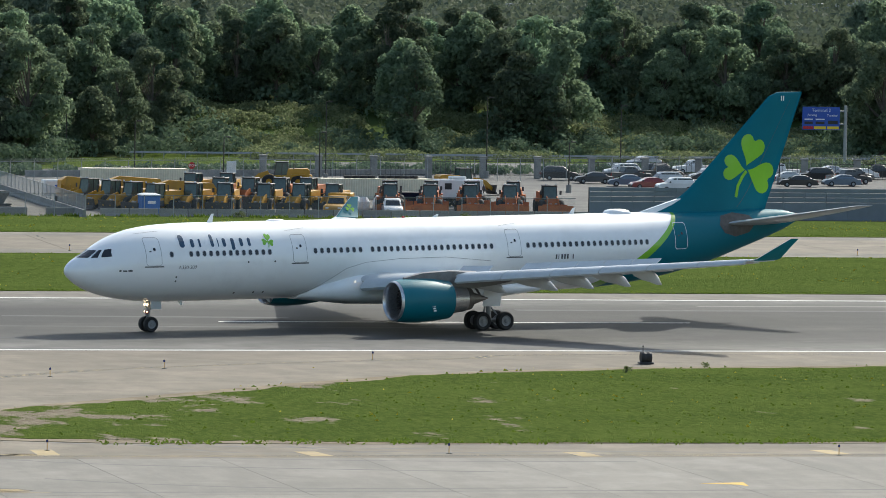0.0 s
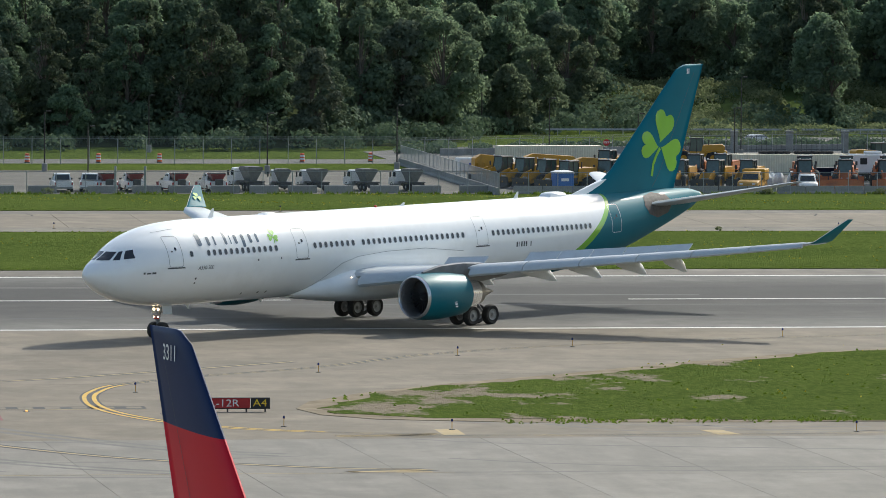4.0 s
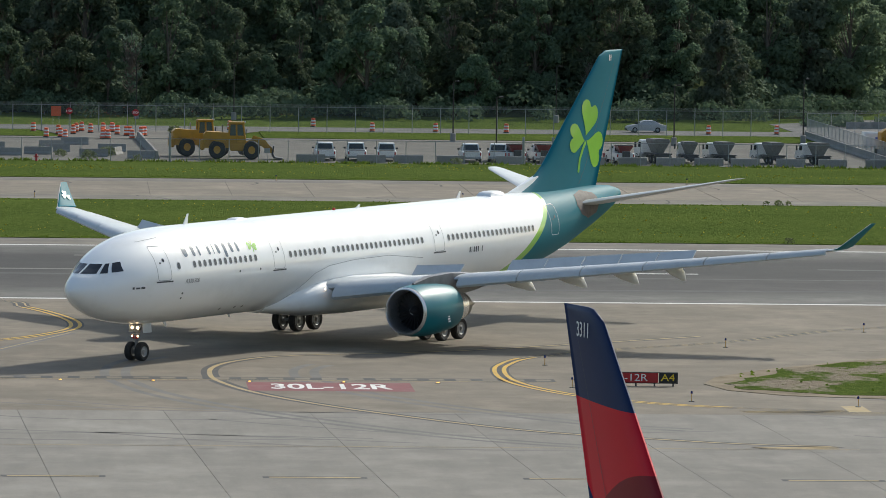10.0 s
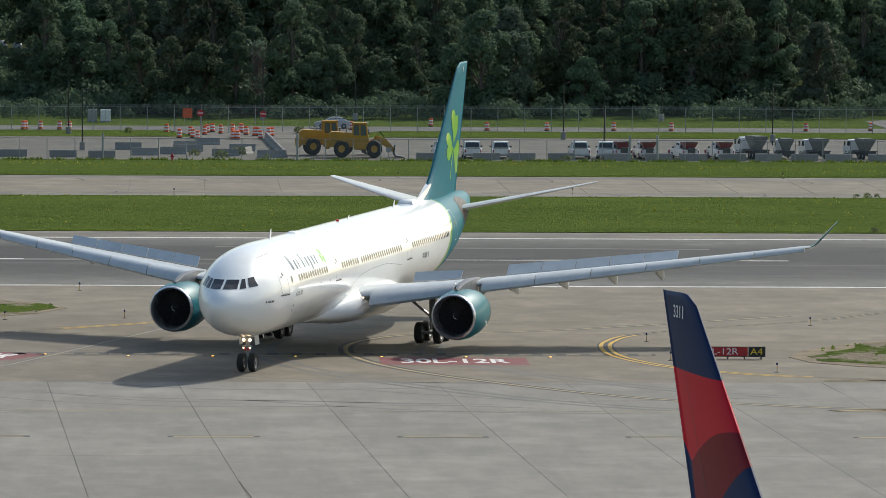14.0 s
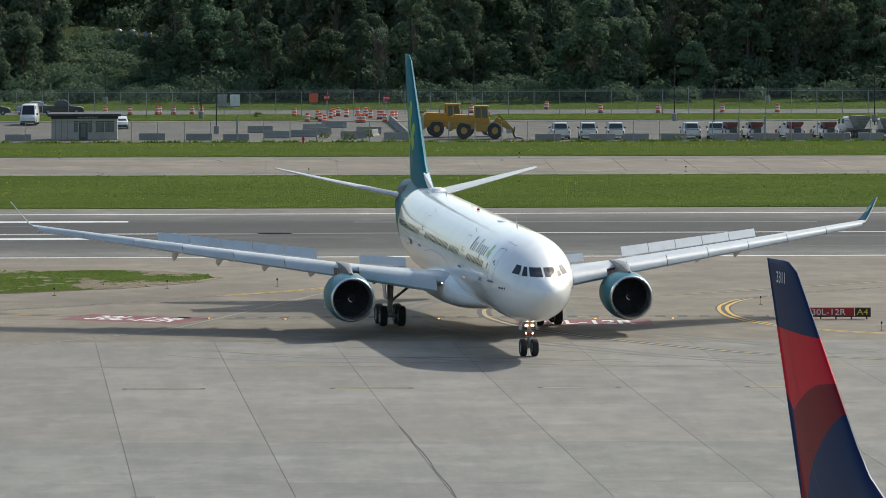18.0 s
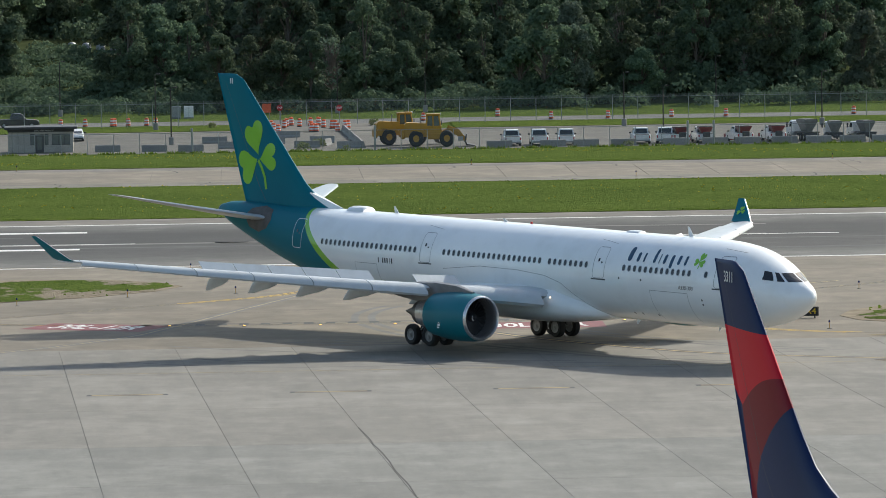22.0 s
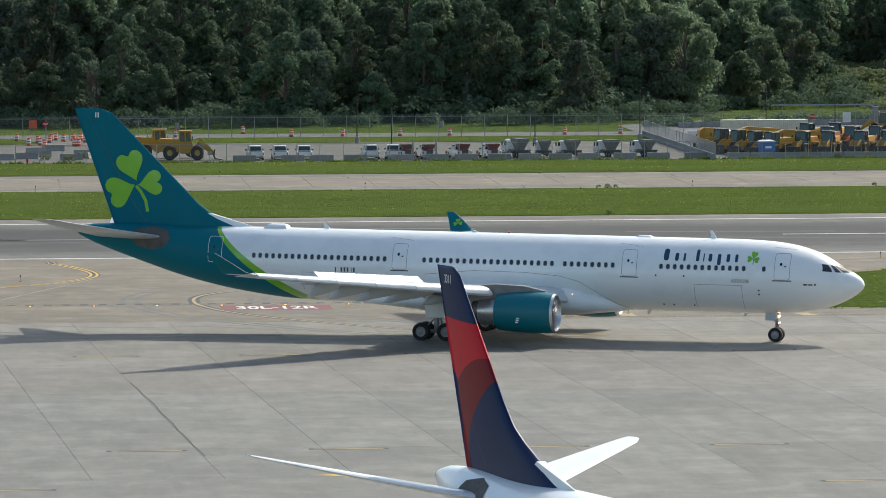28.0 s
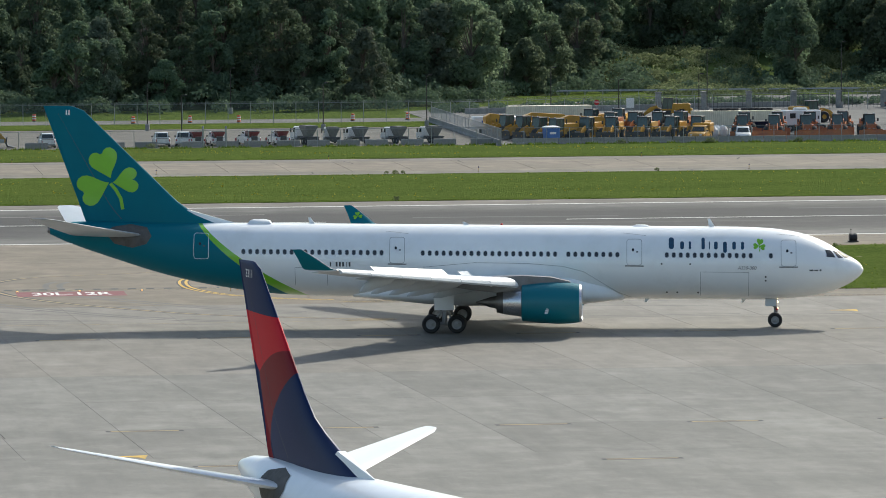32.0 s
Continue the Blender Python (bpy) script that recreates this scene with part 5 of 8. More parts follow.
def tree(kind, x, y, scale, turn):
    t = thing("tree", TREE_LABEL[kind] + " on the wooded bank", "tree", "trees of the bank", at=pose(x, y, terrain(x, y) - 0.1, 0, 0, turn))
    a, b = KINDS[kind][:2]
    for nm, me in (("trunk", a), ("crown", b)):
        o = part(nm, me, None, t)
        o.scale = (scale, scale, scale * 1.0)
    return t


rt = random.Random(11)
spots = []


def clear_slope(x, y):
    """The open grassy slope and other gaps in the wood."""
    if 137 < x < 178 and y < 856 and not (160 < x < 165):
        return True
    if 188 < x < 226 and y < 852:
        return True
    return -40 < x < -22 and y < 810


for y0, y1, gap in ((751, 768, 3.6), (768, 790, 4.4), (790, 815, 4.8), (815, 845, 5.2), (845, 890, 6.0), (890, 960, 7.0), (848, 862, 4.4), (862, 884, 4.8), (884, 930, 5.6), (930, 1010, 6.5), (800, 850, 6.0)):
    x = -75.0
    while x < 300:
        x += gap * rt.uniform(0.65, 1.35)
        y = rt.uniform(y0, y1)
        foot = 748 + 70 * step((x - 75) / 60)
        if y < foot + 4 or clear_slope(x, y) or (y0 in (848, 862, 884) and x < 112) or abs(x - 100) > 70 + (y - 700) * 0.45 + 60:
            continue
        # right-hand and higher trees mostly take the tint with painted sun and haze
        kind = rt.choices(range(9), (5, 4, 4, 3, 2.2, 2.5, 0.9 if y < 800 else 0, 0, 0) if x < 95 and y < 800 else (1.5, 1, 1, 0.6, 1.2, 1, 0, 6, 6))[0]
        spots.append((y - foot, kind, x, y, rt.uniform(0.78, 1.28) * (0.85 if y < 770 else 0.66 if x > 150 and y > 880 else 1.0), rt.uniform(0, 360)))
spots.sort()
for s in spots[:285]:
    tree(*s[1:])
# low herbs on the small open slope, and shrubs on the large one
rs = np.random.RandomState(23)
lumps = []
for i in range(420):
    x, y = (rs.uniform(-45, -15), rs.uniform(752, 800)) if i < 300 else (rs.uniform(183, 232), rs.uniform(806, 858)) if i < 385 else (rs.uniform(140, 178), rs.uniform(812, 866))
    r = rs.uniform(0.6, 1.7)
    lumps.append((x, y, terrain(x, y) + 0.1, r * 1.5, r * 0.9))
v, f = leaf_cloud(rs, lumps, 46000, 0.26)
tagged(new("shrubs", fast_mesh("shrubs", v, f, LEAVES)), "green shrubs and herbs on the open slopes", "shrubs", kind="stuff")
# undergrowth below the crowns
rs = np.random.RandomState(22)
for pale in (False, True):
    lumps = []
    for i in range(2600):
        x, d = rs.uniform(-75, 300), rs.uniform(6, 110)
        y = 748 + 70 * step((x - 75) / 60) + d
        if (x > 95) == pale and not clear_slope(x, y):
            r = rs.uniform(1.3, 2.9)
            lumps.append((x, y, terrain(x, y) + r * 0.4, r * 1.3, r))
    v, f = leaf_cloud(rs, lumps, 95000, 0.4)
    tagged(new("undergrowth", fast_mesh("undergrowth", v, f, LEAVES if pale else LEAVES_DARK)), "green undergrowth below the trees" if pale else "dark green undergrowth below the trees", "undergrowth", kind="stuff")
# the far wood behind them: crowns of the same make, joined
rs = np.random.RandomState(21)
for pale in (False, True):
    lumps = []
    for _, kind, x, y, k, turn in spots[285:]:
        if (kind > 6) == pale:
            a, b = math.cos(radians(turn)) * k, math.sin(radians(turn)) * k
            lumps += [(x + p * a - q * b, y + p * b + q * a, terrain(x, y) + h * k, r * k, rz * k) for p, q, h, r, rz in KINDS[kind][2]]
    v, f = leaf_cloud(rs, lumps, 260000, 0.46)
    # paler leaves than the near trees: aerial haze is painted in by colour
    tagged(new("far_woods", fast_mesh("far_woods", v, f, LEAVES_SUN_TINT if pale else LEAVES_PALE)), "continuous wood on the far bank, leaves tinted sunlit and hazy" if pale else "continuous green wood on the far bank, leaves lightened for haze", "woods", kind="stuff")
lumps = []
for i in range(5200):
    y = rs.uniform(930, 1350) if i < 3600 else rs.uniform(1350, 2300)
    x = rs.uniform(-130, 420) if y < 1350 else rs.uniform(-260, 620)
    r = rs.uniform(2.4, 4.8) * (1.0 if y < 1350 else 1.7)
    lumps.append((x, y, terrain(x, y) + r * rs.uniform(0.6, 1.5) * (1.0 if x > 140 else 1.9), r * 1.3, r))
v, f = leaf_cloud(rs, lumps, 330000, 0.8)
# the haze over this canopy is only the pale colour of its leaves
tagged(new("distant_woods", fast_mesh("distant_woods", v, f, LEAVES_PALE)), "green canopy of the distant wood, haze in its leaf tint", "woods", kind="stuff")
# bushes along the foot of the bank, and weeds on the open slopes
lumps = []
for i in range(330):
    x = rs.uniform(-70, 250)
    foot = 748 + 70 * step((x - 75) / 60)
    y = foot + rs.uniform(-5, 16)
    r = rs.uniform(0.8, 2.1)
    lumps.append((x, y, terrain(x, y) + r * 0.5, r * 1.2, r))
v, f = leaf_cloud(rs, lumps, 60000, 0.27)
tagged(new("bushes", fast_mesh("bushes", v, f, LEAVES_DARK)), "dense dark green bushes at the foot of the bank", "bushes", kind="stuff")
lumps = []
for i in range(1500):
    x, y = rs.uniform(120, 260), rs.uniform(803, 872)
    if clear_slope(x, y):
        r = rs.uniform(0.6, 2.0)
        lumps.append((x, y, terrain(x, y) + 0.1, r * 1.5, r * 0.7))
v, f = leaf_cloud(rs, lumps, 130000, 0.22)
tagged(new("weeds", fast_mesh("weeds", v, f, WEED)), "rank pale green weeds on the open slope", "weeds", kind="stuff")


# ---- things on the field and in the yards ----
CAR_GLASS = surface("dark car glass", (0.02, 0.024, 0.028, 1), 0.1, vary=0.1, spec=0.7)
HEAD_LAMP = surface("clear lamp glass", (0.6, 0.62, 0.62, 1), 0.15, vary=0.05)
TAIL_LAMP = surface("red lamp glass", (0.35, 0.01, 0.012, 1), 0.2, vary=0.05)
PLASTIC = surface("black plastic", (0.02, 0.02, 0.021, 1), 0.6, vary=0.2)
CONCRETE = surface("grey cast concrete", (0.27, 0.262, 0.245, 1), 0.9, vary=0.15, scale=1.2, bump=0.4, dirt=(0.12, 0.115, 0.105, 1), dirt_amount=0.5, dirt_scale=0.8, per_object=0.12)
GALV = surface("galvanised steel", (0.30, 0.31, 0.31, 1), 0.5, 0.5, vary=0.12)
POLE_DARK = surface("dark bronze pole", (0.035, 0.032, 0.028, 1), 0.5, 0.3, vary=0.15)
ORANGE = surface("safety orange plastic", (0.72, 0.10, 0.02, 1), 0.5, vary=0.08, per_object=0.1, dirt=(0.3, 0.1, 0.05, 1), dirt_amount=0.3)
BAND_WHITE = surface("white reflective band", (0.75, 0.75, 0.73, 1), 0.5, vary=0.06)
YELLOW = surface("loader yellow paint", (0.44, 0.22, 0.012, 1), 0.45, vary=0.1, scale=0.8, per_object=0.08, dirt=(0.2, 0.12, 0.04, 1), dirt_amount=0.5)
RUST_ORANGE = surface("orange plough paint", (0.38, 0.105, 0.02, 1), 0.55, vary=0.15, dirt=(0.12, 0.06, 0.04, 1), dirt_amount=0.5)
STEEL_DARK = surface("dark worn steel", (0.06, 0.06, 0.062, 1), 0.55, 0.4, vary=0.25)
STEEL_GREY = surface("weathered grey steel hopper", (0.19, 0.19, 0.18, 1), 0.7, 0.1, vary=0.2, dirt=(0.07, 0.065, 0.06, 1), dirt_amount=0.5, dirt_scale=1.2)
CREAM = surface("cream container paint", (0.66, 0.60, 0.46, 1), 0.6, vary=0.08, dirt=(0.3, 0.24, 0.16, 1), dirt_amount=0.4)
SIGN_RED = surface("red sign face", (0.42, 0.012, 0.016, 1), 0.4, vary=0.05)
SIGN_BLUE = surface("blue sign face", (0.012, 0.07, 0.36, 1), 0.4, vary=0.05)
SIGN_YELLOW = surface("yellow sign face", (0.78, 0.52, 0.02, 1), 0.4, vary=0.05)
PORTA_BLUE = surface("blue plastic", (0.03, 0.13, 0.38, 1), 0.5, vary=0.06)
WALL_BLUE = surface("blue-grey wall board", (0.19, 0.215, 0.24, 1), 0.7, vary=0.1, scale=0.6, per_object=0.08)
HUT_WALL = surface("beige hut panel", (0.42, 0.385, 0.33, 1), 0.75, vary=0.08, dirt=(0.18, 0.16, 0.14, 1), dirt_amount=0.4)
CAB_GLASS = surface("greenish cab glass", (0.05, 0.085, 0.08, 1), 0.12, vary=0.3, scale=1.5, spec=0.6)
# the panes' lighter grey stands in for reflection on the glass
HUT_GLASS = surface("window glass with painted reflection", (0.13, 0.14, 0.13, 1), 0.2, vary=0.2, spec=0.5)
BLUE_LENS = surface("blue lamp lens", (0.01, 0.02, 0.12, 1), 0.2)
PAINTS = {}


def paint(key, colour):
    if key not in PAINTS:
        PAINTS[key] = surface(key + " car paint", colour, 0.35, vary=0.05, coat=0.5, dirt=tuple(c * 0.7 for c in colour[:3]) + (1,), dirt_amount=0.25)
    return PAINTS[key]


CAR_PAINTS = {"white": (0.7, 0.7, 0.69, 1), "silver": (0.42, 0.44, 0.46, 1), "black": (0.012, 0.012, 0.014, 1), "dark grey": (0.05, 0.052, 0.056, 1), "red": (0.2, 0.018, 0.018, 1), "blue grey": (0.11, 0.15, 0.2, 1), "navy": (0.015, 0.02, 0.05, 1)}
SMALL_WHEEL = mesh_of("wheel", merge(lathe([(0.19, -0.11), (0.33, -0.12), (0.35, -0.06), (0.35, 0.06), (0.33, 0.12), (0.19, 0.11)], 16)), RUBBER, True)
SMALL_RIM = mesh_of("rim", merge(lathe([(0.2, -0.1), (0.06, -0.12), (0, -0.12)], 12), lathe([(0.2, 0.1), (0.06, 0.12), (0, 0.12)], 12)), GALV, True)
BIG_WHEEL = mesh_of("wheel", lathe([(0.35, -0.24), (0.72, -0.28), (0.82, -0.18), (0.85, 0), (0.82, 0.18), (0.72, 0.28), (0.35, 0.24)], 18), RUBBER, True)
BIG_RIM_Y = mesh_of("rim", merge(lathe([(0.36, -0.22), (0.12, -0.16), (0, -0.16)], 12), lathe([(0.36, 0.22), (0.12, 0.16), (0, 0.16)], 12)), YELLOW, True)
TRUCK_WHEEL = mesh_of("wheel", lathe([(0.25, -0.14), (0.47, -0.15), (0.52, -0.08), (0.52, 0.08), (0.47, 0.15), (0.25, 0.14)], 16), RUBBER, True)


def wheels_on(root, xs, half, scale=1.0, me=None, rim=None, r=0.35):
    for x in xs:
        for y in (-half, half):
            w = part("wheel", me or SMALL_WHEEL, None, root)
            w.location, w.scale = (x, y, r * scale), (scale,) * 3
            if rim or not me:
                part("rim", rim or SMALL_RIM, None, w)


def profile_body(pts, half, taper=0.0, mid=None):
    """A body from a side outline (x, z), rounded in plan: narrower at the outer skin's upper edge."""
    rings = []
    zs = [p[1] for p in pts]
    lo, hi = min(zs), max(zs)
    for y, k in ((-half, 0.97), (-half * 0.93, 1.0), (half * 0.93, 1.0), (half, 0.97)):
        cx = sum(p[0] for p in pts) / len(pts)
        rings.append([(cx + (x - cx) * k, y * (1 - taper * (z - lo) / (hi - lo)), lo + (z - lo) * (k if z > lo else 1)) for x, z in pts])
    return loft(rings)


def car(name, label, colour, style, group="", category="car"):
    """A car, van or pickup: body, cabin, panes, wheels and lamps."""
    root = thing(name, label, category, group)
    p = paint(colour, CAR_PAINTS[colour])
    L, W, low, belt, roof, a, b, c, d = {"sedan": (4.8, 0.92, 0.25, 0.95, 1.46, 1.35, 0.45, -1.0, -1.9), "suv": (4.8, 0.95, 0.3, 1.1, 1.78, 1.3, 0.6, -1.7, -2.25), "pickup": (5.7, 1.0, 0.35, 1.15, 1.9, 1.25, 0.6, -0.75, -0.95), "van": (5.6, 1.0, 0.3, 1.3, 2.55, 2.35, 1.75, -2.7, -2.78)}[style]
    h = L / 2
    nose = belt - (0.12 if style != "van" else 0.1)
    part("body", profile_body([(-h, low + 0.1), (-h + 0.08, belt - 0.05), (-h + 0.3, belt), (a, belt), (h - 0.25, nose), (h, nose - 0.25), (h, low + 0.12), (h - 0.2, low), (-h + 0.2, low)], W), p, root, smooth=True)
    cab = part("cabin", profile_body([(a, belt - 0.02), (b, roof - 0.06), (b - 0.25, roof), (c + 0.25, roof), (c, roof - 0.06), (d, belt - 0.02)], W * 0.94, 0.14), p, root, smooth=True)
    t = 0.14
    for s, nm in ((1, "side_window"), (-1, "side_window")):
        y = s * (W * 0.94 * (1 - t * 0.45) + 0.022)
        y2 = s * (W * 0.94 * (1 - t * 0.92) + 0.022)
        zl, zh = belt + 0.06, roof - 0.14
        cut = [(a - 0.22, b - 0.12), (0.1, 0.1), (c + 0.05, d + 0.25)] if style != "van" else [(a - 0.2, b - 0.1), (0.9, 0.9)]
        for (x0, x0t), (x1, x1t) in zip(cut, cut[1:]):
            q = [(x0 - 0.05, y, zl), (x1 + 0.05, y, zl), (x1t + 0.05, y2, zh), (x0t - 0.05, y2, zh)]
            part(nm, hull(q + [(x, yy - s * 0.03, z) for x, yy, z in q]), CAR_GLASS, cab)
    wy = W * 0.78
    part("windscreen", hull([(a - 0.02, -wy, belt + 0.05), (a - 0.02, wy, belt + 0.05), (b + 0.05, wy * 0.9, roof - 0.12), (b + 0.05, -wy * 0.9, roof - 0.12), (a - 0.06, -wy, belt + 0.05), (a - 0.06, wy, belt + 0.05), (b, wy * 0.9, roof - 0.12), (b, -wy * 0.9, roof - 0.12)]), CAR_GLASS, cab)
    part("rear_window", hull([(d - 0.03, -wy, belt + 0.08), (d - 0.03, wy, belt + 0.08), (c - 0.03, wy * 0.9, roof - 0.14), (c - 0.03, -wy * 0.9, roof - 0.14), (d + 0.03, -wy, belt + 0.08), (d + 0.03, wy, belt + 0.08), (c + 0.03, wy * 0.9, roof - 0.14), (c + 0.03, -wy * 0.9, roof - 0.14)]), CAR_GLASS, cab)
    if style == "pickup":
        part("load_bed", box(-h + 0.12, -1.05, -W * 0.84, W * 0.84, belt - 0.02, belt + 0.012), PLASTIC, root, "dark open load bed")
        part("tailgate", cbox(-h - 0.03, -h + 0.05, -W * 0.8, W * 0.8, low + 0.3, belt - 0.02), p, root)
    for s in (1, -1):
        part("headlight", cbox(h - 0.16, h + 0.01, s * W * 0.6 - 0.16, s * W * 0.6 + 0.16, nose - 0.3, nose - 0.14), HEAD_LAMP, root)
        part("tail_light", cbox(-h - 0.015, -h + 0.12, s * W * 0.85 - 0.08, s * W * 0.85 + 0.08, belt - 0.42, belt - 0.12), TAIL_LAMP, root)
        part("mirror", cbox(a - 0.35, a - 0.2, s * (W + 0.12) - 0.12, s * (W + 0.12) + 0.12, belt + 0.02, belt + 0.2), PLASTIC, root)
    part("front_bumper", cbox(h - 0.12, h + 0.06, -W * 0.9, W * 0.9, low, low + 0.25), PLASTIC, root)
    part("rear_bumper", cbox(-h - 0.08, -h + 0.1, -W * 0.9, W * 0.9, low + 0.02, low + 0.22), GALV if style == "pickup" else PLASTIC, root)
    wheels_on(root, (h - 0.95, -h + 1.1), W - 0.1, 1.08 if style in ("pickup", "van") else 0.96)
    return root


def put(ob, first, m):
    """Places the first of a kind, or a copy of it."""
    if first:
        ob.matrix_world = m
        return ob
    return copy_thing(ob, m)


def place_all(ob, poses):
    for i, m in enumerate(poses):
        put(ob, i == 0, m)


# white pickups parked behind the barriers, tails to the field
place_all(car("pickup_truck", "white pickup truck parked behind concrete barriers", "white", "pickup", "pickups in the yard", "truck"), [pose(x, 637.5 + dy, 0, 0, 0, 90 + r) for x, dy, r in ((26.6, 0, 2), (29.9, 0.2, 0), (33.1, -0.2, -2), (41.9, 0, 1), (44.9, 0.3, -6))])


def red_spreader():
    t = car("spreader_pickup", "white pickup with a red salt hopper on its bed", "white", "pickup", "salt spreaders", "truck")
    part("hopper", loft([[(-2.7, -0.85, 1.9), (-0.95, -0.85, 1.9), (-0.95, 0.85, 1.9), (-2.7, 0.85, 1.9)], [(-2.4, -0.4, 1.05), (-1.2, -0.4, 1.05), (-1.2, 0.4, 1.05), (-2.4, 0.4, 1.05)]]), paint("red", CAR_PAINTS["red"]), t, "dull red salt hopper")
    part("hopper_grate", merge(*[box(-2.65 + 0.2 * i, -2.6 + 0.2 * i, -0.8, 0.8, 1.9, 1.95) for i in range(9)]), STEEL_DARK, t)
    part("spinner", cbox(-3.25, -2.9, -0.4, 0.4, 0.55, 1.35), STEEL_DARK, t, "dark salt spinner at the tail")
    part("plough_blade", hull([(2.9, -1.15, 0.1), (3.1, -1.15, 0.85), (3.0, 1.15, 0.1), (3.2, 1.15, 0.85), (3.05, -1.15, 0.1), (3.3, 1.15, 0.85)]), paint("red", CAR_PAINTS["red"]), t, "red snow plough blade")
    return t


place_all(red_spreader(), [pose(x - 0.3, 637.6, 0, 0, 0, 97 + r) for x, r in ((46.6, 0), (49.6, -3), (54.0, 2), (58.0, 0))])


def spreader_truck():
    """A heavy truck with a tapering grey hopper."""
    t = thing("spreader_truck", "white heavy truck with a tapering grey salt hopper", "truck", "salt trucks")
    part("chassis", cbox(-2.9, 3.4, -0.5, 0.5, 0.6, 0.95), STEEL_DARK, t)
    cab = part("cab", profile_body([(1.6, 0.7), (1.6, 2.55), (2.6, 2.65), (3.0, 2.4), (3.2, 1.75), (4.2, 1.6), (4.3, 0.7)], 1.1, 0.06), paint("white", CAR_PAINTS["white"]), t, smooth=True)
    for s in (1, -1):
        part("cab_window", hull([(2.0, s * 1.1, 1.75), (2.9, s * 1.1, 1.75), (2.7, s * 1.06, 2.35), (2.0, s * 1.06, 2.35), (2.0, s * 1.02, 1.75), (2.9, s * 1.02, 2.35)]), CAR_GLASS, cab)
        part("mirror", cbox(2.9, 3.05, s * 1.4 - 0.1, s * 1.4 + 0.1, 1.7, 2.35), PLASTIC, cab)
    part("windscreen", hull([(3.14, -0.85, 1.85), (3.14, 0.85, 1.85), (3.0, 0.8, 2.35), (3.0, -0.8, 2.35), (3.2, -0.85, 1.82), (3.2, 0.85, 1.82)]), CAR_GLASS, cab)
    hop = part("hopper", loft([[(-2.5, -0.95, 2.8), (0.6, -0.95, 2.8), (0.6, 0.95, 2.8), (-2.5, 0.95, 2.8)], [(-2.5, -0.95, 2.55), (0.6, -0.95, 2.55), (0.6, 0.95, 2.55), (-2.5, 0.95, 2.55)], [(-1.9, -0.38, 1.25), (0.1, -0.38, 1.25), (0.1, 0.38, 1.25), (-1.9, 0.38, 1.25)], [(-1.9, -0.38, 0.95), (0.1, -0.38, 0.95), (0.1, 0.38, 0.95), (-1.9, 0.38, 0.95)]]), STEEL_GREY, t, "weathered grey steel hopper")
    for i in range(6):
        x = -2.35 + 0.56 * i
        for s in (1, -1):
            part("hopper_rib", hull([(x, s * 0.97, 2.7), (x + 0.08, s * 0.97, 2.7), (x, s * 0.9, 2.7), (x * 0.7 - 0.2, s * 0.42, 1.25), (x * 0.7 - 0.12, s * 0.42, 1.25), (x * 0.7 - 0.2, s * 0.36, 1.25)]), STEEL_GREY, hop)
    part("grate", box(-2.4, 0.5, -0.85, 0.85, 2.78, 2.86), STEEL_DARK, hop, "dark top grate")
    part("spinner_plate", cbox(-3.3, -2.6, -0.5, 0.5, 0.45, 0.8), STEEL_DARK, t)
    part("tail_frame", cbox(-2.8, -2.6, -0.95, 0.95, 0.6, 1.25), STEEL_DARK, t)
    for s in (1, -1):
        part("mudguard", cbox(-2.9, 0.7, s * 0.8 - 0.3, s * 0.8 + 0.3, 1.05, 1.22), STEEL_DARK, t)
    part("tank", rod((0.9, 1.0, 0.9), (2.0, 1.0, 0.9), 0.3, n=12), GALV, t)
    for x in (-2.4, -1.2, 3.2):
        for y in (-0.95, 0.95):
            w = part("wheel", TRUCK_WHEEL, None, t)
            w.location = (x, y, 0.52)
            part("rim", SMALL_RIM, None, w)
    return t


place_all(spreader_truck(), [pose(x - 1.9, 638.5 + dy, 0, 0, 0, 105 + r) @ Matrix.Diagonal((0.88, 0.88, 0.9, 1)) for x, dy, r in ((63.4, 0, 0), (66.9, 0, -13), (70.4, 0, 1), (75.6, 0.2, 3), (80.4, 0, 3))])


def concrete_block(L=3.0):
    return mesh_of("concrete_barrier", hull([(sx * L / 2 * k, sy * 0.3 * w, z) for sx in (-1, 1) for sy in (-1, 1) for z, w, k in ((0, 1, 1), (0.7, 0.9, 1), (0.8, 0.75, 0.985))]), CONCRETE)


def jersey(L=3.0):
    sec = [(0.31, 0), (0.31, 0.09), (0.17, 0.32), (0.1, 0.82), (-0.1, 0.82), (-0.17, 0.32), (-0.31, 0.09), (-0.31, 0)]
    return mesh_of("concrete_barrier", loft([[(x, y, z) for y, z in sec] for x in (-L / 2, L / 2)]), CONCRETE)


BLOCK, JERSEY = concrete_block(), jersey()
BLOCKS = [(-43, 634), (-36.5, 635), (-21, 637), (-15.5, 636), (-11.2, 635), (25.0, 633), (31.3, 633), (35.2, 633), (39.6, 633), (45.8, 633), (50.4, 633), (54.2, 633), (58.6, 633), (62.6, 633), (66.6, 633), (70.4, 633), (75.2, 633), (79.6, 633), (84.6, 633)]
for x, y in BLOCKS:
    o = tagged(new("concrete_barrier", BLOCK), "grey concrete barrier block on the yard's edge", "barrier", "barrier blocks")
    o.matrix_world = pose(x, y, 0, 0, 0, rng.uniform(-2, 2))
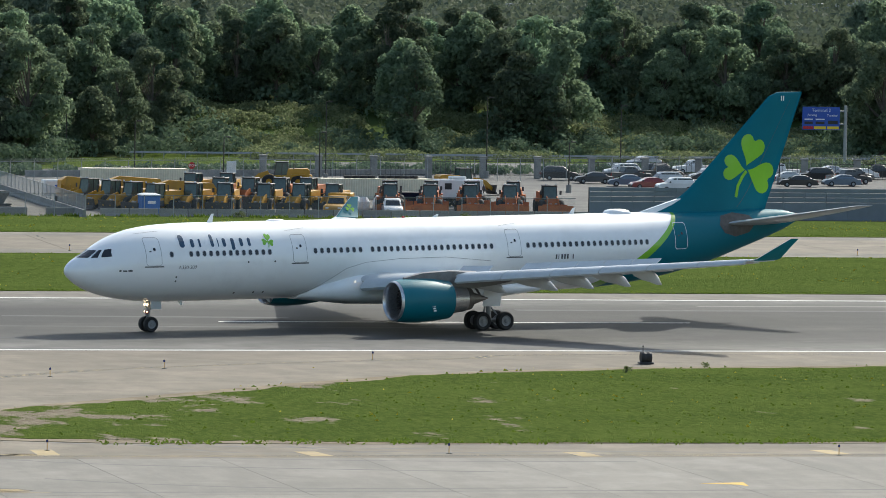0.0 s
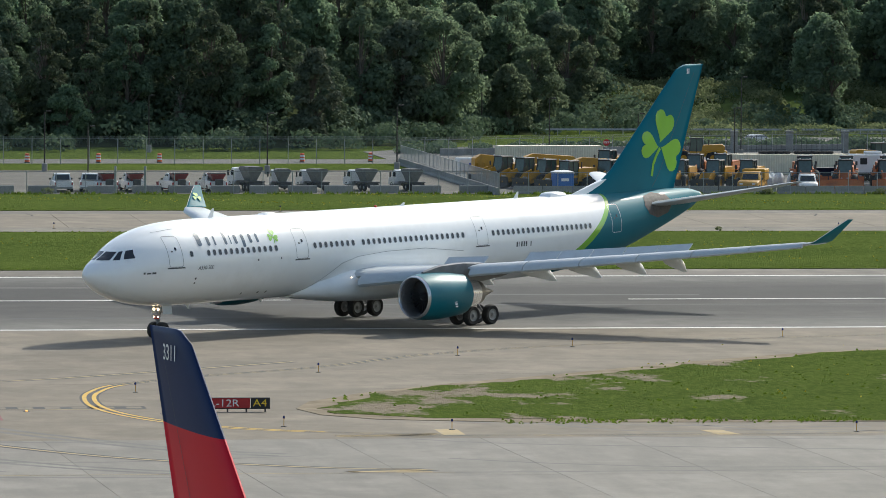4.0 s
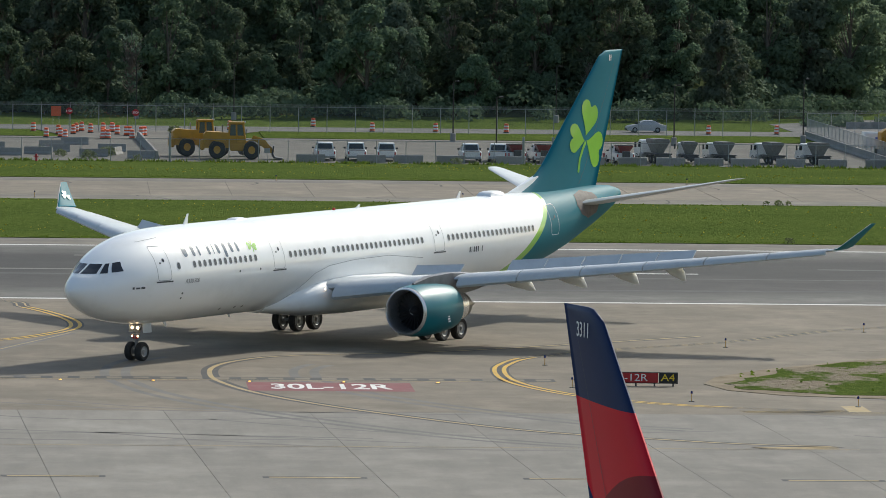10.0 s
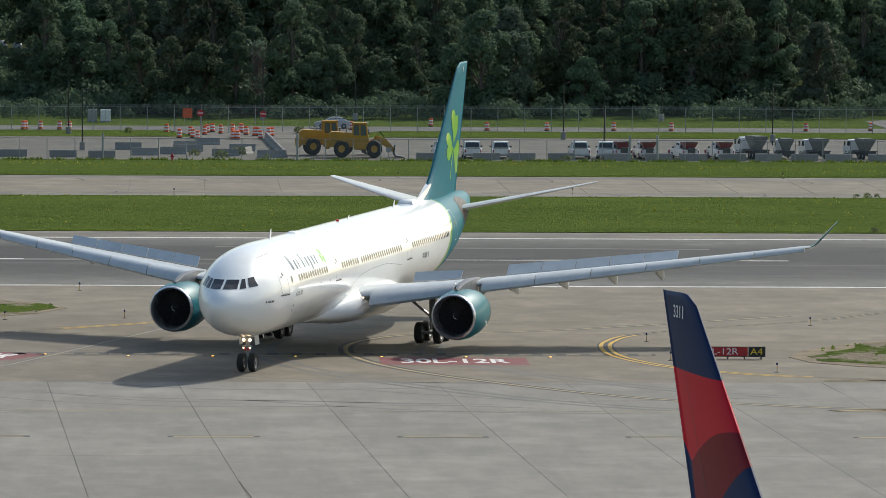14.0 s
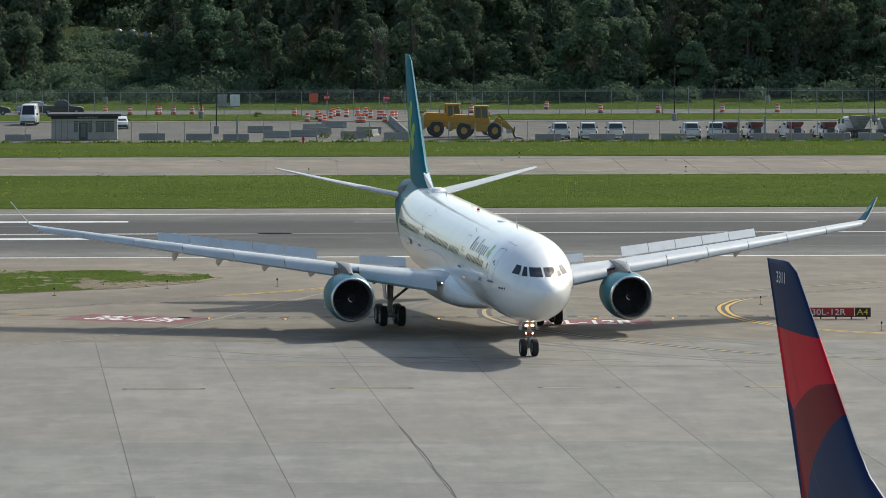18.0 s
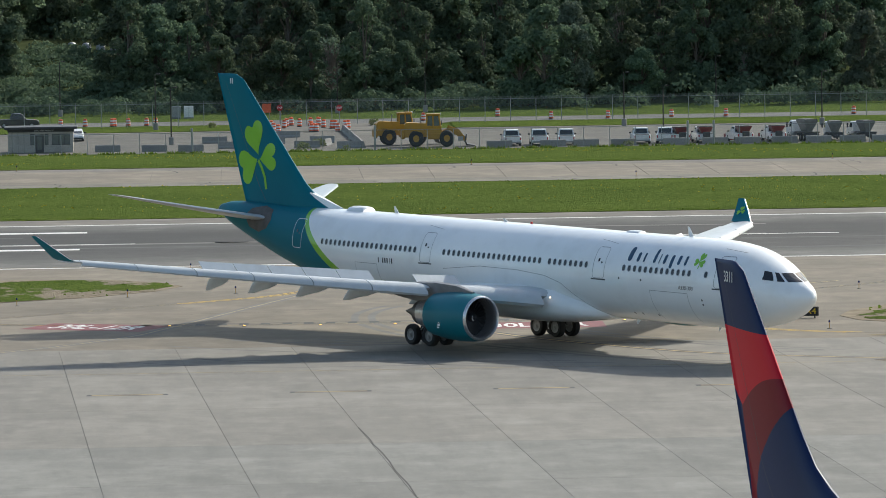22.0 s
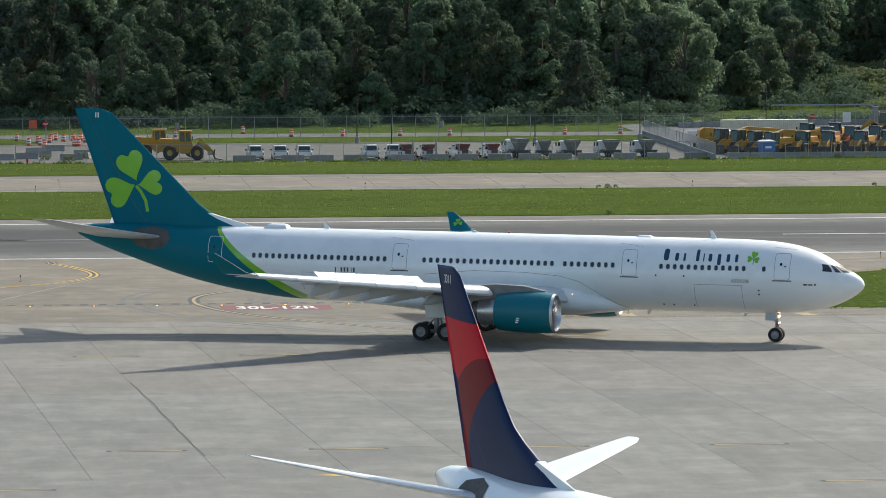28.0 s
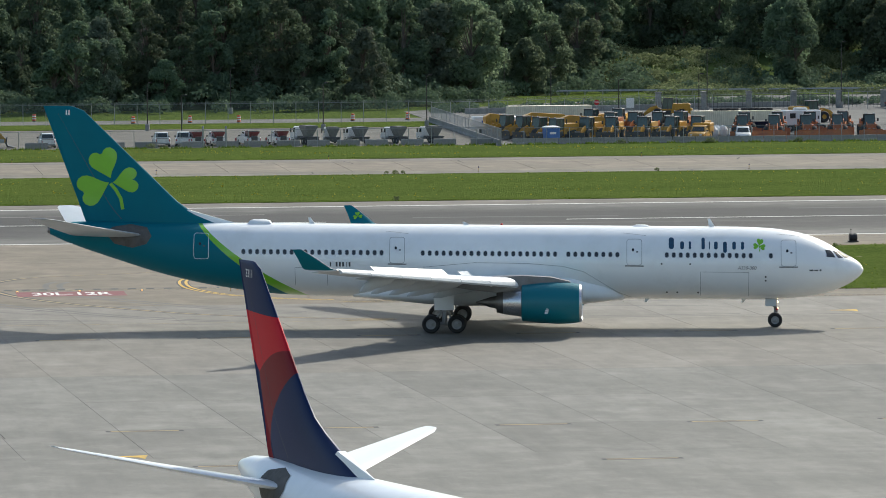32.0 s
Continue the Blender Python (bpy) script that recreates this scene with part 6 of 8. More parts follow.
JERSEYS = [(-6.5, 641, 2), (-3.3, 644, -8), (-1.5, 650, 12), (2.5, 640, 0), (-8.5, 655, 4), (-2, 660, 30), (4.5, 652, -4), (7.5, 637, 3), (0.5, 668, 8), (5, 645, 75)] + [(9.0 - 0.09 * i, 638 + 3.2 * i, 90 + 4) for i in range(15)]
JERSEYS += [(86.2, 628.5 + 3.1 * i, 90) for i in range(25)] + [(90 + 3.1 * i, 631.0, 0) for i in range(17)]
for x, y, r in JERSEYS:
    o = tagged(new("concrete_barrier", JERSEY), "grey concrete road barrier, flared foot", "barrier", "road barriers")
    o.matrix_world = pose(x, y, 0, 0, 0, r)


def barrel():
    t = thing("traffic_barrel", "orange and white striped traffic barrel on a black base", "barrel", "traffic barrels")
    part("drum", lathe([(0.3, 0.1), (0.29, 0.45), (0.27, 0.8), (0.24, 1.05), (0.1, 1.08), (0, 1.08)], 14, axis="z"), ORANGE, t, smooth=True)
    for z in (0.32, 0.66):
        part("band", lathe([(0.312 - z * 0.04, z), (0.306 - z * 0.05, z + 0.18)], 14, axis="z"), BAND_WHITE, t, "white reflective band")
    part("base", lathe([(0.35, 0), (0.35, 0.08), (0.3, 0.12)], 12, axis="z"), PLASTIC, t)
    return t


rb = random.Random(3)
bars = [(-4.5 + rb.uniform(0, 13), 681 + rb.uniform(0, 24)) for _ in range(22)] + [(-38.5 + 3.2 * i + rb.uniform(-0.5, 0.5), 708.5) for i in range(6)] + [(-21.8, 709), (-20, 708.6), (-17.6, 708.8), (-16.4, 708.4)]
bars += [(18.7, 711), (29, 722), (43, 710.5), (51.4, 711), (58.6, 711), (75.6, 712), (84, 714), (35.5, 710.5)]
place_all(barrel(), [pose(x, y, 0) for x, y in bars])


def wheel_loader(name="wheel_loader", label="yellow wheel loader with a raised cab and bucket", mat=None, group="wheel loaders", bucket_mat=None, bulky=False):
    mat = mat or YELLOW
    t = thing(name, label, "loader", group)
    part("engine_body", hull([(-3.4, -0.95, 1.0), (-3.4, 0.95, 1.0), (-3.5, -0.85, 2.2), (-3.5, 0.85, 2.2), (-0.9, -0.85, 2.35), (-0.9, 0.85, 2.35), (-0.6, -0.95, 1.0), (-0.6, 0.95, 1.0), (-3.2, -0.9, 2.45), (-3.2, 0.9, 2.45)]), mat, t)
    part("counterweight", cbox(-3.8, -3.35, -1.1, 1.1, 0.8, 1.7, 0.12), mat, t)
    cab = part("cab", hull([(-0.95, -0.72, 1.5), (-0.95, 0.72, 1.5), (0.7, -0.72, 1.5), (0.7, 0.72, 1.5), (-0.85, -0.66, 3.1), (-0.85, 0.66, 3.1), (0.45, -0.66, 3.1), (0.45, 0.66, 3.1)]), CAB_GLASS, t, "glazed driver's cab")
    part("cab_base", cbox(-1.0, 0.75, -0.78, 0.78, 1.3, 2.1 if bulky else 1.62, 0.05), mat, cab)
    part("side_panel", cbox(-0.8, 0.9, -0.85, 0.85, 0.75, 1.4, 0.08), mat if bulky else STEEL_DARK, t)
    for x, x2 in ((-0.97, -0.87), (-0.15, -0.2), (0.72, 0.47)):
        for s in (1, -1):
            part("cab_post", rod((x, s * 0.75, 1.5), (x2, s * 0.69, 3.1), 0.09 if bulky else 0.045, n=6), mat if bulky else STEEL_DARK, cab)
            part("mirror", cbox(0.72, 0.8, s * 1.08 - 0.12, s * 1.08 + 0.12, 2.2, 2.65, 0.03), STEEL_DARK, cab) if x > 0.5 else None
    part("cab_roof", cbox(-1.0, 0.6, -0.78, 0.78, 3.08, 3.3 if bulky else 3.2, 0.06), mat if bulky else STEEL_DARK, cab)
    part("front_frame", hull([(0.5, -0.6, 0.7), (0.5, 0.6, 0.7), (2.2, -0.55, 0.7), (2.2, 0.55, 0.7), (0.6, -0.5, 1.5), (0.6, 0.5, 1.5), (1.6, -0.5, 1.9), (1.6, 0.5, 1.9)]), mat, t)
    for s in (1, -1):
        part("lift_arm", hull([(1.3, s * 0.5, 1.8), (1.3, s * 0.62, 1.8), (1.5, s * 0.5, 2.1), (1.5, s * 0.62, 2.1), (3.4, s * 0.5, 0.5), (3.4, s * 0.62, 0.5), (3.6, s * 0.5, 0.75), (3.6, s * 0.62, 0.75), (2.6, s * 0.56, 1.75)]), mat, t)
        part("ram", rod((1.4, s * 0.3, 1.2), (2.9, s * 0.3, 1.3), 0.08), GALV, t)
    part("bucket", loft([[(3.4, y, 0.9), (3.3, y, 0.5), (3.5, y, 0.15), (4.5, y, 0.08), (4.45, y, 0.14), (3.65, y, 0.25), (3.5, y, 0.55), (3.6, y, 1.25), (3.5, y, 1.25)] for y in (-1.35, 1.35)]), bucket_mat or STEEL_DARK, t, "dark steel bucket")
    part("exhaust_pipe", rod((-1.6, 0.45, 2.3), (-1.6, 0.45, 3.0), 0.07), GALV if bulky else STEEL_DARK, t)
    for s in (1, -1):
        part("mudguard", hull([(-2.9, s * 0.8, 1.75), (-1.3, s * 0.8, 1.75), (-2.9, s * 1.3, 1.72), (-1.3, s * 1.3, 1.72), (-1.1, s * 1.3, 1.4), (-1.1, s * 0.8, 1.4)]), mat, t)
        part("work_lamp", cbox(0.6, 0.72, s * 0.55 - 0.09, s * 0.55 + 0.09, 3.2, 3.36), HEAD_LAMP, t)
    wheels_on(t, (-2.1, 1.35), 1.05, 1.0, BIG_WHEEL, BIG_RIM_Y if mat is YELLOW else SMALL_RIM, 0.85)
    return t


big_loader = wheel_loader("big_loader", "bulky yellow wheel loader with a yellow cab", None, "loaders beside the road barriers", None, True)
place_all(big_loader, [pose(14.4, 643.5, 0, 0, 0, 6) @ Matrix.Diagonal((1.05, 1.05, 1.18, 1)), pose(17.6, 637.6, 0, 0, 0, -2)])
loader = wheel_loader()
yard = [(90.2 + 1.7 * i, 650.5 - 4.2 * i, 207 + rb.uniform(-7, 7)) for i in range(4)]
yard += [(x, 640 + rb.uniform(-0.4, 0.4), 241 + rb.uniform(-7, 7)) for x in (99.8, 103.3, 107.7, 111.5, 115.1)] + [(x, 668 + rb.uniform(-0.8, 0.8), 240 + rb.uniform(-9, 9)) for x in (104.5, 108.6)]
loader.matrix_world = pose(yard[0][0], yard[0][1], 0, 0, 0, yard[0][2])
tagged(loader, "yellow wheel loader in a crowded equipment yard")
for x, y, r in yard[1:]:
    copy_thing(loader, pose(x, y, 0, 0, 0, r))
hooded = wheel_loader("orange_loader", "loader with an orange hood and black cab posts", RUST_ORANGE, "orange-hooded loaders", STEEL_DARK)
place_all(hooded, [pose(x, 656 + rb.uniform(-0.5, 0.5), 0, 0, 0, 241 + rb.uniform(-5, 5)) for x in (105.5, 108.9, 112.3, 115.4)])
plough = wheel_loader("plough_loader", "orange loader tractor with a wide plough blade", RUST_ORANGE, "plough tractors", RUST_ORANGE)
part("plough", hull([(4.0, -1.9, 0.15), (4.0, 1.9, 0.15), (4.35, -1.9, 0.12), (4.35, 1.9, 0.12), (3.95, -1.9, 1.05), (3.95, 1.9, 1.05), (4.2, -1.9, 1.15), (4.2, 1.9, 1.15)]), RUST_ORANGE, plough, "wide orange-brown plough blade")
place_all(plough, [pose(121.5 + 4.4 * i, 641.5, 0, 0, 0, 262 + rb.uniform(-6, 6)) for i in range(5)] + [pose(123.5 + 4.6 * i, 651, 0, 0, 0, 258 + rb.uniform(-9, 9)) for i in range(4)])


def container(L, label):
    t = thing("shipping_container", label, "container")
    sec = []
    n = int(L / 0.28)
    for i in range(n * 2 + 1):
        x = -L / 2 + L * i / (n * 2)
        sec.append((x, 0.03 if (i // 1) % 2 else 0.0))
    v, f = [], []
    for side in (1, -1):
        o = len(v)
        for x, d in sec:
            y = side * (1.2 - d)
            v += [(x, y, 0.15), (x, y, 2.45)]
        f += [(o + 2 * i, o + 2 * i + 2, o + 2 * i + 3, o + 2 * i + 1) for i in range(len(sec) - 1)]
    part("corrugated_side", (v, f), CREAM, t)
    part("roof", cbox(-L / 2, L / 2, -1.2, 1.2, 2.42, 2.5, 0.02), CREAM, t)
    part("floor_frame", cbox(-L / 2, L / 2, -1.21, 1.21, 0, 0.17, 0.03), CREAM, t)
    for x in (-L / 2, L / 2):
        part("end_wall", cbox(x - 0.06, x + 0.06, -1.18, 1.18, 0.1, 2.45, 0.03), CREAM, t)
        for s in (1, -1):
            part("corner_post", cbox(x - 0.09, x + 0.09, s * 1.2 - 0.08, s * 1.2 + 0.02 + 0.06, 0, 2.5, 0.02), CREAM, t)
    return t


container(12.2, "cream corrugated shipping container in the yard").matrix_world = pose(103.2, 700, 0, 0, 0, 3) @ Matrix.Diagonal((1, 1, 0.98, 1))
container(13.0, "long cream shipping container carrying tyres").matrix_world = pose(127.5, 679, 0, 0, 0, 2) @ Matrix.Diagonal((1, 1, 0.92, 1))
# tyres and small machines on and behind the long container
for i in range(9):
    o = thing("spare_tyre", "black spare tyre lying on a container roof", "tyre", "spare tyres", vf=lathe([(0.3, 0.02), (0.5, 0.0), (0.55, 0.15), (0.5, 0.3), (0.3, 0.28), (0.3, 0.02)], 16, axis="z"), mats=RUBBER, smooth=True)
    o.matrix_world = pose(124.5 + 0.9 * i + (0.5 if i > 3 else 0), 679.2 + 0.3 * i / 9, 2.31)


def porta():
    t = thing("portable_toilet", "blue portable toilet with a white domed roof", "toilet")
    part("cabin", cbox(-0.58, 0.58, -0.58, 0.58, 0.1, 2.05, 0.05), PORTA_BLUE, t)
    part("door", cbox(-0.42, 0.42, -0.63, -0.57, 0.2, 1.95, 0.02), PORTA_BLUE, t)
    part("roof", hull([(sx * 0.64 * k, sy * 0.64 * k, z) for sx in (-1, 1) for sy in (-1, 1) for z, k in ((2.03, 1), (2.15, 0.95), (2.3, 0.55))]), BAND_WHITE, t, "white domed roof")
    part("base", cbox(-0.6, 0.6, -0.65, 0.65, 0, 0.12), PLASTIC, t)
    part("notice", box(-0.25, 0.25, -0.645, -0.633, 1.2, 1.5), BAND_WHITE, t)
    return t


porta().matrix_world = pose(94.2, 634.5, 0, 0, 0, 8) @ Matrix.Diagonal((1.7, 1.5, 1.0, 1))
# white box trailer, water tank lorry, yellow truck, dumpster
t = thing("box_trailer", "white enclosed trailer beside the yard fence", "trailer")
part("body", cbox(-3.2, 3.2, -1.05, 1.05, 0.5, 2.3, 0.14), paint("white", CAR_PAINTS["white"]), t, smooth=True)
part("stripe", merge(*[box(-2 + 0.5 * i, -1.7 + 0.5 * i, -1.062, -1.05, 1.35, 1.75) for i in range(6)]), SIGN_BLUE, t, "faded blue lettering bars")
part("hitch", rod((3.2, 0, 0.6), (4.2, 0, 0.5), 0.07), STEEL_DARK, t)
wheels_on(t, (-0.9, 0.0), 0.95)
t.matrix_world = pose(90.9, 668, 0, 0, 0, 4)
t = thing("tank_lorry", "white service body with a hatch among the machines", "truck")
part("body", cbox(-2.6, 2.6, -1.2, 1.2, 0.9, 3.0, 0.1), paint("white", CAR_PAINTS["white"]), t)
part("roof_hatch", cbox(-1.0, 0.8, -0.6, 0.6, 3.0, 3.35, 0.1), paint("white", CAR_PAINTS["white"]), t)
part("louvre", box(-1.9, -1.1, -1.215, -1.2, 1.9, 2.6), PLASTIC, t)
part("chassis", cbox(-2.7, 3.6, -0.5, 0.5, 0.5, 0.95), STEEL_DARK, t)
wheels_on(t, (-1.8, -0.6, 2.9), 0.95, 1.0, TRUCK_WHEEL, SMALL_RIM, 0.52)
t.matrix_world = pose(133.3, 661, 0, 0, 0, 5)
t = car("dump_truck", "yellow truck with a boxy yellow bed", "white", "pickup", "", "truck")
for o in t.children_recursive:
    if o.name.split(".")[0] in ("body", "cabin", "tailgate"):
        o.data.materials[0] = YELLOW
part("bed_box", cbox(-3.6, -0.9, -1.1, 1.1, 1.0, 2.1, 0.06), YELLOW, t, "yellow steel bed")
t.matrix_world = pose(114.8, 636.5, 0, 0, 0, 250) @ Matrix.Diagonal((1.1, 1.1, 1.1, 1))
place_all(car("service_pickup", "white service pickup facing the fence", "white", "pickup", "", "truck"), [pose(120.5, 635.5, 0, 0, 0, 262)])
t = thing("dumpster", "dark blue steel dumpster", "dumpster")
part("bin", loft([[(-1.3, -0.8, 0.1), (1.3, -0.8, 0.1), (1.3, 0.8, 0.1), (-1.3, 0.8, 0.1)], [(-1.5, -1.0, 1.7), (1.5, -1.0, 1.7), (1.5, 1.0, 1.7), (-1.5, 1.0, 1.7)]]), paint("navy", CAR_PAINTS["navy"]), t)
part("lid", cbox(-1.5, 1.5, -1.0, 1.0, 1.7, 1.78), PLASTIC, t)
part("label_plate", box(0.2, 0.8, -0.99, -0.96, 0.9, 1.4), BAND_WHITE, t)
t.matrix_world = pose(126.8, 655, 0, 0, 0, 5)
# big yellow steel bodies and wrapped white bales among the machines
for x, y, ln, top, turn in ((100.6, 649.5, 6.4, 3.1, 5), (90.4, 660.5, 3.8, 3.0, 4), (97.5, 664.5, 6.0, 2.9, 2)):
    h = ln / 2
    t = thing("steel_body", "large yellow steel truck body with a ridged roof", "truck body", "yellow steel bodies")
    part("shell", loft([[(-h, y2, 0.1), (h, y2, 0.1), (h, y2, top * 0.72), (h * 0.9, y2 * 0.8, top * 0.9), (-h * 0.6, y2 * 0.4, top), (-h, y2 * 0.8, top * 0.85)] for y2 in (-1.15, 1.15)]), YELLOW, t)
    for k in range(5):
        part("rib", cbox(-h * 0.9 + h * 0.42 * k, -h * 0.9 + h * 0.42 * k + 0.1, -1.2, 1.2, 0.1, top * 0.7, 0.02), YELLOW, t)
    part("skid", merge(cbox(-h, h, -0.9, -0.7, 0, 0.12), cbox(-h, h, 0.7, 0.9, 0, 0.12)), STEEL_DARK, t)
    t.matrix_world = pose(x, y, 0, 0, 0, turn)
for i, (x, y) in enumerate(((118.4, 647), (119.9, 647.4), (121.3, 646.8), (122.7, 647.3), (119.2, 648.6), (121.9, 648.9))):
    t = thing("wrapped_bale", "white plastic-wrapped bale on the yard", "bale", "wrapped bales", vf=hull([(0.75 * math.cos(a) * c, 0.6 * math.sin(a) * c, z) for a in (0.3 + 0.7 * k for k in range(9)) for z, c in ((0, 0.85), (0.3, 1.0), (1.0, 0.95), (1.45 + 0.1 * (i % 3), 0.5))]), mats=BAND_WHITE, at=pose(x, y, 0, 0, 0, 37 * i))
# big yellow excavator-like grader behind the containers
tagged(copy_thing(loader, pose(140.5, 690, 0, 0, 0, 12)), "yellow loader standing behind the containers")
tagged(copy_thing(loader, pose(121.5, 705, 0, 0, 0, 170)), "yellow loader standing behind the containers")


# ---- fences ----
def mesh_fabric(name, share, colour):
    """Chain link: mostly open wire fabric."""
    m = bpy.data.materials.new(name)
    m.use_nodes = True
    nt = m.node_tree
    b = nt.nodes["Principled BSDF"]
    b.inputs["Base Color"].default_value = colour
    b.inputs["Roughness"].default_value = 0.6
    vec = nt.nodes.new("ShaderNodeTexCoord").outputs["Object"]
    tr = nt.nodes.new("ShaderNodeBsdfTransparent")
    ms = nt.nodes.new("ShaderNodeMixShader")
    nt.links.new(mth(nt, "ADD", mth(nt, "MULTIPLY", noise_of(nt, vec, 3.0, 3, 0.6), share * 0.6), share * 0.7), ms.inputs[0])
    nt.links.new(tr.outputs[0], ms.inputs[1])
    nt.links.new(b.outputs[0], ms.inputs[2])
    nt.links.new(ms.outputs[0], nt.nodes["Material Output"].inputs[0])
    return m


LINK = mesh_fabric("chain link fabric", 0.13, (0.3, 0.31, 0.31, 1))
LINK_DENSE = mesh_fabric("chain link with windscreen fabric", 0.45, (0.5, 0.5, 0.49, 1))


def fence(label, pts, tall, gap, fabric, barbs=False, thick=(), post_r=0.045):
    """Posts, top rail and wire fabric along points; each span its own pieces."""
    t = thing("chain_link_fence", label, "fence")
    post = mesh_of("post", rod((0, 0, -0.1), (0, 0, tall), post_r, n=6), GALV)
    fat = mesh_of("post", rod((0, 0, -0.1), (0, 0, tall + 0.55), 0.13, n=8), GALV)
    arm = mesh_of("barb_arm", rod((0, 0, tall), (0, -0.28, tall + 0.32), 0.03, n=5), GALV)
    meshes = {}
    for (x0, y0), (x1, y1) in zip(pts, pts[1:]):
        ln = math.hypot(x1 - x0, y1 - y0)
        n = max(1, round(ln / gap))
        a = math.degrees(math.atan2(y1 - y0, x1 - x0))
        w = ln / n
        key = round(w, 2)
        if key not in meshes:
            meshes[key] = (mesh_of("fabric", ([(0, 0, 0.05), (w, 0, 0.05), (w, 0, tall), (0, 0, tall)], [(0, 1, 2, 3)]), fabric), mesh_of("rail", rod((0, 0, tall), (w, 0, tall), 0.03, n=5), GALV), mesh_of("barbed_wire", merge(*[rod((0, -0.09 * k, tall + 0.1 * k), (w, -0.09 * k, tall + 0.1 * k), 0.012, n=4) for k in (1, 2, 3)]), GALV))
        for i in range(n):
            m = pose(x0 + (x1 - x0) * i / n, y0 + (y1 - y0) * i / n, 0, 0, 0, a)
            big = any(abs(m.translation.x - q) < gap / 2 for q in thick)
            for nm, me in (("post", fat if big else post), ("fabric", meshes[key][0]), ("rail", meshes[key][1])) + ((("barb_arm", arm), ("barbed_wire", meshes[key][2])) if barbs else ()):
                o = part(nm, me, None, t)
                o.matrix_basis = m
    return t


fence("galvanised chain-link perimeter fence along the yard", [(-75, 629.5), (86.5, 629.5)], 2.4, 3.05, LINK, False, (-11.3, 9.5, 11.0, 46.7, 48.4, 49.6, 87))
fence("tall galvanised security fence with barbed wire arms", [(-80, 703.5), (86.5, 705.5)], 3.0, 3.3, LINK, True)
fence("chain-link fence with pale windscreen beside the yard", [(86.7, 629.5), (86.7, 707)], 2.2, 3.1, LINK_DENSE)
fence("chain-link fence over a low concrete wall", [(86.7, 629.2), (139, 629.2)], 2.3, 3.1, LINK)
fence("tall chain-link fence behind the machines", [(86.7, 707), (132, 726), (215, 752)], 2.8, 3.3, LINK, True)
# slatted wall on the far side of the equipment yard
t = thing("slatted_wall", "blue-grey slatted board wall with open gaps", "wall")
for i in range(36):
    for z0, z1 in ((0.0, 1.9), (1.93, 2.42), (2.45, 2.94), (2.97, 3.4)):
        part("board", cbox(141.2 + 2.4 * i + 0.01, 143.6 + 2.4 * i - 0.01, 632.0 + 0.06 * i, 632.12 + 0.06 * i, z0, z1, 0.015), WALL_BLUE, t)
    part("wall_post", cbox(141.15 + 2.4 * i, 141.3 + 2.4 * i, 632.14 + 0.06 * i, 632.3 + 0.06 * i, 0, 3.4, 0.02), STEEL_DARK, t)
# pillared road wall beyond the car park
t = thing("pillared_railing", "dark iron railing between pale concrete pillars", "railing")
for i in range(-3, 14):
    x, y = 147.5 + 7.15 * i, 742 + 0.4 * i
    part("pillar", cbox(x - 0.4, x + 0.4, y - 0.4, y + 0.4, 0, 2.6, 0.06), CONCRETE, t)
    part("pillar_cap", cbox(x - 0.5, x + 0.5, y - 0.5, y + 0.5, 2.6, 2.78, 0.05), CONCRETE, t)
    for z in (0.4, 2.1):
        part("rail", rod((x + 0.4, y, z), (x + 6.75, y + 0.4, z), 0.04, n=5), STEEL_DARK, t)
    for k in range(9):
        part("baluster", rod((x + 0.9 + 0.65 * k, y, 0.1), (x + 0.9 + 0.65 * k, y, 2.2), 0.03, n=4), STEEL_DARK, t)
t = thing("low_wall", "pale low concrete wall behind the machines", "wall")
for i in range(18):
    part("wall_panel", cbox(95 + 3.0 * i, 97.97 + 3.0 * i, 733.0 + 0.9 * i, 733.3 + 0.9 * i, -0.1, 0.85, 0.03), CONCRETE, t)
rw = np.random.RandomState(31)
lumps = []
for i in range(260):
    x = rw.uniform(90, 225)
    r = rw.uniform(0.5, 1.2)
    lumps.append((x, 736 + 0.28 * (x - 95) + rw.uniform(1.5, 8), r * 0.3, r * 1.6, r))
v, f = leaf_cloud(rw, lumps, 30000, 0.25)
tagged(new("roadside_weeds", fast_mesh("roadside_weeds", v, f, LEAVES)), "tall green weeds behind the low wall", "weeds", kind="stuff")
t = thing("guard_rail", "pale steel guard rail along the far road", "railing")
part("beam", loft([[(x, y, z) for y, z in ((804, 0.66), (804.1, 0.9), (804.0, 0.9), (803.9, 0.66))] for x in (118, 300)]), GALV, t)
for i in range(60):
    part("rail_post", box(118 + 3 * i, 118.12 + 3 * i, 804.1, 804.2, 0, 0.9), GALV, t)


# ---- poles and signs ----
def pole(x, y, tall, heads=1, base=0.9):
    t = thing("lamp_pole", "slim dark lamp pole on a concrete foot", "lamp pole", "lamp poles", at=pose(x, y, terrain(x, y) + 0.05))
    part("shaft", rod((0, 0, 0), (0, 0, tall), 0.09, 0.06, 8), POLE_DARK, t)
    part("foot", lathe([(0.32, 0), (0.32, base), (0.25, base + 0.04), (0, base + 0.04)], 12, axis="z"), CONCRETE, t, "concrete foot")
    for k in range(heads):
        part("lamp_head", hull([((0.2 + 0.55 * e) * (1 if k == 0 else -1), yy, tall + z) for e in (0, 1) for yy in (-0.18, 0.18) for z in (-0.05, 0.1)]), POLE_DARK, t)
    return t


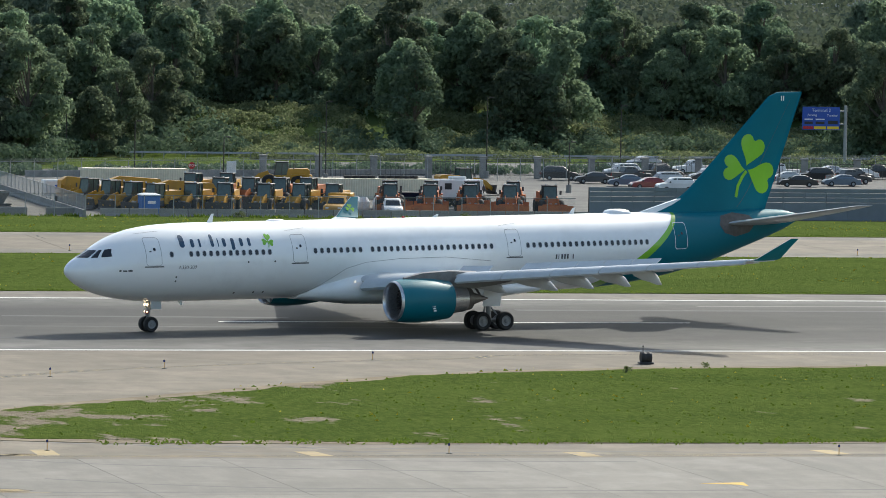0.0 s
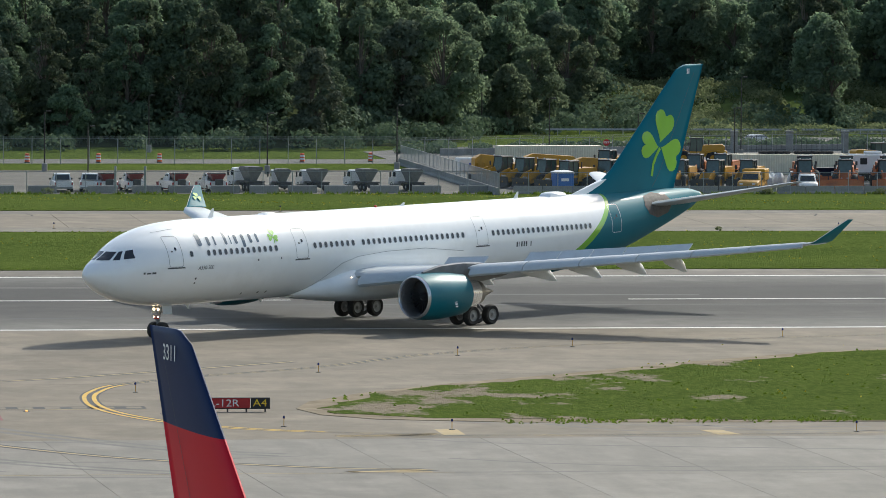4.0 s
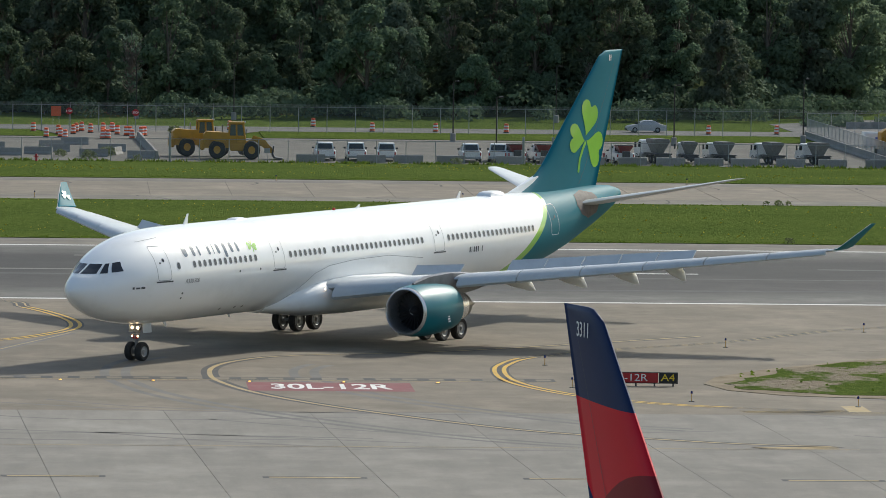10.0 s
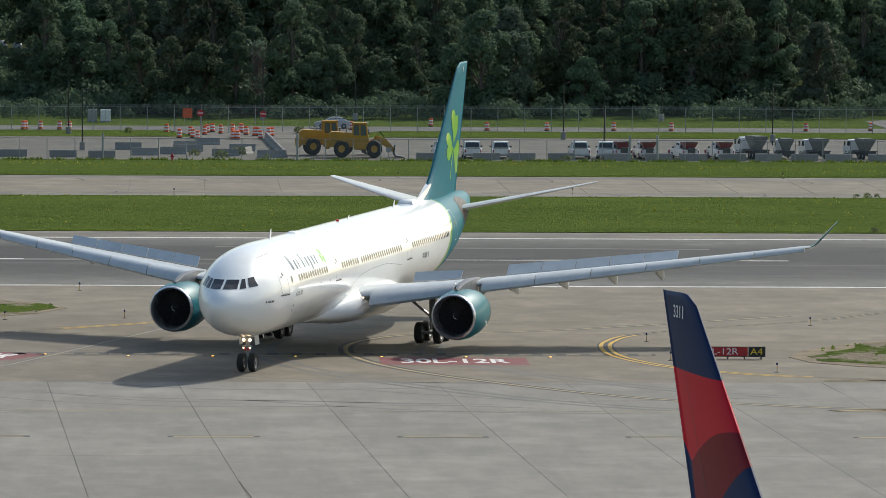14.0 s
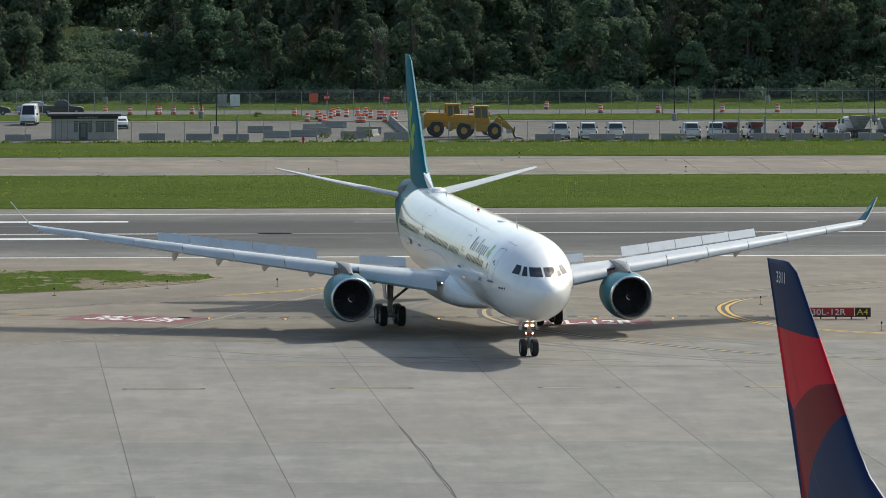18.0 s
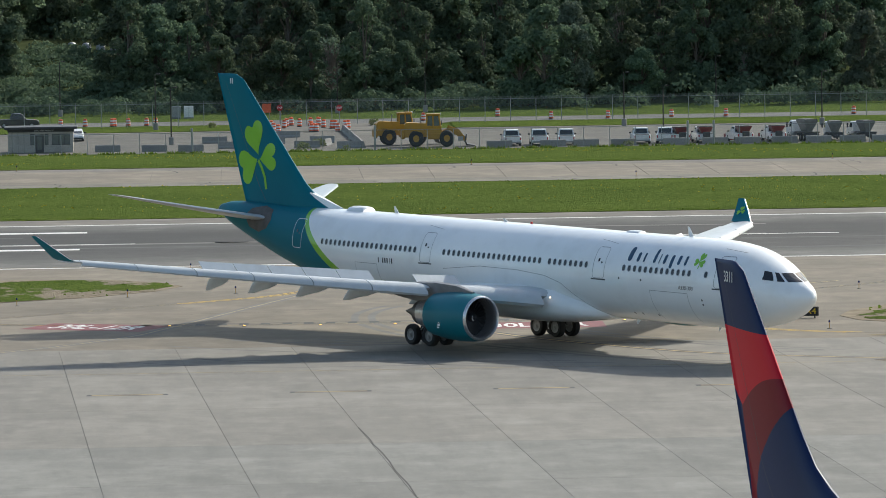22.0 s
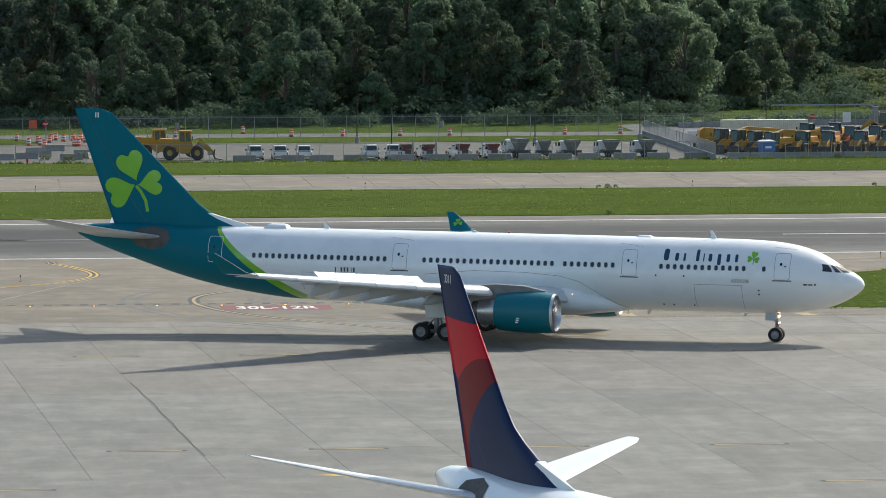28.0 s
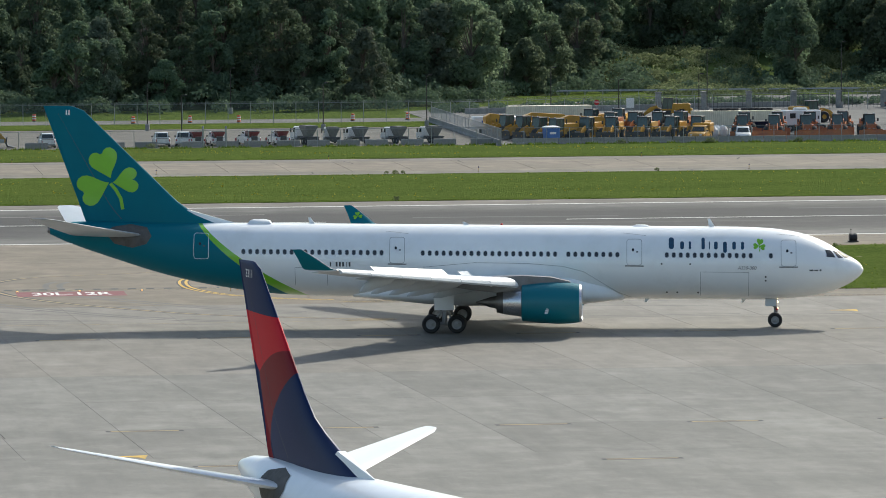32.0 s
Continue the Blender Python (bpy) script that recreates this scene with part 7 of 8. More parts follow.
for x, y, h in ((-13.7, 653, 6.9), (-16.2, 695, 7.2), (43.4, 686, 6.8), (45, 642, 6.6), (8, 742, 7), (-30, 744, 7.5), (68, 680, 6.8), (84, 690, 7.4), (105.8, 716, 7.5), (112, 690, 6.5), (127, 709, 6.6), (131.5, 728, 9.8), (155, 742, 10.2), (155.5, 700, 6.0), (176, 756, 9), (190, 730, 8.4), (110, 800, 8.5), (20, 741, 7), (60, 742, 7)):
    pole(x, y, h)
def stop_sign(x, y, r=0):
    t = thing("stop_sign", "red octagonal stop sign on a steel post", "sign", "stop signs", at=pose(x, y, 0, 0, 0, r))
    part("post", rod((0, 0.03, 0), (0, 0.03, 2.6), 0.035, n=6), GALV, t)
    oct_pts = [(0.42 * math.cos(radians(22.5 + 45 * k)), 2.3 + 0.42 * math.sin(radians(22.5 + 45 * k))) for k in range(8)]
    face = part("face", hull([(a, d, b) for a, b in oct_pts for d in (-0.02, 0.0)]), SIGN_RED, t)
    v, f = text_mesh("STOP", 0.34, 0.005)
    part("word", ([(a * 0.85, -0.026, 2.3 + b) for a, b, _ in v], f), BAND_WHITE, face, "white word STOP")


for x, y in ((7.5, 701), (-0.2, 704), (112.4, 714)):
    stop_sign(x, y)
def board(name, label, x, y, w, z0, z1, mat, legs=2):
    t = thing(name, label, "sign", at=pose(x, y, terrain(x, y) if y > 730 else 0))
    part("panel", cbox(-w / 2, w / 2, -0.03, 0.03, z0, z1, 0.02), mat, t)
    for k in range(legs):
        part("leg", rod(((k - (legs - 1) / 2) * w * 0.6, 0.05, 0), ((k - (legs - 1) / 2) * w * 0.6, 0.05, z1), 0.03, n=5), GALV, t)
    return t


board("work_sign", "orange road-work sign on thin legs", -1.8, 724, 1.2, 0.9, 2.1, ORANGE)
board("work_sign", "orange road-work sign on thin legs", 110.2, 705, 1.1, 0.9, 1.7, ORANGE)
board("notice_board", "blank white notice panel on posts", 119.2, 725, 1.2, 1.0, 2.5, BAND_WHITE)
board("notice_board", "small blank grey notice on a post", 20.5, 634, 0.6, 0.8, 1.3, GALV, 1)
for i, (x, w) in enumerate(((-12.3, 1.3), (-14.0, 1.2))):
    t = thing("utility_cabinet", "pale grey utility cabinet beyond the road", "cabinet", at=pose(x, 733, 0))
    part("case", cbox(-w / 2, w / 2, -0.35, 0.35, 0.1, 1.6, 0.04), BAND_WHITE if i == 0 else GALV, t)
    part("door_seam", box(-0.01, 0.01, -0.358, -0.35, 0.2, 1.5), SEAM_DARK, t)
    part("plinth", box(-w / 2 - 0.05, w / 2 + 0.05, -0.4, 0.4, -0.1, 0.1), CONCRETE, t)
# blue direction sign over the far road
t = thing("road_direction_sign", "blue terminal direction sign on a steel mast", "sign", at=pose(215.8, 800, 1.7))
pn = part("panel", cbox(-2.7, 2.7, -0.06, 0.06, 3.2, 6.4, 0.03), SIGN_BLUE, t)
for body, x, z, sz in (("Terminal 2", 0.0, 5.9, 0.62), ("Parking", -1.3, 5.25, 0.46), ("Terminal", 1.6, 5.2, 0.42)):
    v, f = text_mesh(body, sz)
    part("word", ([(a + x, -0.066, b + z) for a, b, _ in v], f), BAND_WHITE, pn, "white direction word")
for x0, x1, z0, z1, m in ((-2.6, -1.1, 3.3, 3.7, SIGN_RED), (-1.0, 0.7, 3.3, 3.7, SIGN_YELLOW), (0.9, 2.6, 3.3, 3.7, SIGN_YELLOW), (-2.4, -1.2, 4.0, 4.35, PLASTIC), (-0.8, 0.5, 4.0, 4.35, PLASTIC), (1.0, 2.4, 4.0, 4.5, PLASTIC), (-2.4, -1.2, 4.6, 4.75, BAND_WHITE), (-0.8, 0.5, 4.6, 4.75, BAND_WHITE)):
    part("sign_strip", box(x0, x1, -0.068, -0.06, z0, z1), m, pn)
part("mast", rod((3.6, 0.2, -1.75), (3.6, 0.2, 6.6), 0.28, 0.22, 12), GALV, t)
part("mast_arm", merge(rod((3.6, 0.2, 5.8), (-2.5, 0.2, 5.8), 0.12), rod((3.6, 0.2, 4.0), (-2.5, 0.2, 4.0), 0.1)), GALV, t)


# ---- far buildings seen over the wood ----
FAR_WALL = surface("pale far wall", (0.46, 0.47, 0.47, 1), 0.8, vary=0.06, scale=0.1)
FAR_DECK = surface("blue-grey far deck", (0.2, 0.24, 0.29, 1), 0.8, vary=0.08, scale=0.1)
for x, y, w, tall, mat, label in ((352, 1570, 13, 16.4, FAR_WALL, "pale flat-roofed building beyond the wood"), (430, 1560, 66, 17.8, FAR_DECK, "long blue-grey parking deck beyond the wood"), (463, 1580, 16, 20.5, FAR_WALL, "pale stair tower of the far parking deck")):
    t = thing("far_building", label, "building", at=pose(x, y, 0))
    part("wall", cbox(-w / 2, w / 2, -8, 8, 0, tall, 0.1), mat, t)
    part("parapet", cbox(-w / 2 - 0.3, w / 2 + 0.3, -8.3, 8.3, tall, tall + 0.8, 0.1), FAR_WALL, t)
    for z in (tall - 2.6, tall - 6.2):
        for k in range(int(w / 4)):
            part("window", box(-w / 2 + 0.8 + 4 * k, -w / 2 + 3.8 + 4 * k, -8.06, -7.98, z, z + 1.5), HUT_GLASS, t)
# ---- gatehouse and vehicles on the left ----
t = thing("gatehouse", "beige parking gatehouse with a flat roof", "hut")
part("wall", merge(cbox(-3.8, 3.8, -1.9, 1.9, 0, 2.45, 0.03)), HUT_WALL, t)
part("roof", cbox(-4.3, 4.3, -2.5, 2.4, 2.75, 3.05, 0.05), STEEL_DARK, t, "dark flat roof")
part("fascia", cbox(-3.9, 3.9, -2.0, 1.95, 2.45, 2.75, 0.02), STEEL_DARK, t, "dark fascia board")
v, f = text_mesh("EMPLOYEE PARKING", 0.26)
part("roof_word", ([(a + 0.4, -2.01, b + 2.6) for a, b, _ in v], f), BAND_WHITE, t, "pale small lettering")
dr = part("door", cbox(-0.65, 0.35, -1.96, -1.9, 0.02, 2.15, 0.02), STEEL_DARK, t, "dark glazed door")
part("door_pane", box(-0.42, 0.12, -1.975, -1.962, 0.35, 1.9), HUT_GLASS, dr)
for x0, x1 in ((-1.2, -0.75), (1.35, 2.05), (2.1, 2.75), (2.8, 3.4), (0.5, 0.85)):
    w = part("window", box(x0, x1, -1.935, -1.905, 0.95, 2.15), HUT_GLASS, t)
    part("window_frame", merge(box(x0 - 0.04, x0, -1.95, -1.9, 0.9, 2.2), box(x1, x1 + 0.04, -1.95, -1.9, 0.9, 2.2), box(x0, x1, -1.95, -1.9, 0.9, 0.95), box(x0, x1, -1.95, -1.9, 2.15, 2.2)), STEEL_DARK, w)
for x in (-3.4, -2.7, -2.0):
    part("panel_seam", box(x, x + 0.03, -1.915, -1.9, 0.05, 2.4), SEAM_DARK, t)
t.matrix_world = pose(-28.9, 639.5, 0, 0, 0, 1)
car("van", "white high-roof van facing the field", "white", "van", "", "van").matrix_world = pose(-37.2, 679, 0, 0, 0, -92)
car("suv", "dark blue sport utility vehicle on the road", "navy", "suv").matrix_world = pose(-43.5, 708, 0, 0, 0, 5)
car("dark_pickup", "black pickup truck beside the road", "black", "pickup", "", "truck").matrix_world = pose(-34.5, 709, 0, 0, 0, 3)
car("sedan", "white sedan parked by the gatehouse", "white", "sedan").matrix_world = pose(-25.6, 668, 0, 0, 0, -88)
# car park at the right
lot = [("black", "suv", 163.5, 738), ("black", "pickup", 178, 743), ("dark grey", "sedan", 165.5, 728), ("blue grey", "sedan", 167.8, 720), ("silver", "suv", 174, 722), ("white", "sedan", 176, 761), ("black", "pickup", 186, 729), ("dark grey", "suv", 187, 744), ("white", "pickup", 196, 752), ("silver", "sedan", 193, 735), ("black", "suv", 198, 741), ("dark grey", "pickup", 200, 733), ("white", "sedan", 206, 748), ("red", "sedan", 168.5, 712), ("silver", "sedan", 205, 757), ("black", "sedan", 190.5, 723), ("dark grey", "sedan", 206, 727), ("blue grey", "suv", 212, 738), ("white", "suv", 170, 705), ("white", "suv", 174.8, 750.3), ("black", "suv", 180.4, 752), ("dark grey", "pickup", 172, 736), ("white", "pickup", 187.5, 762), ("silver", "suv", 182.5, 736.5), ("black", "sedan", 179.5, 728.5), ("white", "pickup", 177.5, 714), ("silver", "sedan", 183, 719), ("blue grey", "sedan", 197, 726), ("red", "sedan", 191.8, 757), ("dark grey", "suv", 203, 741), ("black", "pickup", 209, 750), ("white", "suv", 213, 729)]
made = {}
for c, s, x, y in lot:
    m = pose(x, y, 0, 0, 0, rb.choice((0, 180)) + rb.uniform(-12, 12))
    if (c, s) in made:
        copy_thing(made[c, s], m)
    else:
        made[c, s] = car("parked_car", c + " " + {"suv": "sport utility vehicle", "pickup": "pickup truck", "sedan": "sedan car"}[s] + " in the car park", c, s, "cars in the car park")
        made[c, s].matrix_world = m
road_car = car("sedan", "silver sedan driving along the perimeter road", "silver", "sedan")
# pale domes in a row on the grassy ridge
for x in (-30, -27.9, -25.8, -23.7, -21.6, -19.7, -7.1, -5, -2.8):
    t = thing("dome", "small pale rounded dome on the grassy ridge", "dome", "domes on the ridge", vf=lathe([(0.72, -1.2), (0.72, 0.4), (0.6, 0.8), (0.3, 1.0), (0, 1.05)], 14, axis="z"), mats=GALV, smooth=True)
    t.matrix_world = pose(x, 803, terrain(x, 803) - 0.1)
# hydrant
t = thing("fire_hydrant", "small red fire hydrant in the grass", "hydrant", at=pose(-3.4, 628, 0.03))
part("barrel", lathe([(0.16, 0), (0.12, 0.1), (0.12, 0.6), (0.15, 0.62), (0.1, 0.75), (0, 0.8)], 12, axis="z"), SIGN_RED, t, smooth=True)
part("outlet", rod((-0.25, 0, 0.45), (0.25, 0, 0.45), 0.06), SIGN_RED, t)

# ---- field furniture ----
def edge_light(x, y):
    t = thing("edge_light", "small blue taxiway edge light on a stake", "edge light", "taxiway edge lights", at=pose(x, y, 0))
    part("stake", rod((0, 0, 0), (0, 0, 0.45), 0.022, n=6), YELLOW, t, "yellow stake")
    part("lens", lathe([(0.055, 0.44), (0.065, 0.52), (0.045, 0.58), (0, 0.6)], 8, axis="z"), BLUE_LENS, t, "dark blue lens", smooth=True)
    part("plate", lathe([(0.16, 0), (0.16, 0.03), (0, 0.03)], 10, axis="z"), STEEL_DARK, t)
    return t


lights = [(59.5, 416.5), (75, 424.5), (86.4, 353.0), (64.8, 354.4), (-9.5, 428.2), (-5.9, 401.6), (40.6, 396.5), (28.3, 382.5), (34.4, 359.5), (28.6, 367.8), (43.2, 357), (-14, 400), (-22, 393), (108, 350), (51, 409.5), (130, 350), (-30, 425), (-3, 560), (36, 563), (75, 562), (108, 561), (150, 562), (20, 593), (60, 594), (-30, 594), (100, 594)]
first = edge_light(*lights[0])
for x, y in lights[1:]:
    copy_thing(first, pose(x, y, 0))
# lit runway sign
t = thing("guidance_sign", "low red and yellow lit airfield sign on short legs", "sign", at=pose(32.3, 369, 0, 0, 0, -2) @ Matrix.Diagonal((1, 1, 0.66, 1)))
for x0, x1, m, txt, ink in ((-2.3, 1.25, SIGN_RED, "30L-12R", BAND_WHITE), (1.3, 2.3, PLASTIC, "A4", SIGN_YELLOW)):
    p = part("panel", cbox(x0, x1, -0.1, 0.1, 0.3, 1.15, 0.03), m, t)
    v, f = text_mesh(txt, 0.86)
    part("characters", ([(a * 0.8 + (x0 + x1) / 2, -0.106, b + 0.72) for a, b, _ in v], f), ink, p)
part("frame", merge(box(-2.36, 2.36, -0.08, 0.08, 1.15, 1.2), box(-2.36, 2.36, -0.08, 0.08, 0.24, 0.3), box(-2.36, -2.31, -0.08, 0.08, 0.3, 1.15), box(2.31, 2.36, -0.08, 0.08, 0.3, 1.15)), PLASTIC, t)
for k in range(5):
    part("leg", rod((-2.1 + 1.05 * k, 0, 0), (-2.1 + 1.05 * k, 0, 0.3), 0.05, n=6), STEEL_DARK, t)
t = thing("guard_light", "pair of amber runway guard lamps in a dark housing", "signal lamp", at=pose(29.3, 369.3, 0) @ Matrix.Diagonal((0.55, 0.6, 0.6, 1)))
part("housing", cbox(-0.55, 0.55, -0.12, 0.12, 0.45, 0.95, 0.06), PLASTIC, t)
for s in (-1, 1):
    part("lens", lathe([(0.17, -0.13), (0.14, -0.15), (0, -0.16)], 14, (s * 0.27, 0, 0.7)), BEACON if s == 1 else HEAD_LAMP, t, "round amber lens")
part("leg", rod((0, 0, 0), (0, 0, 0.5), 0.06), YELLOW, t)
for x, y in ((-5.3, 370.2), (0.0, 370.1), (5.2, 370), (10.6, 369.8), (15.9, 369.8), (-10.5, 371.2), (21.2, 369.8)):
    t = thing("pavement_light", "amber light set flush in the holding bar", "pavement light", "holding bar lights", at=pose(x, y, 0.01))
    part("casting", lathe([(0.2, 0), (0.18, 0.02), (0, 0.025)], 12, axis="z"), STEEL_DARK, t)
    part("lens", lathe([(0.09, 0.02), (0.07, 0.05), (0, 0.06)], 8, axis="z"), BEACON, t, "small lit amber lens")
# black marker drums by the runway
for x, y in ((93, 421), (154.5, 560.0)):
    t = thing("marker_drum", "black ribbed drum marker with a small lamp", "marker", "drum markers", at=pose(x, y, 0.03))
    part("drum", merge(lathe([(0.0, -0.36), (0.36, -0.36), (0.39, -0.18), (0.36, 0), (0.39, 0.18), (0.36, 0.36), (0, 0.36)], 16, (0, 0, 0.44), "x")), PLASTIC, t)
    part("lamp_stake", rod((-0.2, 0, 0.7), (-0.2, 0, 1.15), 0.025, n=6), STEEL_DARK, t)
    part("lamp", lathe([(0.06, 1.13), (0.06, 1.22), (0, 1.26)], 8, (-0.2, 0, 0), "z"), STEEL_DARK, t)
    part("cradle", cbox(-0.5, 0.5, -0.3, 0.3, 0, 0.12), STEEL_DARK, t)
t = thing("drain_grate", "dark slotted drain grate in the concrete", "grate", at=pose(-12.1, 261, 0))
for k in range(9):
    part("bar", box(-0.55 + 0.13 * k, -0.48 + 0.13 * k, -0.5, 0.5, 0.002, 0.012), STEEL_DARK, t)
# faded runway-hold patch and pale patch repairs
for x0, x1, y0, y1 in ((42.3, 43.5, 353.6, 357.4),):
    sheet("pavement_patch", rect(x0, x1, y0, y1), FADED_YELLOW if x0 > 40 else CONNECTOR, 0.003, "pale repaired patch in the concrete", "pavement", 0.002)

# fleet number on the parked jet's fin
for side in (1, -1):
    v, f = text_mesh("3311", 0.54, 0.006)
    cx, cz, w = NG - 62.15, 16.15, -side
    fin = [o for o in tail_jet.children if o.name.startswith("fin")][0]
    def lie(x, z):
        s = NG - x
        te, le = 60.35 + (z - 7.7) * 0.362, 52.2 + (z - 8.4) * 1.032
        le = te + (le - te) * 0.79
        k = (s - le) / (te - le)
        return (x, side * (0.025 + 0.5 * (te - le) * (0.2969 * math.sqrt(k) - 0.126 * k - 0.3516 * k**2 + 0.2843 * k**3 - 0.1036 * k**4)), z)
    part("fleet_number", ([lie(cx + w * a * 0.85, cz + b) for a, b, _ in v], f), BAND_WHITE, fin, "white fleet number")

# ---- grass tufts, flowers and weeds ----
TUFT = leaf_material("grass blades", (0.10, 0.17, 0.022, 1), (0.15, 0.23, 0.035, 1), 0.5)
FLOWER = surface("yellow wild flowers", (0.5, 0.4, 0.02, 1), 0.8, vary=0.15)


def blades(rs, x, y, z, tall, wide):
    """Upright bent blades at the given roots."""
    n = len(x)
    a = rs.uniform(0, 6.28, n)
    h = tall * rs.uniform(0.5, 1.4, n)
    lean = rs.normal(0, 0.35, (n, 2)) * h[:, None]
    c = np.stack([x, y, np.full(n, z)], -1)
    d = np.stack([np.cos(a), np.sin(a), 0 * a], -1) * (wide * rs.uniform(0.6, 1.4, n))[:, None]
    tip = c + np.concatenate([lean, h[:, None]], -1)
    v = np.stack([c - d, c + d, tip], 1).reshape(-1, 3)
    return v, np.arange(3 * n).reshape(-1, 3)


rs = np.random.RandomState(8)


def inside(px, py, poly):
    r = np.zeros(len(px), bool)
    j = len(poly) - 1
    for i in range(len(poly)):
        (xi, yi), (xj, yj) = poly[i], poly[j]
        r ^= ((yi > py) != (yj > py)) & (px < (xj - xi) * (py - yi) / (yj - yi + 1e-9) + xi)
        j = i
    return r


isl_r = right_edge + [(W1, 360.3), (62, 360.3), (47, 361.2), (40, 363.5), (37.2, 366.5)]
isl_l = left_edge + [(W0, 388), (-60, 390), (-36, 392.5), (-25, 395.2), (-17, 400), (-12, 405.5)]
vs, fs, k = [], [], 0
for poly, x0, x1, y0, y1, cnt, tall in ((isl_r, 38, 150, 357, 421, 3500, 0.12), (isl_l, -60, -10, 388, 421, 900, 0.12)):
    x, y = rs.uniform(x0, x1, cnt), rs.uniform(y0, y1, cnt)
    clump = np.sin(x * 0.55 + 2 * np.sin(y * 0.31)) + np.sin(y * 0.8 + x * 0.21) + rs.normal(0, 0.8, cnt)
    ok = inside(x, y, poly) & (clump > 0.15)
    v, f = blades(rs, x[ok], y[ok], 0.03, tall, 0.14)
    vs.append(v), fs.append(f + k)
    k += len(v)
    # ragged rim
for x0, x1, y0, w, cnt, tall in ((46, 150, 361.2, 1.6, 3000, 0.13), (-60, 190, 501.2, 1.4, 5000, 0.09), (-60, 190, 555.6, 1.4, 5000, 0.09), (-70, 200, 598, 1.4, 5000, 0.09), (-70, 140, 629.1, 0.6, 6000, 0.3)):
    x = rs.uniform(x0, x1, cnt)
    ok = np.sin(x * 0.9) + np.sin(x * 2.3) + rs.normal(0, 0.6, cnt) > -0.2
    v, f = blades(rs, x[ok], (y0 + rs.normal(0, w * 0.5, cnt))[ok], 0.03, tall, 0.1)
    vs.append(v), fs.append(f + k)
    k += len(v)
tagged(new("grass_tufts", fast_mesh("grass_tufts", np.concatenate(vs), np.concatenate(fs), TUFT)), "ragged green grass tufts and blades", "grass", kind="stuff")
n = 8200
x, y = rs.uniform(-60, 190, n), np.where(rs.rand(n) < 0.5, rs.uniform(603, 628, n), np.where(rs.rand(n) < 0.6, rs.uniform(504, 555, n), rs.uniform(360, 415, n)))
ok = (np.sin(x * 0.12 + y * 0.3) + rs.normal(0, 0.5, n) > 0.5) & ((y > 430) | (x > 60))
v, f = blades(rs, x[ok], y[ok], 0.2, 0.1, 0.1)
tagged(new("flowers", fast_mesh("flowers", v, f, FLOWER)), "scattered small yellow wild flowers in the grass", "flowers", kind="stuff")
lumps = [(x, y, 0.2, r, r * 0.8) for x, y, r in ((40, 630.5, 0.6), (64.2, 557, 0.4), (65.2, 557.2, 0.3), (63.1, 556.8, 0.3), (58, 500.5, 0.4), (96, 557, 0.3), (-1, 640, 0.7), (4, 643, 0.9), (-3, 648, 0.6), (7, 632, 0.5), (89.7, 413, 0.3), (96, 417, 0.3), (2, 636, 0.8), (-9, 700, 0.6), (12, 700, 0.8), (103, 629, 0.6), (115, 629, 0.7), (127, 629, 0.6))]
v, f = leaf_cloud(rs, lumps, 2000, 0.13)
tagged(new("weed_clumps", fast_mesh("weed_clumps", v, f, WEED)), "tall green weed clumps at fence and pavement edges", "weeds", kind="stuff")



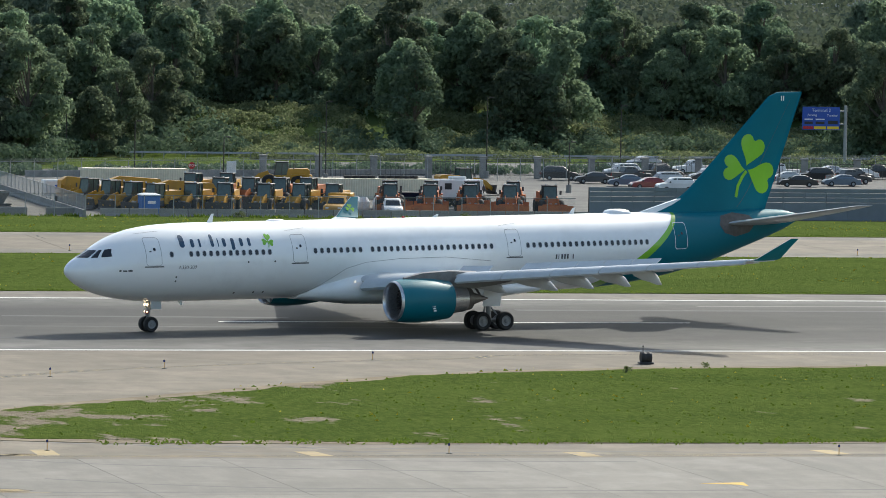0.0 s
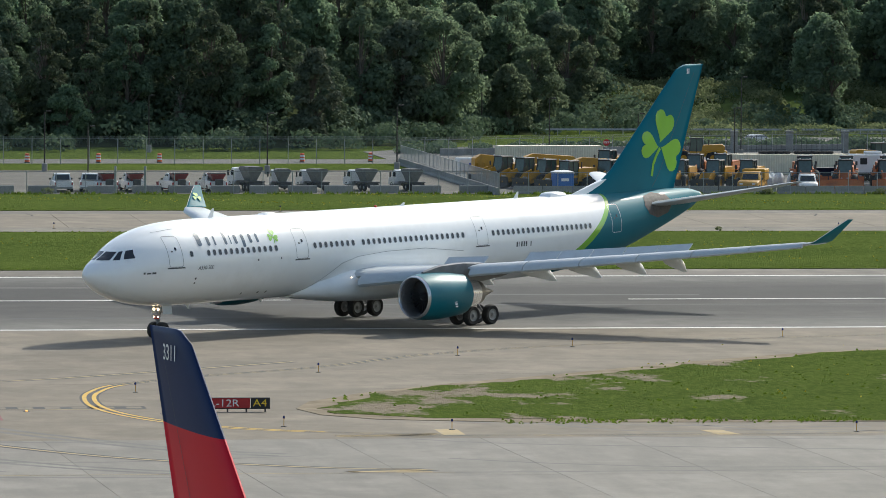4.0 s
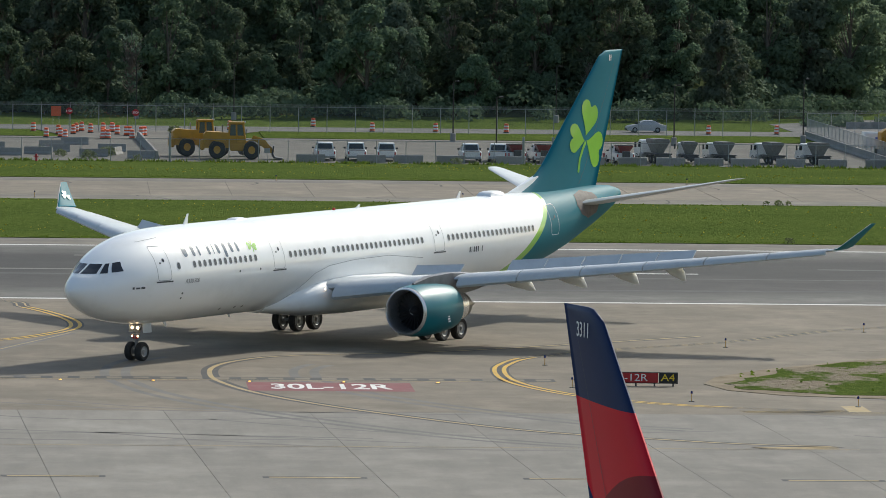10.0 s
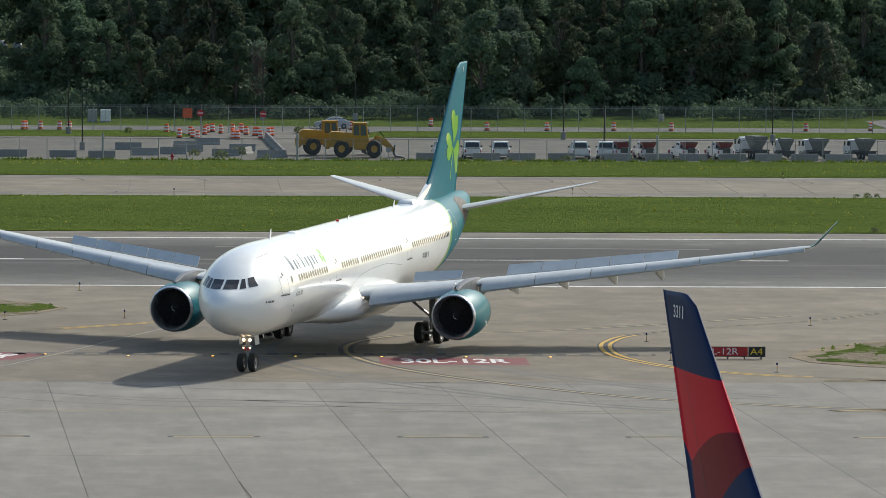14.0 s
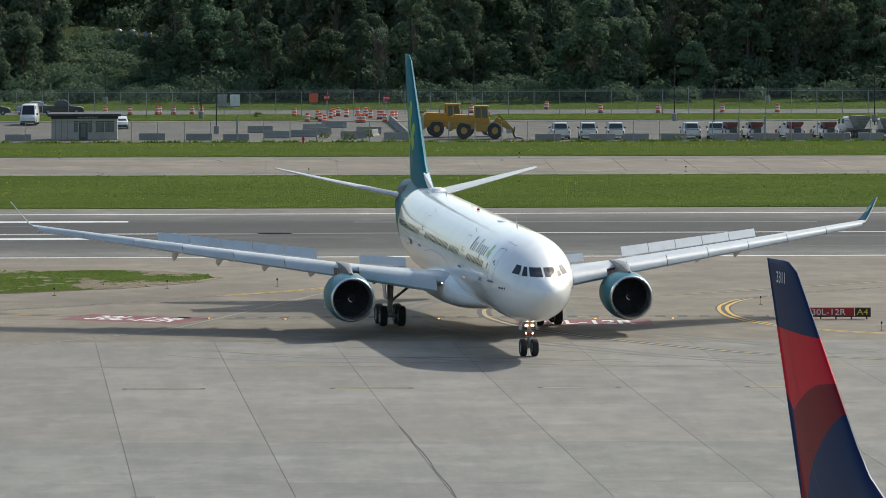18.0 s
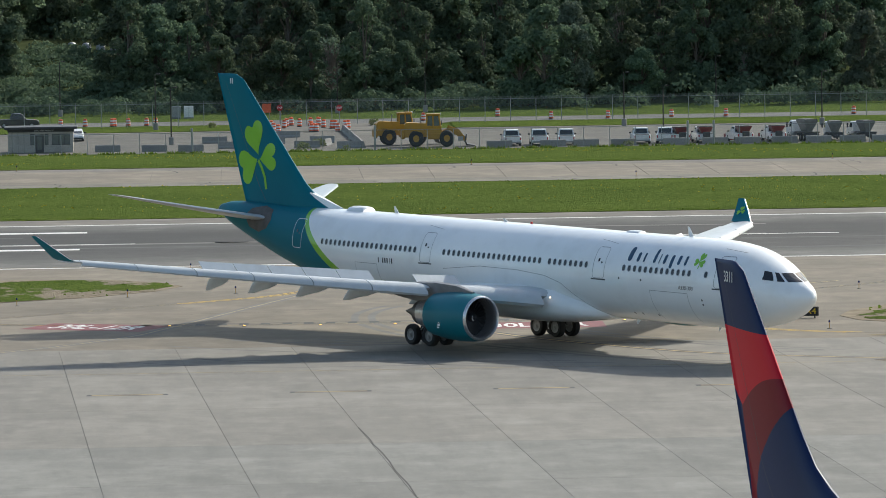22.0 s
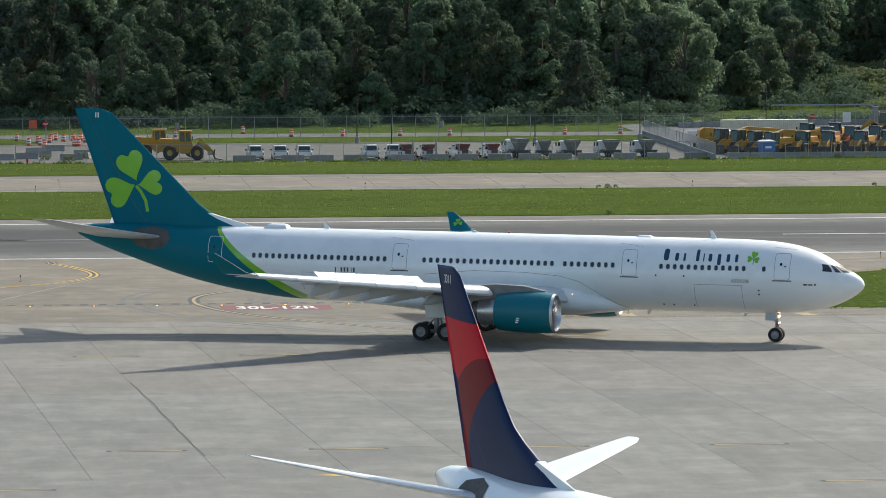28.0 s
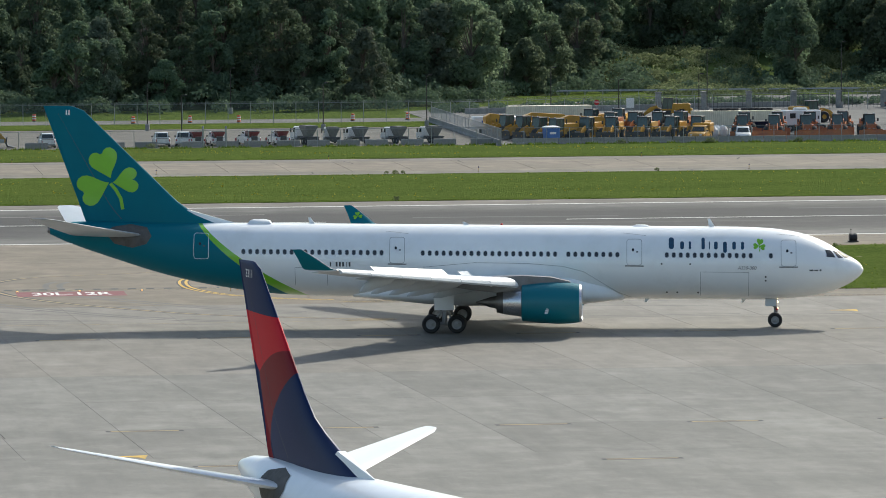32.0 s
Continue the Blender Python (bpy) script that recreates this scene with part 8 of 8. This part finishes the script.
def motions():
    walk(jet, [
    (0, pose(64.29, 452.20, 0, -0.25, 0, 199.28)), (0.5, pose(59.87, 449.24, 0, -0.25, 0, 202.22)), (1, pose(55.34, 446.11, 0, -0.25, 0, 205.20)),
    (1.5, pose(50.88, 442.20, 0, -0.25, 0, 208.30)), (2, pose(46.81, 439.09, 0, -0.25, 0, 211.02)), (2.5, pose(43.10, 435.95, 0, -0.25, 0, 213.64)),
    (3, pose(39.65, 433.01, 0, -0.25, 0, 216.07)), (3.5, pose(36.39, 429.37, 0, -0.25, 0, 218.45)), (4, pose(33.37, 425.22, 0, -0.25, 0, 220.59)),
    (4.5, pose(30.30, 421.07, 0, -0.25, 0, 222.44)), (6.5, pose(18.57, 406.52, 0, -0.25, 0, 226.76)), (7, pose(16.02, 403.56, 0, -0.25, 0, 227.85)),
    (7.5, pose(13.49, 399.95, 0, -0.25, 0, 228.69)), (8, pose(11.16, 396.33, 0, -0.25, 0, 229.65)), (8.5, pose(8.99, 392.57, 0, -0.25, 0, 230.65)),
    (9, pose(7.23, 388.54, 0, -0.25, 0, 231.71)), (9.5, pose(5.65, 385.18, 0, -0.25, 0, 233.09)), (10, pose(4.41, 383.61, 0, -0.25, 0, 234.70)),
    (10.5, pose(3.32, 380.28, 0, -0.25, 0, 236.43)), (11, pose(2.28, 374.39, 0, -0.25, 0, 238.12)), (11.5, pose(2.19, 374.10, 0, -0.25, 0, 241.06)),
    (12, pose(1.73, 368.84, 0, -0.25, 0, 243.35)), (12.5, pose(1.73, 366.68, 0, -0.25, 0, 246.05)), (13, pose(1.78, 364.17, 0, -0.25, 0, 248.66)),
    (13.5, pose(1.88, 361.87, 0, -0.25, 0, 251.16)), (15.5, pose(4.28, 352.22, 0, -0.25, 0, 261.79)), (16, pose(5.63, 352.01, 0, -0.25, 0, 264.65)),
    (16.5, pose(6.29, 345.44, 0, -0.25, 0, 267.54)), (17, pose(7.28, 344.01, 0, -0.25, 0, 270.48)), (17.5, pose(8.57, 341.94, 0, -0.25, 0, 273.56)),
    (18, pose(10.07, 340.40, 0, -0.25, 0, 276.75)), (18.5, pose(11.67, 337.58, 0, -0.25, 0, 280.04)), (19, pose(13.46, 336.62, 0, -0.25, 0, 283.33)),
    (19.5, pose(15.42, 336.21, 0, -0.25, 0, 287.02)), (20, pose(17.46, 335.41, 0, -0.25, 0, 290.88)), (20.5, pose(19.62, 334.56, 0, -0.25, 0, 294.73)),
    (21, pose(21.76, 333.60, 0, -0.25, 0, 298.50)), (21.5, pose(23.89, 333.86, 0, -0.25, 0, 302.05)), (22, pose(26.10, 333.83, 0, -0.25, 0, 305.61)),
    (22.5, pose(28.18, 334.52, 0, -0.25, 0, 308.97)), (23, pose(30.24, 329.90, 0, -0.25, 0, 312.69)), (23.5, pose(32.50, 332.91, 0, -0.25, 0, 315.46)),
    (24, pose(34.59, 326.14, 0, -0.25, 0, 318.89)), (24.5, pose(36.78, 325.62, 0, -0.25, 0, 322.24)), (25, pose(38.91, 326.96, 0, -0.25, 0, 325.20)),
    (25.5, pose(40.91, 328.16, 0, -0.25, 0, 327.94)), (27.5, pose(48.67, 321.41, 0, -0.25, 0, 336.85)), (28, pose(50.90, 326.26, 0, -0.25, 0, 338.39)),
    (28.5, pose(52.37, 317.31, 0, -0.25, 0, 340.26)), (29, pose(54.36, 318.31, 0, -0.25, 0, 341.81)), (29.5, pose(56.45, 319.14, 0, -0.25, 0, 343.30)),
    (30, pose(58.49, 319.31, 0, -0.25, 0, 344.74)), (30.5, pose(60.64, 320.12, 0, -0.25, 0, 346.23)), (31, pose(62.80, 320.84, 0, -0.25, 0, 347.65)),
    (31.5, pose(64.88, 320.72, 0, -0.25, 0, 349.10)), (32, pose(67.00, 321.17, 0, -0.25, 0, 350.51))])
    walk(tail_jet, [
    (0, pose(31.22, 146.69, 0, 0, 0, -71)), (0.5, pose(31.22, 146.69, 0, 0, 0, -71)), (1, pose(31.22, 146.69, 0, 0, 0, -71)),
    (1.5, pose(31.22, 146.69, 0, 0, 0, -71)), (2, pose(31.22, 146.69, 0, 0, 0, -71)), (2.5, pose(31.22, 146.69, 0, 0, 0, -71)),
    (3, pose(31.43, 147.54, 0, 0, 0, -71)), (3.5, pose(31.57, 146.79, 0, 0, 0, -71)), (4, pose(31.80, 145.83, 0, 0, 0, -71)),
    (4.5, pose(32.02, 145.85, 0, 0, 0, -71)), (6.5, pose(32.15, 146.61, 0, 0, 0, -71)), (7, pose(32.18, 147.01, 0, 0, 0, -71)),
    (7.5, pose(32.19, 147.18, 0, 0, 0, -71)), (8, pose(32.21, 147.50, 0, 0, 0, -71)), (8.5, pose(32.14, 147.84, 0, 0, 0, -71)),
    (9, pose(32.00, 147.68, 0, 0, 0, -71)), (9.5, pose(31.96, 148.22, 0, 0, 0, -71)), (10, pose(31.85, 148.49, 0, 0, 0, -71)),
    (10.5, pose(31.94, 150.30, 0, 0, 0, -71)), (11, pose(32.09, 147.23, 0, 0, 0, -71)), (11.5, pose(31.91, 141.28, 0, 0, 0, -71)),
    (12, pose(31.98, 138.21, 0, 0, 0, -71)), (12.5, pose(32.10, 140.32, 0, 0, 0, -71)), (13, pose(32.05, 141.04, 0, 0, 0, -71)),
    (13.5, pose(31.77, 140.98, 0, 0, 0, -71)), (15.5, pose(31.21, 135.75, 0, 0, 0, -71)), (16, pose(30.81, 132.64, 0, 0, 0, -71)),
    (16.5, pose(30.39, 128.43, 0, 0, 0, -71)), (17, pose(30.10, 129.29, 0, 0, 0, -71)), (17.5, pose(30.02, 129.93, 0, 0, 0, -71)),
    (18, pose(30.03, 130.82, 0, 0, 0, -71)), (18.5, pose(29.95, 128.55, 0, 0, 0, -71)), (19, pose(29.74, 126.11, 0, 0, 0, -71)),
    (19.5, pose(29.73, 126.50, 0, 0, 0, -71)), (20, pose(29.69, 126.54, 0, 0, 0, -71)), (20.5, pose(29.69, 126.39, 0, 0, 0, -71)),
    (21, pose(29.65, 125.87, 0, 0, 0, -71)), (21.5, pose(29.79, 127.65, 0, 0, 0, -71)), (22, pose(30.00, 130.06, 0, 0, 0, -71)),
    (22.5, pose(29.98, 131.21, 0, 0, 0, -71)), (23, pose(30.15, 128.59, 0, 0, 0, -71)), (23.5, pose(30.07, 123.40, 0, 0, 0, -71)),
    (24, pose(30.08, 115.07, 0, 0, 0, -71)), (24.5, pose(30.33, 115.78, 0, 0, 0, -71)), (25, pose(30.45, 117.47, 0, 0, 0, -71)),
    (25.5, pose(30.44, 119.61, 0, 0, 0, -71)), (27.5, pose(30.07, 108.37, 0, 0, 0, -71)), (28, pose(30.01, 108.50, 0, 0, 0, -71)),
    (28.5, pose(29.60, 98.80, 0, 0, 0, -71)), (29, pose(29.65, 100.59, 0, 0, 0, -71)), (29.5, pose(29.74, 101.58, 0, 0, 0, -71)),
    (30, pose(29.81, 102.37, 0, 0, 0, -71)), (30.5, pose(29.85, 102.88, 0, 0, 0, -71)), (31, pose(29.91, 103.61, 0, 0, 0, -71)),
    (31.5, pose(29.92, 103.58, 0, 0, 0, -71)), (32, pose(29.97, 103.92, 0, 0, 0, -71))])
    walk(road_car, [(t, pose(x, y, 0, 0, 0, r)) for t, x, y, r in ((0, 187.4, 788, 197), (2, 164.7, 780, 204), (4, 140.7, 766, 213), (6.5, 109, 738, 205), (9, 79.8, 718, 187), (11, 56.6, 715.5, 181), (13, 30, 715, 180), (15.5, -3.9, 715, 180), (17, -24.6, 715, 180), (22, -92, 715, 180), (32, -225, 715, 180))])
    # rolling wheels: the way covered, summed along each jet's keyed path
    for root, step_of in ((jet, 2), (tail_jet, 6)):
        keys = root.animation_data
        curves = {(c.data_path, c.array_index): c for c in keys.action.layers[0].strips[0].channelbag(keys.action_slot).fcurves}
        spots = []
        for k in range(0, frame(32.0), step_of):
            x, y = (curves["location", i].evaluate(1 + k) for i in (0, 1))
            w, z = (curves["rotation_quaternion", i].evaluate(1 + k) for i in (0, 3))
            spots.append((k / FPS, Matrix.Translation((x, y, 0)) @ Matrix.Rotation(2 * math.atan2(z, w), 4, "Z")))
        for owner, w, x, y, r, steers in WHEELS:
            if owner is not root:
                continue
            turn, rows, was = 0.0, [], None
            for t, m in spots:
                at = m @ Vector((x, y, 0))
                if was is not None:
                    turn += (at - was).dot(m.to_3x3() @ Vector((1, 0, 0))) / r
                was = at
                rows.append((t, pose(x, y, r) @ Matrix.Rotation(turn, 4, "Y")))
            walk(w, rows)



motions()
